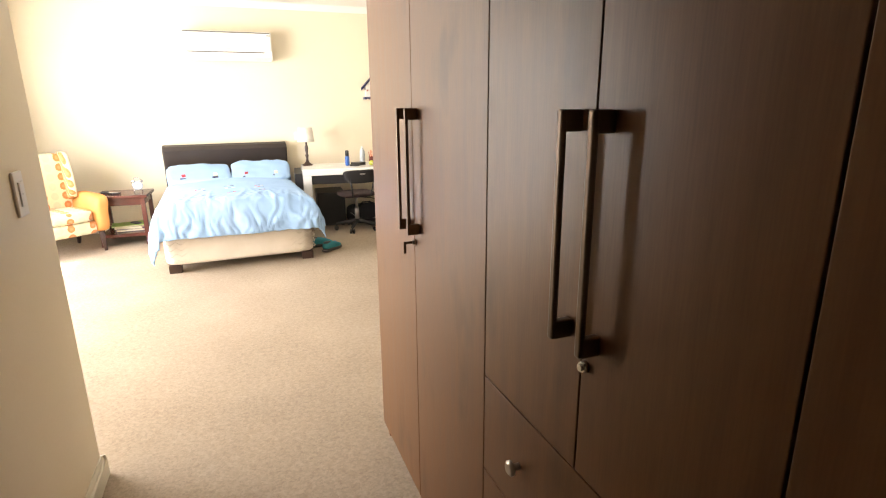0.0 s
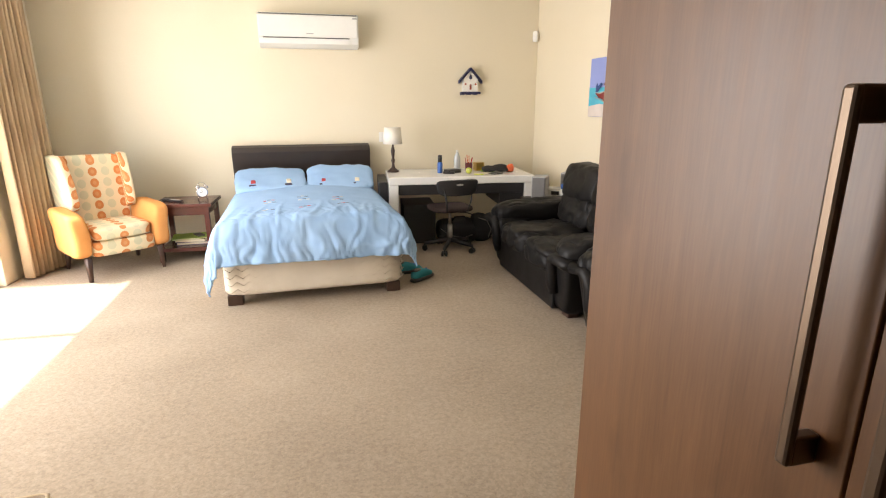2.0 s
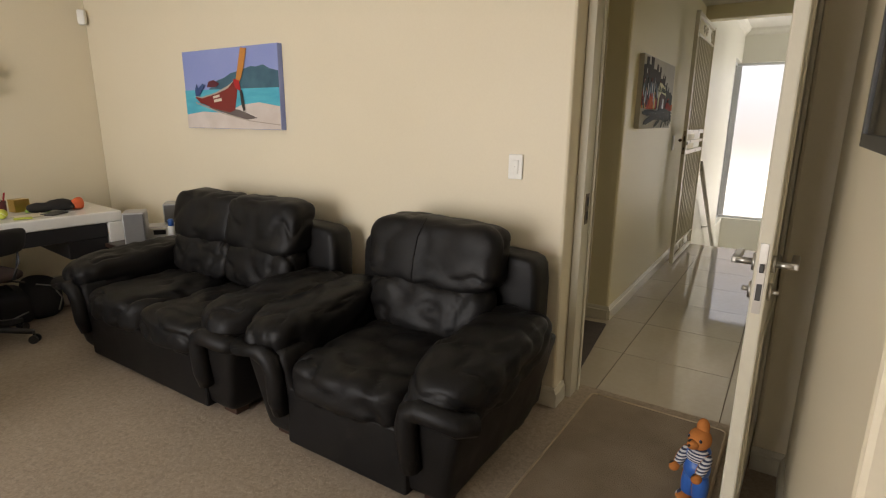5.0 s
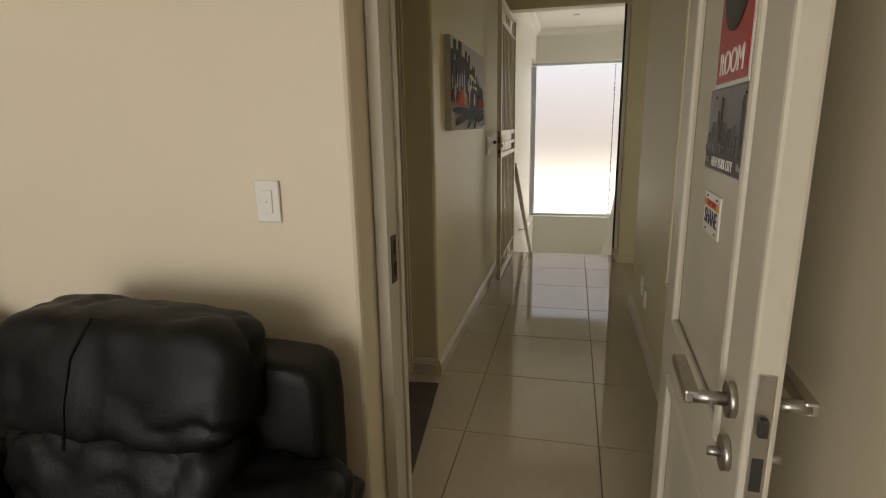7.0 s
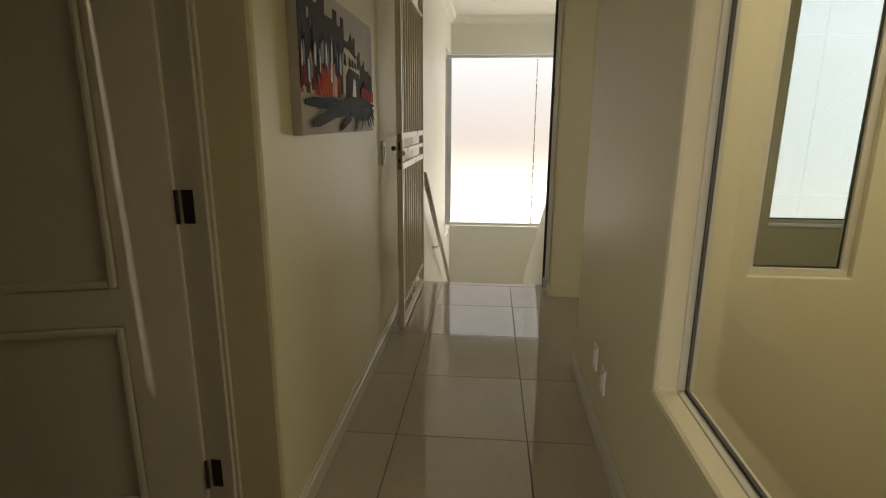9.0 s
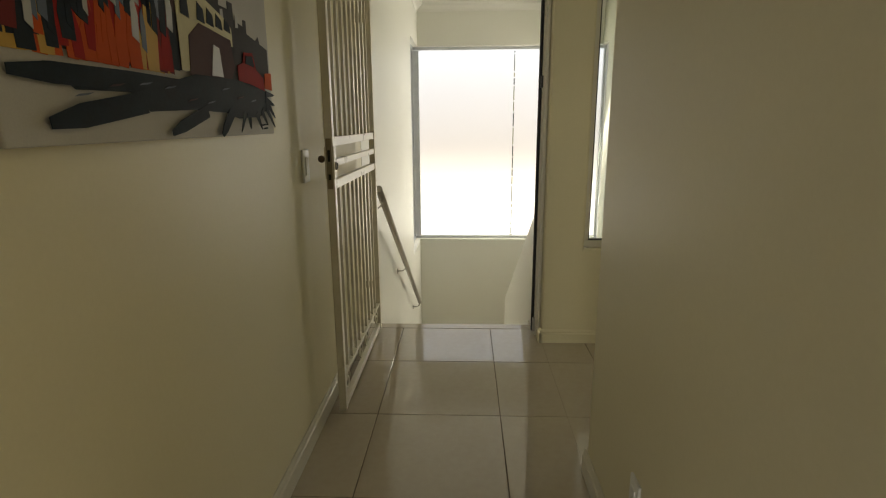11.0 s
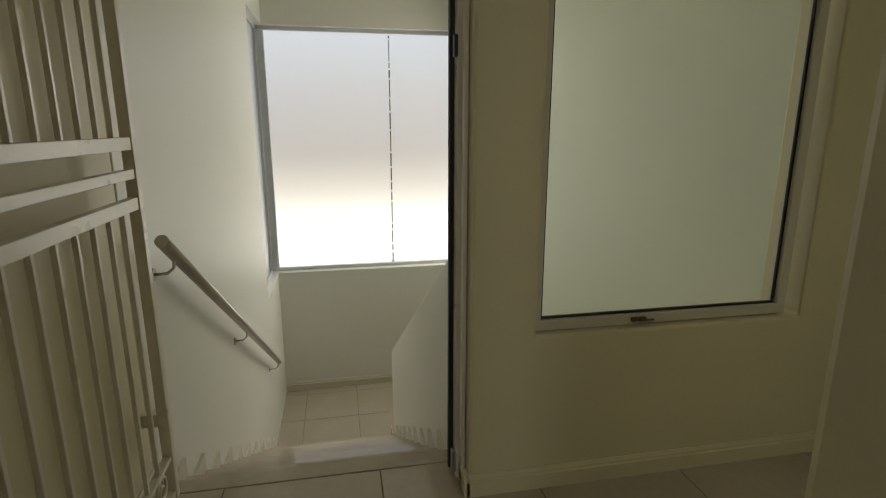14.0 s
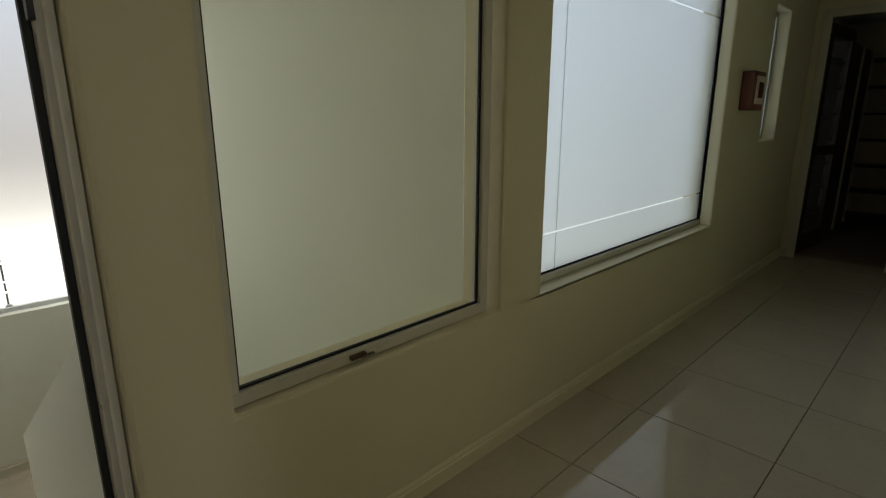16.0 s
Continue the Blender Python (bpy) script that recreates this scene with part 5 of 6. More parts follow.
plate_part("canvas", boat, surface("printed sky", (0.20, 0.27, 0.60), (0.34, 0.38, 0.66), 0.6, 1.5, 300, 0.1), -0.5, 0.5, -0.26, 0.26, -0.038, 0.0, 0.003)


def paint(owner, name, mat, uv, w, h, d, t=0.0012):
    bm2 = bmesh.new()
    prism(bm2, [((u - 0.5) * w, (v - 0.5) * h) for u, v in uv], -d - t, -d, 1)
    return part(name, bm2, mat, owner)


SEA = surface("printed sea", (0.03, 0.34, 0.50), (0.10, 0.52, 0.62), 0.6, 6, 200, 0.05, stretch=(1, 1, 5))
SAND = surface("printed sand", (0.55, 0.47, 0.42), (0.70, 0.64, 0.60), 0.7, 6, 200, 0.05)
MOUNT = surface("printed hills", (0.03, 0.09, 0.14), (0.07, 0.17, 0.22), 0.7, 12, 200, 0.05)
HULL = plain("printed red hull", (0.20, 0.018, 0.014), 0.6)
WOODP = plain("printed prow wood", (0.55, 0.22, 0.04), 0.6)
paint(boat, "sea", SEA, [(0.002, 0.18), (0.998, 0.26), (0.998, 0.5), (0.002, 0.5)], 1.0, 0.52, 0.0385)
paint(boat, "hill", MOUNT, [(0.28, 0.5), (0.998, 0.5), (0.998, 0.69), (0.92, 0.72), (0.86, 0.77), (0.79, 0.75), (0.74, 0.76), (0.66, 0.73), (0.6, 0.71), (0.53, 0.69), (0.46, 0.64), (0.38, 0.61), (0.33, 0.56)], 1.0, 0.52, 0.0386)
paint(boat, "sand", SAND, [(0.002, 0.004), (0.998, 0.004), (0.998, 0.28), (0.8, 0.33), (0.62, 0.30), (0.45, 0.20), (0.2, 0.22), (0.002, 0.18)], 1.0, 0.52, 0.0398)
paint(boat, "boat_shadow", plain("printed shade", (0.14, 0.11, 0.10), 0.7), [(0.24, 0.28), (0.5, 0.18), (0.68, 0.12), (0.78, 0.14), (0.6, 0.24), (0.4, 0.28)], 1.0, 0.52, 0.041)
paint(boat, "hull", HULL, [(0.12, 0.41), (0.18, 0.33), (0.33, 0.26), (0.5, 0.21), (0.555, 0.24), (0.585, 0.42), (0.60, 0.56), (0.565, 0.59), (0.5, 0.53), (0.36, 0.455), (0.2, 0.405)], 1.0, 0.52, 0.0422)
paint(boat, "gunwale", plain("printed pale timber", (0.42, 0.36, 0.30), 0.7), [(0.12, 0.42), (0.2, 0.41), (0.36, 0.46), (0.5, 0.54), (0.565, 0.60), (0.5, 0.51), (0.36, 0.44), (0.2, 0.39)], 1.0, 0.52, 0.0434)
paint(boat, "prow", WOODP, [(0.575, 0.56), (0.605, 0.55), (0.64, 0.62), (0.675, 0.75), (0.715, 0.97), (0.655, 0.985), (0.63, 0.84), (0.60, 0.68)], 1.0, 0.52, 0.0434)
paint(boat, "ribbon", RED, [(0.56, 0.62), (0.62, 0.60), (0.635, 0.46), (0.60, 0.49), (0.575, 0.52)], 1.0, 0.52, 0.0446)
paint(boat, "paddle", DGREY, [(0.62, 0.48), (0.645, 0.48), (0.665, 0.24), (0.645, 0.22), (0.63, 0.3)], 1.0, 0.52, 0.0446)
paint(boat, "canopy", plain("printed maroon cloth", (0.12, 0.02, 0.03), 0.7), [(0.27, 0.53), (0.37, 0.53), (0.41, 0.57), (0.35, 0.62), (0.29, 0.60)], 1.0, 0.52, 0.0446)
paint(boat, "engine", plain("printed blue gear", (0.03, 0.07, 0.20), 0.7), [(0.13, 0.42), (0.17, 0.42), (0.25, 0.56), (0.22, 0.58), (0.17, 0.52), (0.15, 0.58), (0.13, 0.5)], 1.0, 0.52, 0.0446)
for k, (a, b, c, d) in enumerate(((0.33, 0.40, 0.385, 0.415), (0.335, 0.42, 0.335, 0.37))):
    paint(boat, "lettering_bar", CREAM, [(a, c), (b, c + 0.02), (b, d + 0.02), (a, d)], 1.0, 0.52, 0.0436)
paint(boat, "rope", plain("printed rope", (0.4, 0.34, 0.28), 0.7), [(0.13, 0.33), (0.4, 0.20), (0.7, 0.10), (0.998, 0.055), (0.998, 0.065), (0.7, 0.112), (0.4, 0.215), (0.13, 0.345)], 1.0, 0.52, 0.0458)

box = thing("shadow_box_frame", "black shadow box frame hung on the wall", "picture frame", pose(1.33, 2.155, 1.66, 0, 0, 180))
FW2, FH2 = 0.22, 0.29
for lo, hi in (((-FW2, -0.032, -FH2), (-FW2 + 0.025, 0, FH2)), ((FW2 - 0.025, -0.032, -FH2), (FW2, 0, FH2)), ((-FW2 + 0.025, -0.032, -FH2), (FW2 - 0.025, 0, -FH2 + 0.025)), ((-FW2 + 0.025, -0.032, FH2 - 0.025), (FW2 - 0.025, 0, FH2))):
    boxes("frame_bar", PLASTIC_B, box, [(lo, hi)], 0.002)
plate_part("print", box, surface("faded print", (0.25, 0.22, 0.18), (0.50, 0.46, 0.40), 0.6, 6, 60, 0.0), -FW2 + 0.024, FW2 - 0.024, -FH2 + 0.024, FH2 - 0.024, -0.012, -0.004)
ob = plate_part("glass", box, GLASS, -FW2 + 0.024, FW2 - 0.024, -FH2 + 0.024, FH2 - 0.024, -0.028, -0.025)
ob.visible_shadow = False

# ---- bedroom door ----
frame_d = thing("door_frame_bedroom", "white timber door frame", "door frame", pose(0, 0, 0), "", "structure")
boxes("jamb", WHITE, frame_d, [((2.705, 3.108, 0), (2.862, 3.1475, 2.115))], 0.003)
boxes("jamb", WHITE, frame_d, [((2.66, 2.2765, 0), (2.722, 2.2845, 2.115))], 0.003)
boxes("head", WHITE, frame_d, [((2.705, 2.286, 2.06), (2.785, 3.107, 2.115))], 0.003)
boxes("stop", WHITE, frame_d, [((2.802, 3.099, 0), (2.816, 3.1075, 2.06))], 0.002)
boxes("architrave", WHITE, frame_d, [((2.792, 3.149, 0), (2.862, 3.21, 2.17)), ((2.792, 2.20, 0), (2.806, 2.265, 2.17))], 0.003)
boxes("strike_plate", BRONZE, frame_d, [((2.732, 3.1052, 0.922), (2.778, 3.1085, 1.072))], 0.001)
boxes("strike_hole", BLACK, frame_d, [((2.748, 3.1042, 0.94), (2.770, 3.1051, 0.985)), ((2.748, 3.1042, 1.01), (2.770, 3.1051, 1.055))], 0.0003)


def panel_leaf(parent, w, h, t, panels, mat):
    """A panelled door leaf in local x (0..w), y (0..t), z (0..h), both faces with sunk panels and mouldings."""
    bm2 = bmesh.new()
    wall_cells(bm2, "y", 0, t, 0, w, 0, h, [(a, b, c, d) for a, b, c, d in panels])
    es = [e for e in bm2.edges if len(e.link_faces) == 2 and e.calc_face_angle(0) > 1.0]
    bmesh.ops.bevel(bm2, geom=es, offset=0.006, segments=2, affect="EDGES", profile=0.5)
    leaf = part("leaf", bm2, mat, parent)
    for a, b, c, d in panels:
        bm2 = bmesh.new()
        bx(bm2, (a - 0.002, t * 0.3, c - 0.002), (b + 0.002, t * 0.7, d + 0.002))
        part("panel", bm2, mat, leaf)
        for yy0, yy1 in ((-0.006, t * 0.3), (t * 0.7, t + 0.006)):
            for lo, hi in (((a, yy0, c), (a + 0.025, yy1, d)), ((b - 0.025, yy0, c), (b, yy1, d)), ((a + 0.02, yy0, c), (b - 0.02, yy1 - 0.0005, c + 0.025)), ((a + 0.02, yy0, d - 0.025), (b - 0.02, yy1 - 0.0005, d))):
                bm2 = bmesh.new()
                bx(bm2, lo, hi, 0.008)
                part("moulding", bm2, mat, leaf)
    return leaf


def lever_set(parent, x, z, t, s=1):
    """Steel lever handles on both faces with escutcheons and a latch plate on the edge."""
    for side, y0, d in ((0, 0.0, -1), (1, t, 1)):
        bm2 = bmesh.new()
        cyl(bm2, (x, y0, z), (x, y0 + d * 0.010, z), 0.026, n=20)
        cyl(bm2, (x, y0 + d * 0.010, z), (x, y0 + d * 0.055, z), 0.010, n=14)
        bx(bm2, (min(x, x + s * 0.12) - 0.008, y0 + min(d * 0.045, d * 0.066), z - 0.010), (max(x, x + s * 0.12) + 0.008, y0 + max(d * 0.045, d * 0.066), z + 0.010), 0.004)
        part("lever_handle", bm2, STEEL, parent, "brushed steel lever handle")
        bm2 = bmesh.new()
        cyl(bm2, (x, y0, z - 0.085), (x, y0 + d * 0.010, z - 0.085), 0.026, n=20)
        cyl(bm2, (x, y0 + d * 0.010, z - 0.085), (x, y0 + d * 0.028, z - 0.085), 0.007, n=12)
        part("escutcheon", bm2, STEEL, parent)


A0 = 177.8
door_b = thing("door_bedroom", "open white panelled door with metal signs", "door", pose(2.79, 2.312, 0.012, 0, 0, A0) @ pose(0.065, 0, 0), "", "structure")
# local x runs from hinge to latch, local y points to the wall behind the door; the room-facing side is y = 0 side
LW = 0.79
panel_leaf(door_b, LW, 2.04, 0.04, [(0.14, LW - 0.12, 0.89, 1.92), (0.14, LW - 0.12, 0.18, 0.76)], WHITE)
lever_set(door_b, LW - 0.06, 1.0, 0.04, -1)
bm = bmesh.new()
bx(bm, (LW - 0.001, 0.009, 0.86), (LW + 0.002, 0.031, 1.07), 0.001)
part("latch_plate", bm, STEEL, door_b)
bm = bmesh.new()
bx(bm, (LW, 0.014, 0.985), (LW + 0.012, 0.026, 1.01), 0.002)
bx(bm, (LW + 0.0015, 0.013, 0.90), (LW + 0.0028, 0.027, 0.95))
part("latch_bolt", bm, DGREY, door_b)
for z in (0.25, 1.78):
    bm = bmesh.new()
    cyl(bm, (-0.004, 0.044, z - 0.05), (-0.004, 0.044, z + 0.05), 0.008, n=12)
    part("hinge", bm, BRONZE, door_b)

# ---- corridor: side door ----
sd_frame = thing("door_frame_side", "white door frame in a deep recess of the corridor", "door frame", pose(0, 0, 0), "", "structure")
boxes("jamb", WHITE, sd_frame, [((3.925, 3.442, 0), (3.953, 3.56, 2.06)), ((3.937, 3.43, 0), (3.953, 3.4415, 2.08))], 0.003)
boxes("jamb", WHITE, sd_frame, [((3.062, 3.442, 0), (3.09, 3.56, 2.06))], 0.003)
boxes("head", WHITE, sd_frame, [((3.091, 3.442, 2.03), (3.924, 3.56, 2.058))], 0.003)
HINGE = plain("dark brown hinge steel", (0.05, 0.032, 0.028), 0.45, 0.6)
for z in (0.28, 1.17, 1.85):
    boxes("hinge", HINGE, sd_frame, [((3.9205, 3.478, z - 0.05), (3.9245, 3.512, z + 0.05))], 0.001)
door_s = thing("door_side", "cream two-panel door standing open into a dark room", "door", pose(3.913, 3.528, 0.012, 0, 0, 105.4) @ pose(0, -0.04, 0), "", "structure")
panel_leaf(door_s, 0.80, 2.012, 0.04, [(0.185, 0.655, 0.92, 1.90), (0.185, 0.655, 0.19, 0.80)], WHITE)
for z in (0.268, 1.158, 1.838):
    bm = bmesh.new()
    cyl(bm, (-0.004, 0.042, z - 0.05), (-0.004, 0.042, z + 0.05), 0.006, n=10)
    part("hinge_pin", bm, HINGE, door_s)
mat_ = thing("door_mat", "dark grey-brown door mat with rounded corners", "door mat", pose(3.43, 3.36, 0.001, 0, 0, 6))
bm = bmesh.new()
bx(bm, (-0.40, -0.15, 0), (0.40, 0.15, 0.012), 0.005)
part("mat", bm, surface("dark mat pile", (0.06, 0.047, 0.038), (0.10, 0.08, 0.065), 0.95, 10, 300, 0.6), mat_)

# ---- rugs ----
def rug(m, w, d, label):
    r = thing("rug", label, "rug", m)
    bm2 = bmesh.new()
    bx(bm2, (-w / 2, -d / 2, 0), (w / 2, d / 2, 0.010), 0.003)
    part("rug_body", bm2, RUG, r)
    bm2 = bmesh.new()
    c = 0.03
    pts = []
    for sx, sy, a0 in ((1, 1, 0), (-1, 1, 90), (-1, -1, 180), (1, -1, 270)):
        for k in range(5):
            a = math.radians(a0 + k * 22.5)
            pts.append((sx * (w / 2 - c) + c * math.cos(a), sy * (d / 2 - c) + c * math.sin(a), 0.007))
    pts.append(pts[0])
    tube(bm2, pts, 0.007, 8)
    part("binding", bm2, BINDING, r, "tan bound edge")


rug(pose(1.93, 2.715, 0.001, 0, 0, -1), 1.74, 0.64, "brown doorway runner rug with bound edge")
rug(pose(-1.58, 2.78, 0.001, 0, 0, 4), 1.0, 0.90, "beige rug with tan bound edge")

# ---- shoes ----
def shoe(m):
    s = thing("shoe", "teal running shoe lying beside the bed", "shoe", m, "pair of running shoes")
    last = lambda q: Vector((q.x * (0.78 + 0.35 * (0.5 + q.y / 0.28) - 0.25 * max(0, q.y - 0.08) / 0.06), q.y, q.z if q.z < 0.03 else q.z * (1.0 - 0.42 * max(0, min(1, (q.y + 0.02) / 0.14)))))
    bm2 = bmesh.new()
    puff(bm2, (-0.042, -0.14, 0.02), (0.042, 0.135, 0.105), 3.0, 10, 0.002, 20, shape=last)
    part("upper", bm2, TEAL, s)
    bm2 = bmesh.new()
    puff(bm2, (-0.047, -0.145, 0.0), (0.047, 0.145, 0.032), 4.0, 10, shape=last)
    part("sole", bm2, DGREY, s, "dark rubber sole")
    bm2 = bmesh.new()
    for k in range(4):
        y = -0.01 + k * 0.022
        tube(bm2, [(-0.03, y, 0.080 - 0.11 * (y + 0.01)), (0, y + 0.008, 0.094 - 0.16 * (y + 0.01)), (0.03, y, 0.080 - 0.11 * (y + 0.01))], 0.004, 6)
    part("laces", bm2, BLUE, s)
    bm2 = bmesh.new()
    puff(bm2, (-0.028, -0.12, 0.085), (0.028, -0.03, 0.108), 3, 6)
    part("collar", bm2, DGREY, s)


shoe(pose(0.80, 5.52, 0.001, 0, 0, -48))
shoe(pose(0.71, 5.72, 0.001, 0, 0, -80))

# plush animal by the door
pl = bmesh.new()
def blob(c, r, mi, rot=0):
    n0 = len(pl.verts)
    bmesh.ops.create_uvsphere(pl, u_segments=20, v_segments=14, radius=1.0, matrix=Matrix.Translation(c) @ pose(0, 0, 0, 0, rot, 0) @ Matrix.Diagonal((*r, 1)))
    pl.verts.ensure_lookup_table()
    for v in pl.verts[n0:]:
        for f in v.link_faces:
            f.material_index, f.smooth = mi, True
for sy in (-1, 1):
    blob((0.0, sy * 0.026, 0.085), (0.036, 0.033, 0.095), 0)
    blob((-0.016, sy * 0.032, 0.016), (0.045, 0.030, 0.018), 2)
    blob((-0.036, sy * 0.050, 0.205), (0.022, 0.021, 0.058), 1, 48)
    blob((-0.080, sy * 0.052, 0.168), (0.024, 0.021, 0.021), 2)
    blob((-0.040, sy * 0.026, 0.312), (0.006, 0.006, 0.007), 3)
blob((0, 0, 0.165), (0.054, 0.056, 0.062), 0)
blob((0, 0, 0.222), (0.046, 0.050, 0.046), 1)
blob((0.012, 0, 0.238), (0.044, 0.042, 0.030), 0)
blob((-0.004, 0, 0.300), (0.048, 0.046, 0.048), 2)
blob((-0.046, 0, 0.290), (0.032, 0.024, 0.022), 2)
blob((-0.078, 0, 0.294), (0.006, 0.007, 0.006), 3)
blob((0.010, 0, 0.350), (0.024, 0.026, 0.040), 2)
ob = part("plush_toy", pl, [BLUE, STRIPE, FUR, BLACK])
ob.matrix_basis = pose(2.20, 2.44, 0.011, 0, 0, -26) @ Matrix.Scale(0.88, 4)
ob = tagged(ob, "ginger plush toy in striped top and blue trousers", "soft toy")

# ---- signs on the bedroom door: local x to the right, z up, front towards -y ----
DOOR_FACE = pose(2.79, 2.312, 0.012, 0, 0, A0)


def on_leaf(d, z):
    """Pose on the room-facing side of the leaf, d metres from the hinge; x then runs back towards the hinge as read."""
    return DOOR_FACE @ pose(d, 0.012, z, 0, 0, 0)


sign = thing("room_sign", "red enamelled metal room sign with white border", "sign", on_leaf(0.535, 1.566) @ Matrix.Diagonal((1.36, 1.22, 1.22, 1)))
plate_part("plate", sign, PLASTIC_W, -0.085, 0.085, -0.10, 0.13, -0.003, 0.0, 0.001)
plate_part("field", sign, RED, -0.079, 0.079, -0.094, 0.124, -0.0042, -0.003)
words("lettering", "ROOM", 0.046, pose(0, -0.0046, -0.083, 90, 0, 0), PLASTIC_W, sign, "white letters", 0.0006, 0.9)
bm = bmesh.new()
cyl(bm, (0, -0.0055, 0.034), (0, -0.0042, 0.034), 0.062, n=28)
part("emblem", bm, PLASTIC_B, sign)
bm = bmesh.new()
for x, z in ((-0.02, 0.035), (0.015, 0.03), (-0.003, 0.055)):
    cyl(bm, (x, -0.0068, z), (x, -0.0055, z), 0.018, n=16)
part("emblem_dots", bm, YELLOW, sign)
ny = thing("city_plate", "black and white city skyline metal plate", "sign", on_leaf(0.548, 1.370) @ Matrix.Diagonal((1.32, 1.11, 1.18, 1)))
plate_part("plate", ny, GREY, -0.122, 0.122, -0.062, 0.062, -0.003, 0.0, 0.001)
plate_part("sky", ny, surface("printed grey sky", (0.10, 0.10, 0.095), (0.24, 0.235, 0.22), 0.4, 10, 80, 0), -0.119, 0.119, -0.02, 0.059, -0.0038, -0.003)
plate_part("caption_band", ny, DGREY, -0.119, 0.119, -0.059, -0.034, -0.0046, -0.003)
rn = random.Random(9)
INKS = [plain("printed grey tone", (g, g * 0.97, g * 0.92), 0.45) for g in (0.030, 0.055, 0.085, 0.13)]
for k in range(54):
    x = -0.117 + (k % 38) * 0.0061
    h = 0.016 + 0.032 * rn.random() ** 1.3 if k < 38 else 0.010 + 0.016 * rn.random()
    w = 0.005 + 0.004 * rn.random()
    plate_part("tower", ny, INKS[rn.randrange(4)], x, min(0.118, x + w), -0.034, -0.034 + h, -0.0046 - 0.0003 * (k % 3) - (0.0009 if k >= 38 else 0), -0.0038)
for x, h in ((-0.035, 0.082), (-0.052, 0.062), (0.075, 0.080)):
    bm = bmesh.new()
    prism(bm, [(x - 0.005, -0.034), (x + 0.005, -0.034), (x + 0.003, -0.034 + h * 0.7), (x, -0.034 + h), (x - 0.003, -0.034 + h * 0.7)], -0.0064, -0.0038, 1)
    part("spire", bm, INKS[1] if h < 0.081 else INKS[0], ny)
for k in range(60):
    x, z = -0.112 + 0.224 * rn.random(), -0.031 + 0.012 * rn.random()
    plate_part("lit_window", ny, LGREY if k % 3 else INKS[3], x, x + 0.002, z, z + 0.0011, -0.0068, -0.0063)
words("lettering", "NEW YORK CITY", 0.021, pose(-0.012, -0.0049, -0.055, 90, 0, 0), PLASTIC_W, ny, "white letters", 0.0004, 0.75)
for x in (-0.08, 0.08):
    plate_part("slot", ny, BLACK, x - 0.005, x + 0.005, 0.047, 0.051, -0.0043, -0.003)
for z in (-0.050, -0.045):
    plate_part("small_print", ny, LGREY, -0.116, -0.096, z, z + 0.002, -0.0052, -0.0045)
plate_part("small_mark", ny, LGREY, 0.068, 0.078, -0.051, -0.042, -0.0052, -0.0045)
plate_part("small_mark", ny, LGREY, 0.081, 0.103, -0.051, -0.045, -0.0052, -0.0045)
cp = thing("name_plate", "small white souvenir number plate", "sign", on_leaf(0.482, 1.216) @ Matrix.Diagonal((1.15, 1.10, 1.14, 1)))
plate_part("plate", cp, PLASTIC_W, -0.058, 0.058, -0.034, 0.034, -0.003, 0.0, 0.001)
plate_part("sun_band", cp, plain("orange print", (0.72, 0.34, 0.10), 0.5), -0.056, 0.056, 0.010, 0.022, -0.0036, -0.003)
words("lettering", "SHANE", 0.036, pose(0, -0.0034, -0.018, 90, 0, 0), NAVY, cp, "navy letters", 0.0004, 0.82)
words("heading", "CALIFORNIA", 0.012, pose(0, -0.0040, 0.013, 90, 0, 0), RED, cp, "red script", 0.0003, 0.95, 0.2)
for x in (-0.035, 0.035):
    for z in (-0.028, 0.027):
        plate_part("slot", cp, BLACK, x - 0.005, x + 0.005, z - 0.0015, z + 0.0015, -0.0035, -0.0028)

# ---- corridor painting ----
art = thing("street_painting", "canvas street painting of old cars and skyline", "picture", pose(4.765, CL, 1.622))
AW, AH = 1.09, 0.51
CANVAS = surface("grey-white canvas", (0.42, 0.40, 0.36), (0.50, 0.48, 0.44), 0.8, 8, 250, 0.2)
plate_part("canvas", art, CANVAS, -AW / 2, AW / 2, -AH / 2, AH / 2, -0.036, 0.0, 0.003)
INK = surface("blue-black paint", (0.004, 0.006, 0.008), (0.012, 0.024, 0.030), 0.7, 14, 90, 0.3)
BRICK = plain("dark red paint", (0.14, 0.018, 0.015), 0.8)
FLAME = plain("orange paint", (0.50, 0.075, 0.012), 0.8)
OCHRE = plain("ochre paint", (0.50, 0.30, 0.05), 0.55)
BUSC = plain("cream paint stroke", (0.55, 0.50, 0.30), 0.55)
PLUM = plain("plum brown paint", (0.085, 0.05, 0.05), 0.8)
SLATE = plain("blue grey paint", (0.05, 0.075, 0.11), 0.55)
sky_pts = [(0.0, 0.30), (0.0, 0.86), (0.06, 0.86), (0.06, 0.97), (0.13, 0.97), (0.13, 0.88), (0.19, 0.88), (0.19, 0.99), (0.27, 0.99), (0.27, 0.84), (0.37, 0.84), (0.37, 0.92), (0.42, 0.92), (0.42, 0.82), (0.47, 0.82), (0.47, 0.90), (0.51, 0.90), (0.51, 0.74),
           (0.58, 0.74), (0.61, 0.82), (0.64, 0.74), (0.66, 0.80), (0.68, 0.80), (0.68, 0.66), (0.73, 0.66), (0.73, 0.70), (0.76, 0.70), (0.76, 0.62), (0.82, 0.60), (0.82, 0.64), (0.84, 0.64), (0.84, 0.57), (0.90, 0.55), (0.92, 0.58), (0.93, 0.54), (0.985, 0.52), (0.985, 0.30)]
paint(art, "skyline", plain("charcoal paint", (0.03, 0.026, 0.026), 0.85), sky_pts, AW, AH, 0.0365)
ra = random.Random(21)
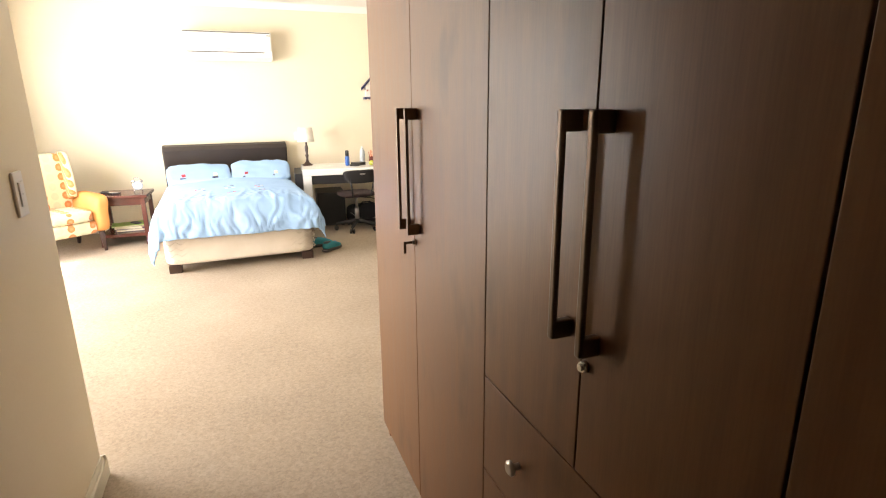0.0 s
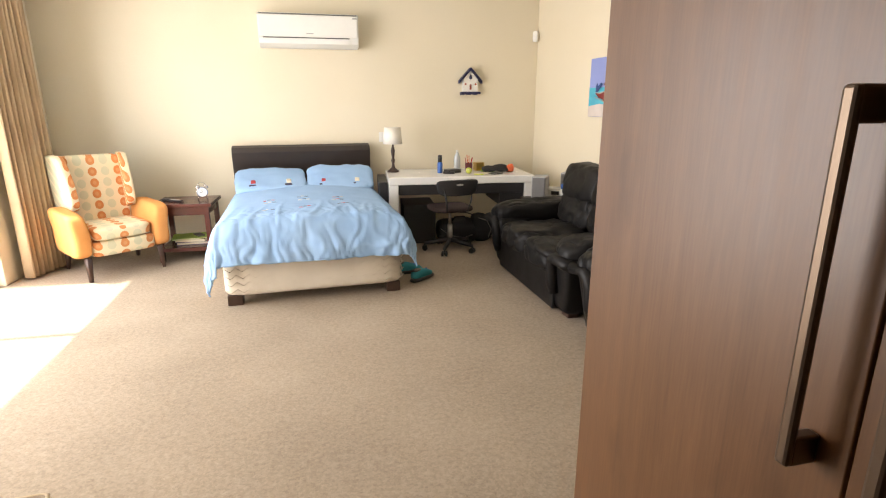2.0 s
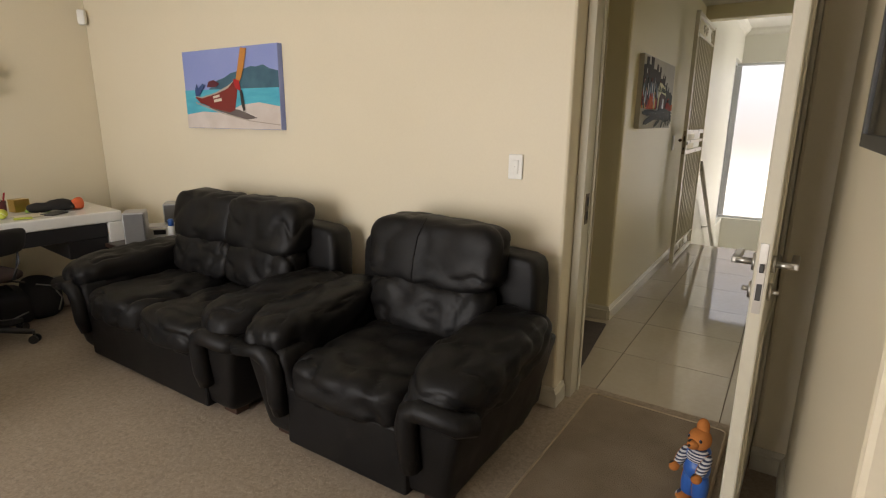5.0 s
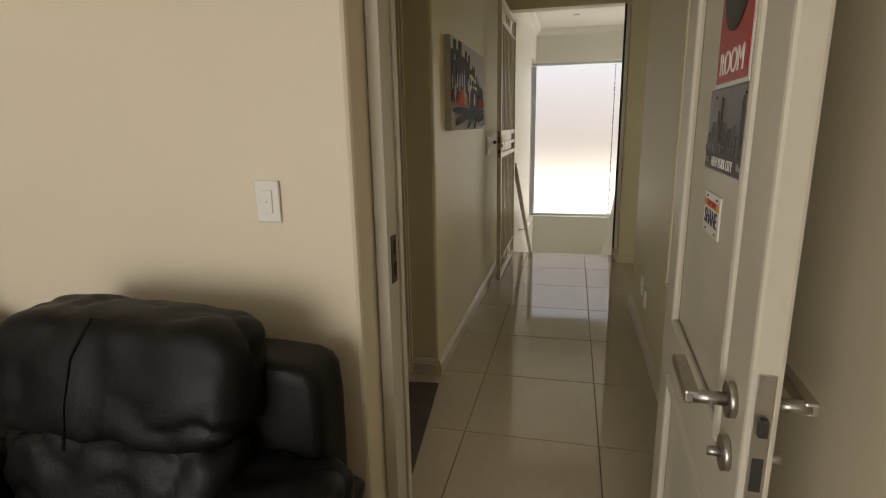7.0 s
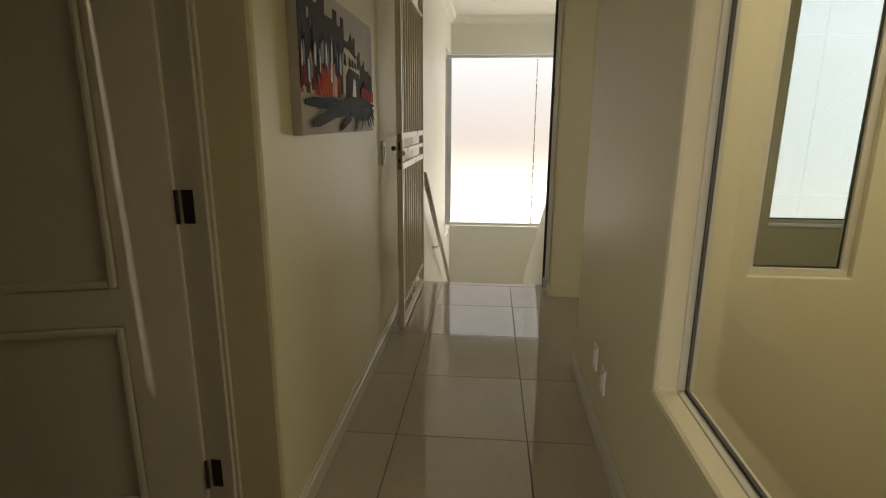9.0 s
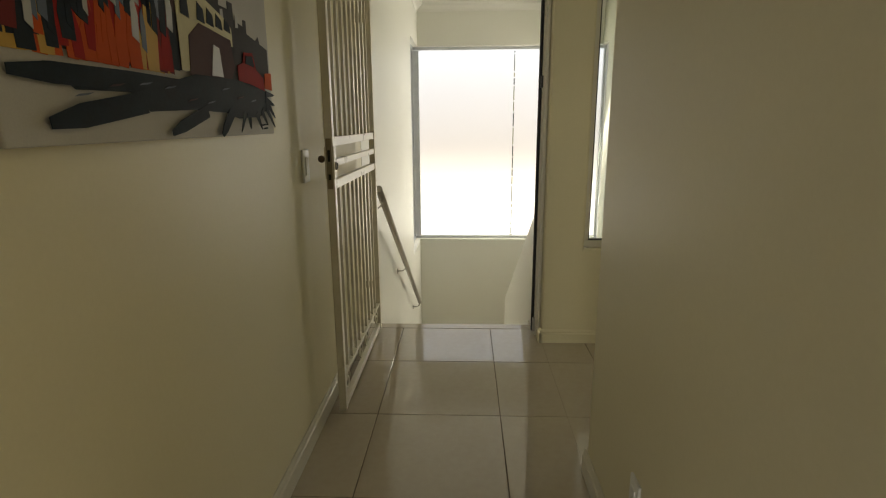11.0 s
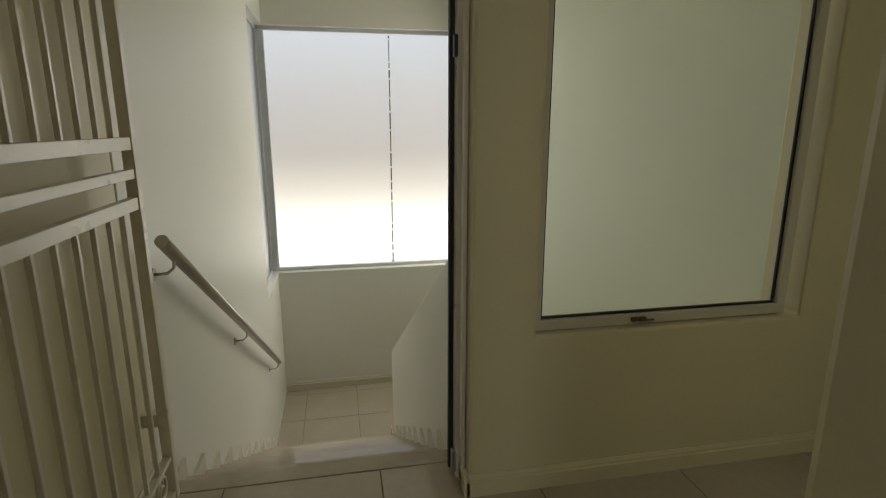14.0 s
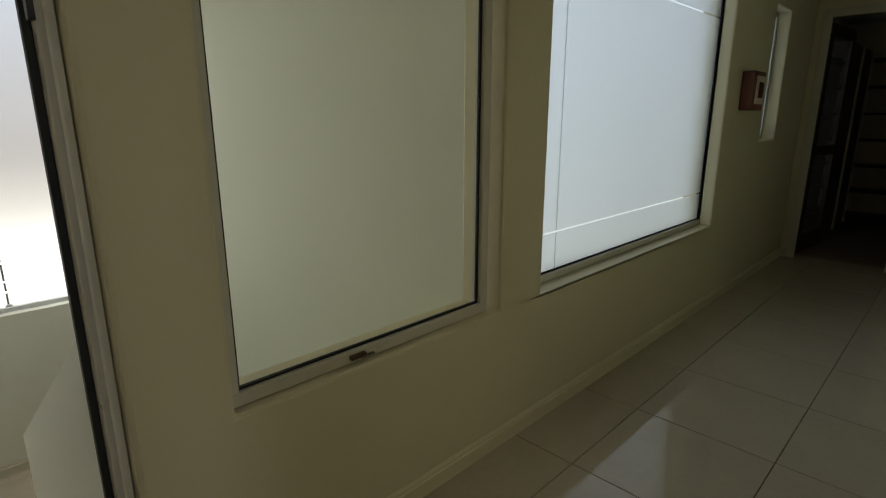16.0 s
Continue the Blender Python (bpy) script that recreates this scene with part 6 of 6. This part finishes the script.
for k in range(20):
    u, v = 0.03 + 0.9 * ra.random() ** 1.4, 0.52 + 0.25 * ra.random()
    if v < 0.84 - 0.34 * u:
        paint(art, "window_stroke", (SLATE, BRICK, PLUM, LGREY)[k % 4], [(u, v), (u + 0.018, v + 0.005), (u + 0.016, v + 0.07), (u + 0.002, v + 0.065)], AW, AH, 0.0378)
CRIMSON = plain("crimson paint", (0.30, 0.016, 0.012), 0.8)
for k in range(64):
    u = 0.004 + 0.43 * ((k * 29) % 64) / 64
    h = 0.40 + 0.20 * ra.random()
    w = 0.014 + 0.022 * ra.random()
    sway = 0.012 * (ra.random() - 0.5)
    mt = (FLAME, CRIMSON, INK, FLAME, BRICK, CRIMSON, OCHRE, FLAME, INK)[k % 9]
    lo_ = 0.275 + (0.06 * ra.random() if k % 3 else 0)
    paint(art, "brush_stroke", mt, [(u, lo_), (u + w, lo_ - 0.006 + 0.01 * ra.random()), (u + w * 1.1 + sway, lo_ + (h - lo_) * 0.45), (u + w * 0.8 + sway, h - 0.05), (u + w * 0.5 + sway, h), (u + w * 0.15, h - 0.06), (u - w * 0.1, lo_ + (h - lo_) * 0.4)], AW, AH, 0.0379 + 0.0002 * (k % 8))
    if k % 2:
        paint(art, "brush_stroke", (INK, SLATE, BUSC, INK, OCHRE, LGREY)[k % 6 if k % 5 else 3], [(u, h - 0.05), (u + w * 0.6, h - 0.07), (u + w * 0.75, h + 0.03), (u + w * 0.5, h + 0.10), (u + w * 0.15, h + 0.07)], AW, AH, 0.0396 + 0.0002 * (k % 3))
paint(art, "bus", BUSC, [(0.47, 0.30), (0.47, 0.60), (0.50, 0.68), (0.57, 0.67), (0.70, 0.60), (0.735, 0.56), (0.735, 0.47), (0.6, 0.5), (0.55, 0.3)], AW, AH, 0.0396)
paint(art, "bus_front", PLUM, [(0.50, 0.27), (0.51, 0.46), (0.56, 0.53), (0.72, 0.50), (0.735, 0.36), (0.70, 0.27)], AW, AH, 0.0410)
for a in (0.485, 0.555, 0.60, 0.645, 0.69):
    paint(art, "bus_window", INK, [(a, 0.545), (a + 0.035, 0.535), (a + 0.032, 0.615 - (a - 0.48) * 0.2), (a + 0.006, 0.64 - (a - 0.48) * 0.2)], AW, AH, 0.0412)
paint(art, "highlight", LGREY, [(0.60, 0.30), (0.66, 0.30), (0.65, 0.44), (0.62, 0.45)], AW, AH, 0.0424)
paint(art, "red_car", CRIMSON, [(0.755, 0.27), (0.755, 0.38), (0.79, 0.40), (0.80, 0.46), (0.86, 0.47), (0.88, 0.38), (0.93, 0.34), (0.935, 0.26)], AW, AH, 0.0400)
paint(art, "red_car_window", INK, [(0.805, 0.40), (0.81, 0.445), (0.855, 0.45), (0.865, 0.39)], AW, AH, 0.0413)
paint(art, "orange_patch", FLAME, [(0.935, 0.28), (0.995, 0.27), (0.995, 0.38), (0.945, 0.37)], AW, AH, 0.0400)
for mt in (INK, BRICK, FLAME, PLUM, CRIMSON, OCHRE, BUSC):
    mt.node_tree.nodes["Principled BSDF"].inputs["Specular IOR Level"].default_value = 0.12
body = [(0.139, 0.176), (0.277, 0.183), (0.33, 0.114), (0.50, 0.129), (0.66, 0.121), (0.73, 0.092), (0.88, 0.107), (0.95, 0.167), (0.94, 0.258), (0.837, 0.286), (0.73, 0.30), (0.52, 0.291), (0.446, 0.257), (0.277, 0.261), (0.08, 0.253)]
paint(art, "shadow_shape", INK, body, AW, AH, 0.0426)
# fingers of the shadow: root, tip and width at the root
for k, (ua, va, ub, vb, wd) in enumerate(((0.29, 0.225, 0.015, 0.222, 0.07), (0.32, 0.15, 0.075, 0.075, 0.085), (0.56, 0.125, 0.396, 0.031, 0.06), (0.69, 0.125, 0.621, 0.01, 0.06), (0.77, 0.12, 0.735, 0.018, 0.04), (0.795, 0.125, 0.80, 0.035, 0.06),
                                          (0.85, 0.125, 0.884, 0.031, 0.05), (0.89, 0.14, 0.93, 0.055, 0.045), (0.93, 0.16, 0.99, 0.04, 0.045), (0.94, 0.19, 0.996, 0.099, 0.045), (0.93, 0.21, 0.996, 0.178, 0.045), (0.93, 0.245, 0.996, 0.241, 0.04))):
    dx, dy = (ub - ua) * AW, (vb - va) * AH
    ln_ = math.hypot(dx, dy)
    px_, py_ = -dy / ln_ * wd / 2 * AH / AW, dx / ln_ * wd / 2
    um, vm = ua + (ub - ua) * 0.72, va + (vb - va) * 0.72
    blunt = 0.8 if k < 4 else 0.35
    paint(art, "shadow_finger", INK, [(ua + px_, va + py_), (um + px_ * (blunt + 0.2), vm + py_ * (blunt + 0.2)), (ub + px_ * blunt * 0.7, vb + py_ * blunt * 0.7), (ub - px_ * blunt * 0.4, vb - py_ * blunt * 0.4), (um - px_ * (blunt + 0.1), vm - py_ * (blunt + 0.1)), (ua - px_, va - py_)], AW, AH, 0.0439 + 0.0002 * (k % 2))
for k in range(9):
    u, v = 0.13 + 0.085 * k, 0.15 + 0.09 * ra.random()
    paint(art, "paint_streak", (SLATE, PLUM, SLATE)[k % 3], [(u, v), (u + 0.03, v + 0.008), (u + 0.045, v + 0.018), (u + 0.012, v + 0.010)], AW, AH, 0.0454)
paint(art, "signature", INK, [(0.90, 0.05), (0.95, 0.055), (0.95, 0.065), (0.90, 0.06)], AW, AH, 0.0367)
paint(art, "signature", INK, [(0.91, 0.028), (0.945, 0.032), (0.945, 0.042), (0.91, 0.038)], AW, AH, 0.0367)

# ---- security gate, folded back against the wall ----
gate = thing("security_gate", "open ivory steel security gate folded against the wall", "gate", pose(5.82, 3.172, 0.025))
GW, GH = 1.12, 2.38
for x in (0.0, GW - 0.036):
    boxes("stile", GATEPAINT, gate, [((x, 0, 0), (x + 0.036, 0.036, GH))], 0.003)
for z0, z1 in ((0.0, 0.036), (0.165, 0.180), (1.085, 1.125), (1.185, 1.215), (1.275, 1.315), (GH - 0.20, GH - 0.18), (GH - 0.036, GH)):
    boxes("rail", GATEPAINT, gate, [((0.036, 0.004, z0), (GW - 0.036, 0.032, z1))], 0.002)
nb = 9
for i in range(nb):
    x = 0.036 + (i + 1) * (GW - 0.072) / (nb + 1)
    boxes("bar", GATEPAINT, gate, [((x - 0.007, 0.011, 0.180), (x + 0.007, 0.025, 1.085))], 0.002)
    boxes("bar", GATEPAINT, gate, [((x - 0.007, 0.011, 1.315), (x + 0.007, 0.025, GH - 0.20))], 0.002)


def scroll(cx, cz, s):
    bm2 = bmesh.new()
    pts = []
    for k in range(26):
        a = k * 0.36
        r = 0.055 * (1 - k / 32)
        pts.append((cx + s * r * math.cos(a), 0.018, cz + r * math.sin(a)))
    tube(bm2, pts, 0.006, 6)
    part("scroll", bm2, GATEPAINT, gate)


for z in (0.10, GH - 0.108):
    for x, s in ((0.12, 1), (GW * 0.42, -1), (GW * 0.58, 1), (GW - 0.12, -1)):
        scroll(x, z, s)
boxes("lock_box", GATEPAINT, gate, [((-0.003, -0.003, 1.135), (0.048, 0.039, 1.275))], 0.003)
bm = bmesh.new()
lathe(bm, [(0.014, 0), (0.015, 0.005), (0.010, 0.007)], (0, 0, 0), 18)
bm.transform(pose(0.026, -0.003, 1.19, 90, 0, 0) @ Matrix.Diagonal((0.75, 1.25, 1, 1)))
cylinder_ = part("lock_cylinder", bm, STEEL, gate)
boxes("keyway", DGREY, cylinder_, [((0.019, -0.0125, 1.178), (0.033, -0.0095, 1.203))], 0.001)
boxes("lock_plate", surface("worn bronze plate", (0.26, 0.21, 0.14), (0.36, 0.30, 0.21), 0.45, 40, 200, 0.1), gate, [((-0.006, 0.006, 1.09), (-0.0032, 0.030, 1.31))], 0.001)
boxes("bolt_slot", BLACK, gate, [((-0.0072, 0.012, 1.13), (-0.0058, 0.024, 1.155)), ((-0.0072, 0.012, 1.21), (-0.0058, 0.024, 1.26))], 0.0003)
bm = bmesh.new()
bmesh.ops.create_uvsphere(bm, u_segments=14, v_segments=10, radius=0.016, matrix=Matrix.Translation((0.02, 0.058, 1.22)))
cyl(bm, (0.02, 0.03, 1.22), (0.02, 0.058, 1.22), 0.008, n=10)
part("door_knob", bm, BRONZE, gate, "dull bronze knob")
for z in (0.3, 2.0):
    bm = bmesh.new()
    cyl(bm, (GW + 0.008, 0.018, z - 0.04), (GW + 0.008, 0.018, z + 0.04), 0.010, n=12)
    bx(bm, (GW + 0.008, 0.012, z - 0.025), (GW + 0.05, 0.106, z + 0.025), 0.002)
    part("hinge", bm, GATEPAINT, gate)
# gate post and rebate on the other side of the opening
gp = thing("gate_post", "white steel gate post with black seal", "gate post", pose(0, 0, 0), "", "structure")
boxes("post", GATEPAINT, gp, [((6.86, 2.103, 0), (6.925, 2.128, 2.48))], 0.003)
boxes("seal", BLACK, gp, [((6.905, 2.128, 0.015), (6.93, 2.146, 2.48))], 0.002)
boxes("stop", GATEPAINT, gp, [((6.80, 2.103, 0), (6.835, 2.118, 2.48))], 0.003)
boxes("keeper", DGREY, gp, [((6.855, 2.127, 1.60), (6.885, 2.140, 1.67))], 0.002)
boxes("floor_bolt", STEEL, gp, [((6.855, 2.127, 0.03), (6.885, 2.142, 0.12))], 0.002)

# ---- stair handrail ----
rail = thing("handrail", "round brushed steel handrail on the stair wall", "handrail", pose(0, 0, 0))
P0, P1 = Vector((7.14, 3.195, 0.955)), Vector((10.20, 3.195, -0.93))
bm = bmesh.new()
cyl(bm, P0, P1, 0.025, n=20)
part("tube", bm, STEEL, rail)
for f in (0.04, 0.495, 0.975):
    p = P0.lerp(P1, f)
    bm = bmesh.new()
    tube(bm, [p + Vector((0, 0, -0.022)), p + Vector((0, 0.004, -0.06)), p + Vector((0, 0.03, -0.082)), p + Vector((0, 0.083, -0.085))], 0.0065, 8)
    cyl(bm, p + Vector((0, 0.078, -0.085)), p + Vector((0, 0.085, -0.085)), 0.026, n=16)
    part("bracket", bm, STEEL, rail)

# ---- landing fittings ----
latch = thing("window_latch", "small bronze window latch", "latch", pose(WINX + 0.028, 1.43, 0.652))
boxes("base", BRONZE, latch, [((-0.010, -0.03, -0.006), (0.006, 0.03, 0.008))], 0.002)
boxes("lever", BRONZE, latch, [((-0.022, -0.055, -0.002), (-0.011, 0.0, 0.004))], 0.002)
cb = thing("alarm_box", "red and cream wall alarm box", "alarm", pose(WINX, -2.10, 1.585, 0, 0, -90) @ Matrix.Diagonal((1, 1, 0.85, 1)))
boxes("case", plain("dull red plastic", (0.15, 0.05, 0.038), 0.45), cb, [((-0.13, -0.09, -0.16), (0.13, 0, 0.16))], 0.012)
boxes("front_panel", CREAM, cb, [((-0.09, -0.097, -0.11), (0.09, -0.0895, 0.12))], 0.004)
boxes("button", plain("dark red glass", (0.12, 0.02, 0.02), 0.2), cb, [((-0.05, -0.103, -0.06), (0.05, -0.0965, 0.07))], 0.004)


def downlight(x, y, z):
    d = thing("downlight", "recessed chrome ceiling downlight, switched off", "downlight", pose(x, y, z), "ceiling downlights")
    bm2 = bmesh.new()
    lathe(bm2, [(0.030, -0.002), (0.045, -0.006), (0.045, 0.0), (0.030, 0.0)], (0, 0, 0), 20)
    part("ring", bm2, CHROME, d)
    bm2 = bmesh.new()
    lathe(bm2, [(0.029, -0.001), (0.020, -0.004), (0.010, -0.005)], (0, 0, 0), 16)
    part("bulb", bm2, LGREY, d)


for x, y, z in ((4.0, 2.69, CC), (6.2, 2.69, CC), (8.2, 2.6, 3.0), (8.2, 1.6, 3.0), (10.2, 2.6, 3.0), (10.2, 1.6, 3.0), (6.1, 0.5, CC), (6.1, -2.0, CC)):
    downlight(x, y, z)

# ---- dark room past the landing ----
wall("wall_end_room_south", "y", -7.3, -7.15, 5.2, 7.2, 0, CC)
wall("wall_end_room_east", "x", 7.05, 7.2, -7.15, END - 0.14, 0, CC)
wall("wall_end_room_west", "x", 5.2, 5.35, -7.15, END - 0.14, 0, CC)
# bare slab in the grout brown, no tiles laid
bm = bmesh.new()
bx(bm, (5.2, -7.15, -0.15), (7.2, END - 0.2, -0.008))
structure("floor_end_room", bm, GROUT, "plain dark brown floor slab of the unlit room", "floor")
bm = bmesh.new()
bx(bm, (5.2, -7.3, CC), (7.2, END - 0.2, CC + 0.1))
structure("ceiling_end_room", bm, CEIL, "ceiling of the unlit room", "ceiling")
ef = thing("door_frame_end", "cream door frame at the end of the landing", "door frame", pose(0, 0, 0), "", "structure")
boxes("architrave", WHITE, ef, [((6.615, END + 0.002, 0), (6.685, END + 0.016, 2.36)), ((5.83, END + 0.002, 0), (5.89, END + 0.016, 2.36)), ((5.89, END + 0.002, 2.29), (6.615, END + 0.016, 2.36))], 0.003)
de = thing("door_end", "dark glazed door standing open into the room", "door", pose(6.635, END - 0.16, 0.01, 0, 0, -97), "", "structure")
boxes("stile", DARKWOOD, de, [((0, 0, 0), (0.09, 0.04, 2.25)), ((0.63, 0, 0), (0.72, 0.04, 2.25))], 0.003)
boxes("rail", DARKWOOD, de, [((0.09, 0, 0), (0.63, 0.04, 0.2)), ((0.09, 0, 2.14), (0.63, 0.04, 2.25)), ((0.09, 0, 1.0), (0.63, 0.04, 1.1))], 0.003)
pane("pane", (0.09, 0.018, 0.2), (0.63, 0.024, 1.0), GLASS, de)
pane("pane", (0.09, 0.018, 1.1), (0.63, 0.024, 2.14), GLASS, de)
sh = thing("shelf_unit", "tall dark open shelf unit in the unlit room", "shelf", pose(5.45, -7.12, 0))
boxes("side_panel", DARKWOOD, sh, [((0, 0, 0), (0.03, 0.45, 2.2))], 0.002)
boxes("side_panel", DARKWOOD, sh, [((1.37, 0, 0), (1.40, 0.45, 2.2))], 0.002)
for k in range(7):
    boxes("shelf_board", DARKWOOD, sh, [((0.03, 0, 0.06 + k * 0.34), (1.37, 0.44, 0.085 + k * 0.34))], 0.002)
cw = thing("louvre_cupboard", "white framed cupboard in the unlit room", "cupboard", pose(6.98, -6.6, 0))
boxes("body", DARKWOOD, cw, [((-0.35, 0, 0), (0.06, 1.5, 2.2))], 0.003)
for y in (0.0, 0.73, 1.46):
    boxes("stile", WHITE, cw, [((-0.375, y, 0), (-0.352, y + 0.04, 2.2))], 0.002)

# ---- floor tiles ----
floor_ob = bpy.data.objects["floor_corridor"]
tile_meshes = {}


def lay_tiles(parent, x0, x1, y0, y1, gx, gy, z):
    """Square tiles on a 0.6 m grid through (gx, gy), cut at the region's edges."""
    g = 0.603
    for i in range(math.floor((x0 - gx) / g), math.ceil((x1 - gx) / g)):
        for j in range(math.floor((y0 - gy) / g), math.ceil((y1 - gy) / g)):
            a0, a1 = max(x0, gx + i * g + 0.002), min(x1, gx + (i + 1) * g - 0.002)
            b0, b1 = max(y0, gy + j * g + 0.002), min(y1, gy + (j + 1) * g - 0.002)
            if a1 - a0 < 0.01 or b1 - b0 < 0.01:
                continue
            key = (round(a1 - a0, 3), round(b1 - b0, 3))
            if key not in tile_meshes:
                bm2 = bmesh.new()
                bx(bm2, (0, 0, -0.008), (a1 - a0, b1 - b0, 0), 0.0012, 1)
                me = bpy.data.meshes.new("tile")
                bm2.to_mesh(me)
                bm2.free()
                me.materials.append(TILE)
                tile_meshes[key] = me
            ob = new("tile", tile_meshes[key])
            ob.parent = parent
            ob.location = (a0, b0, z)


lay_tiles(floor_ob, 2.88, 6.965, CR, CL, 6.44, 2.42, 0.0)
lay_tiles(floor_ob, 2.88, 3.953, CL, 3.62, 6.44, 2.42, 0.0)
lay_tiles(floor_ob, 5.42, WINX, END - 0.15, CR, 6.44, 2.42, 0.0)
lay_tiles(stairs, LANDX - 0.02, FARX, 0.70, 3.28, 6.44, 2.42, -1.868)
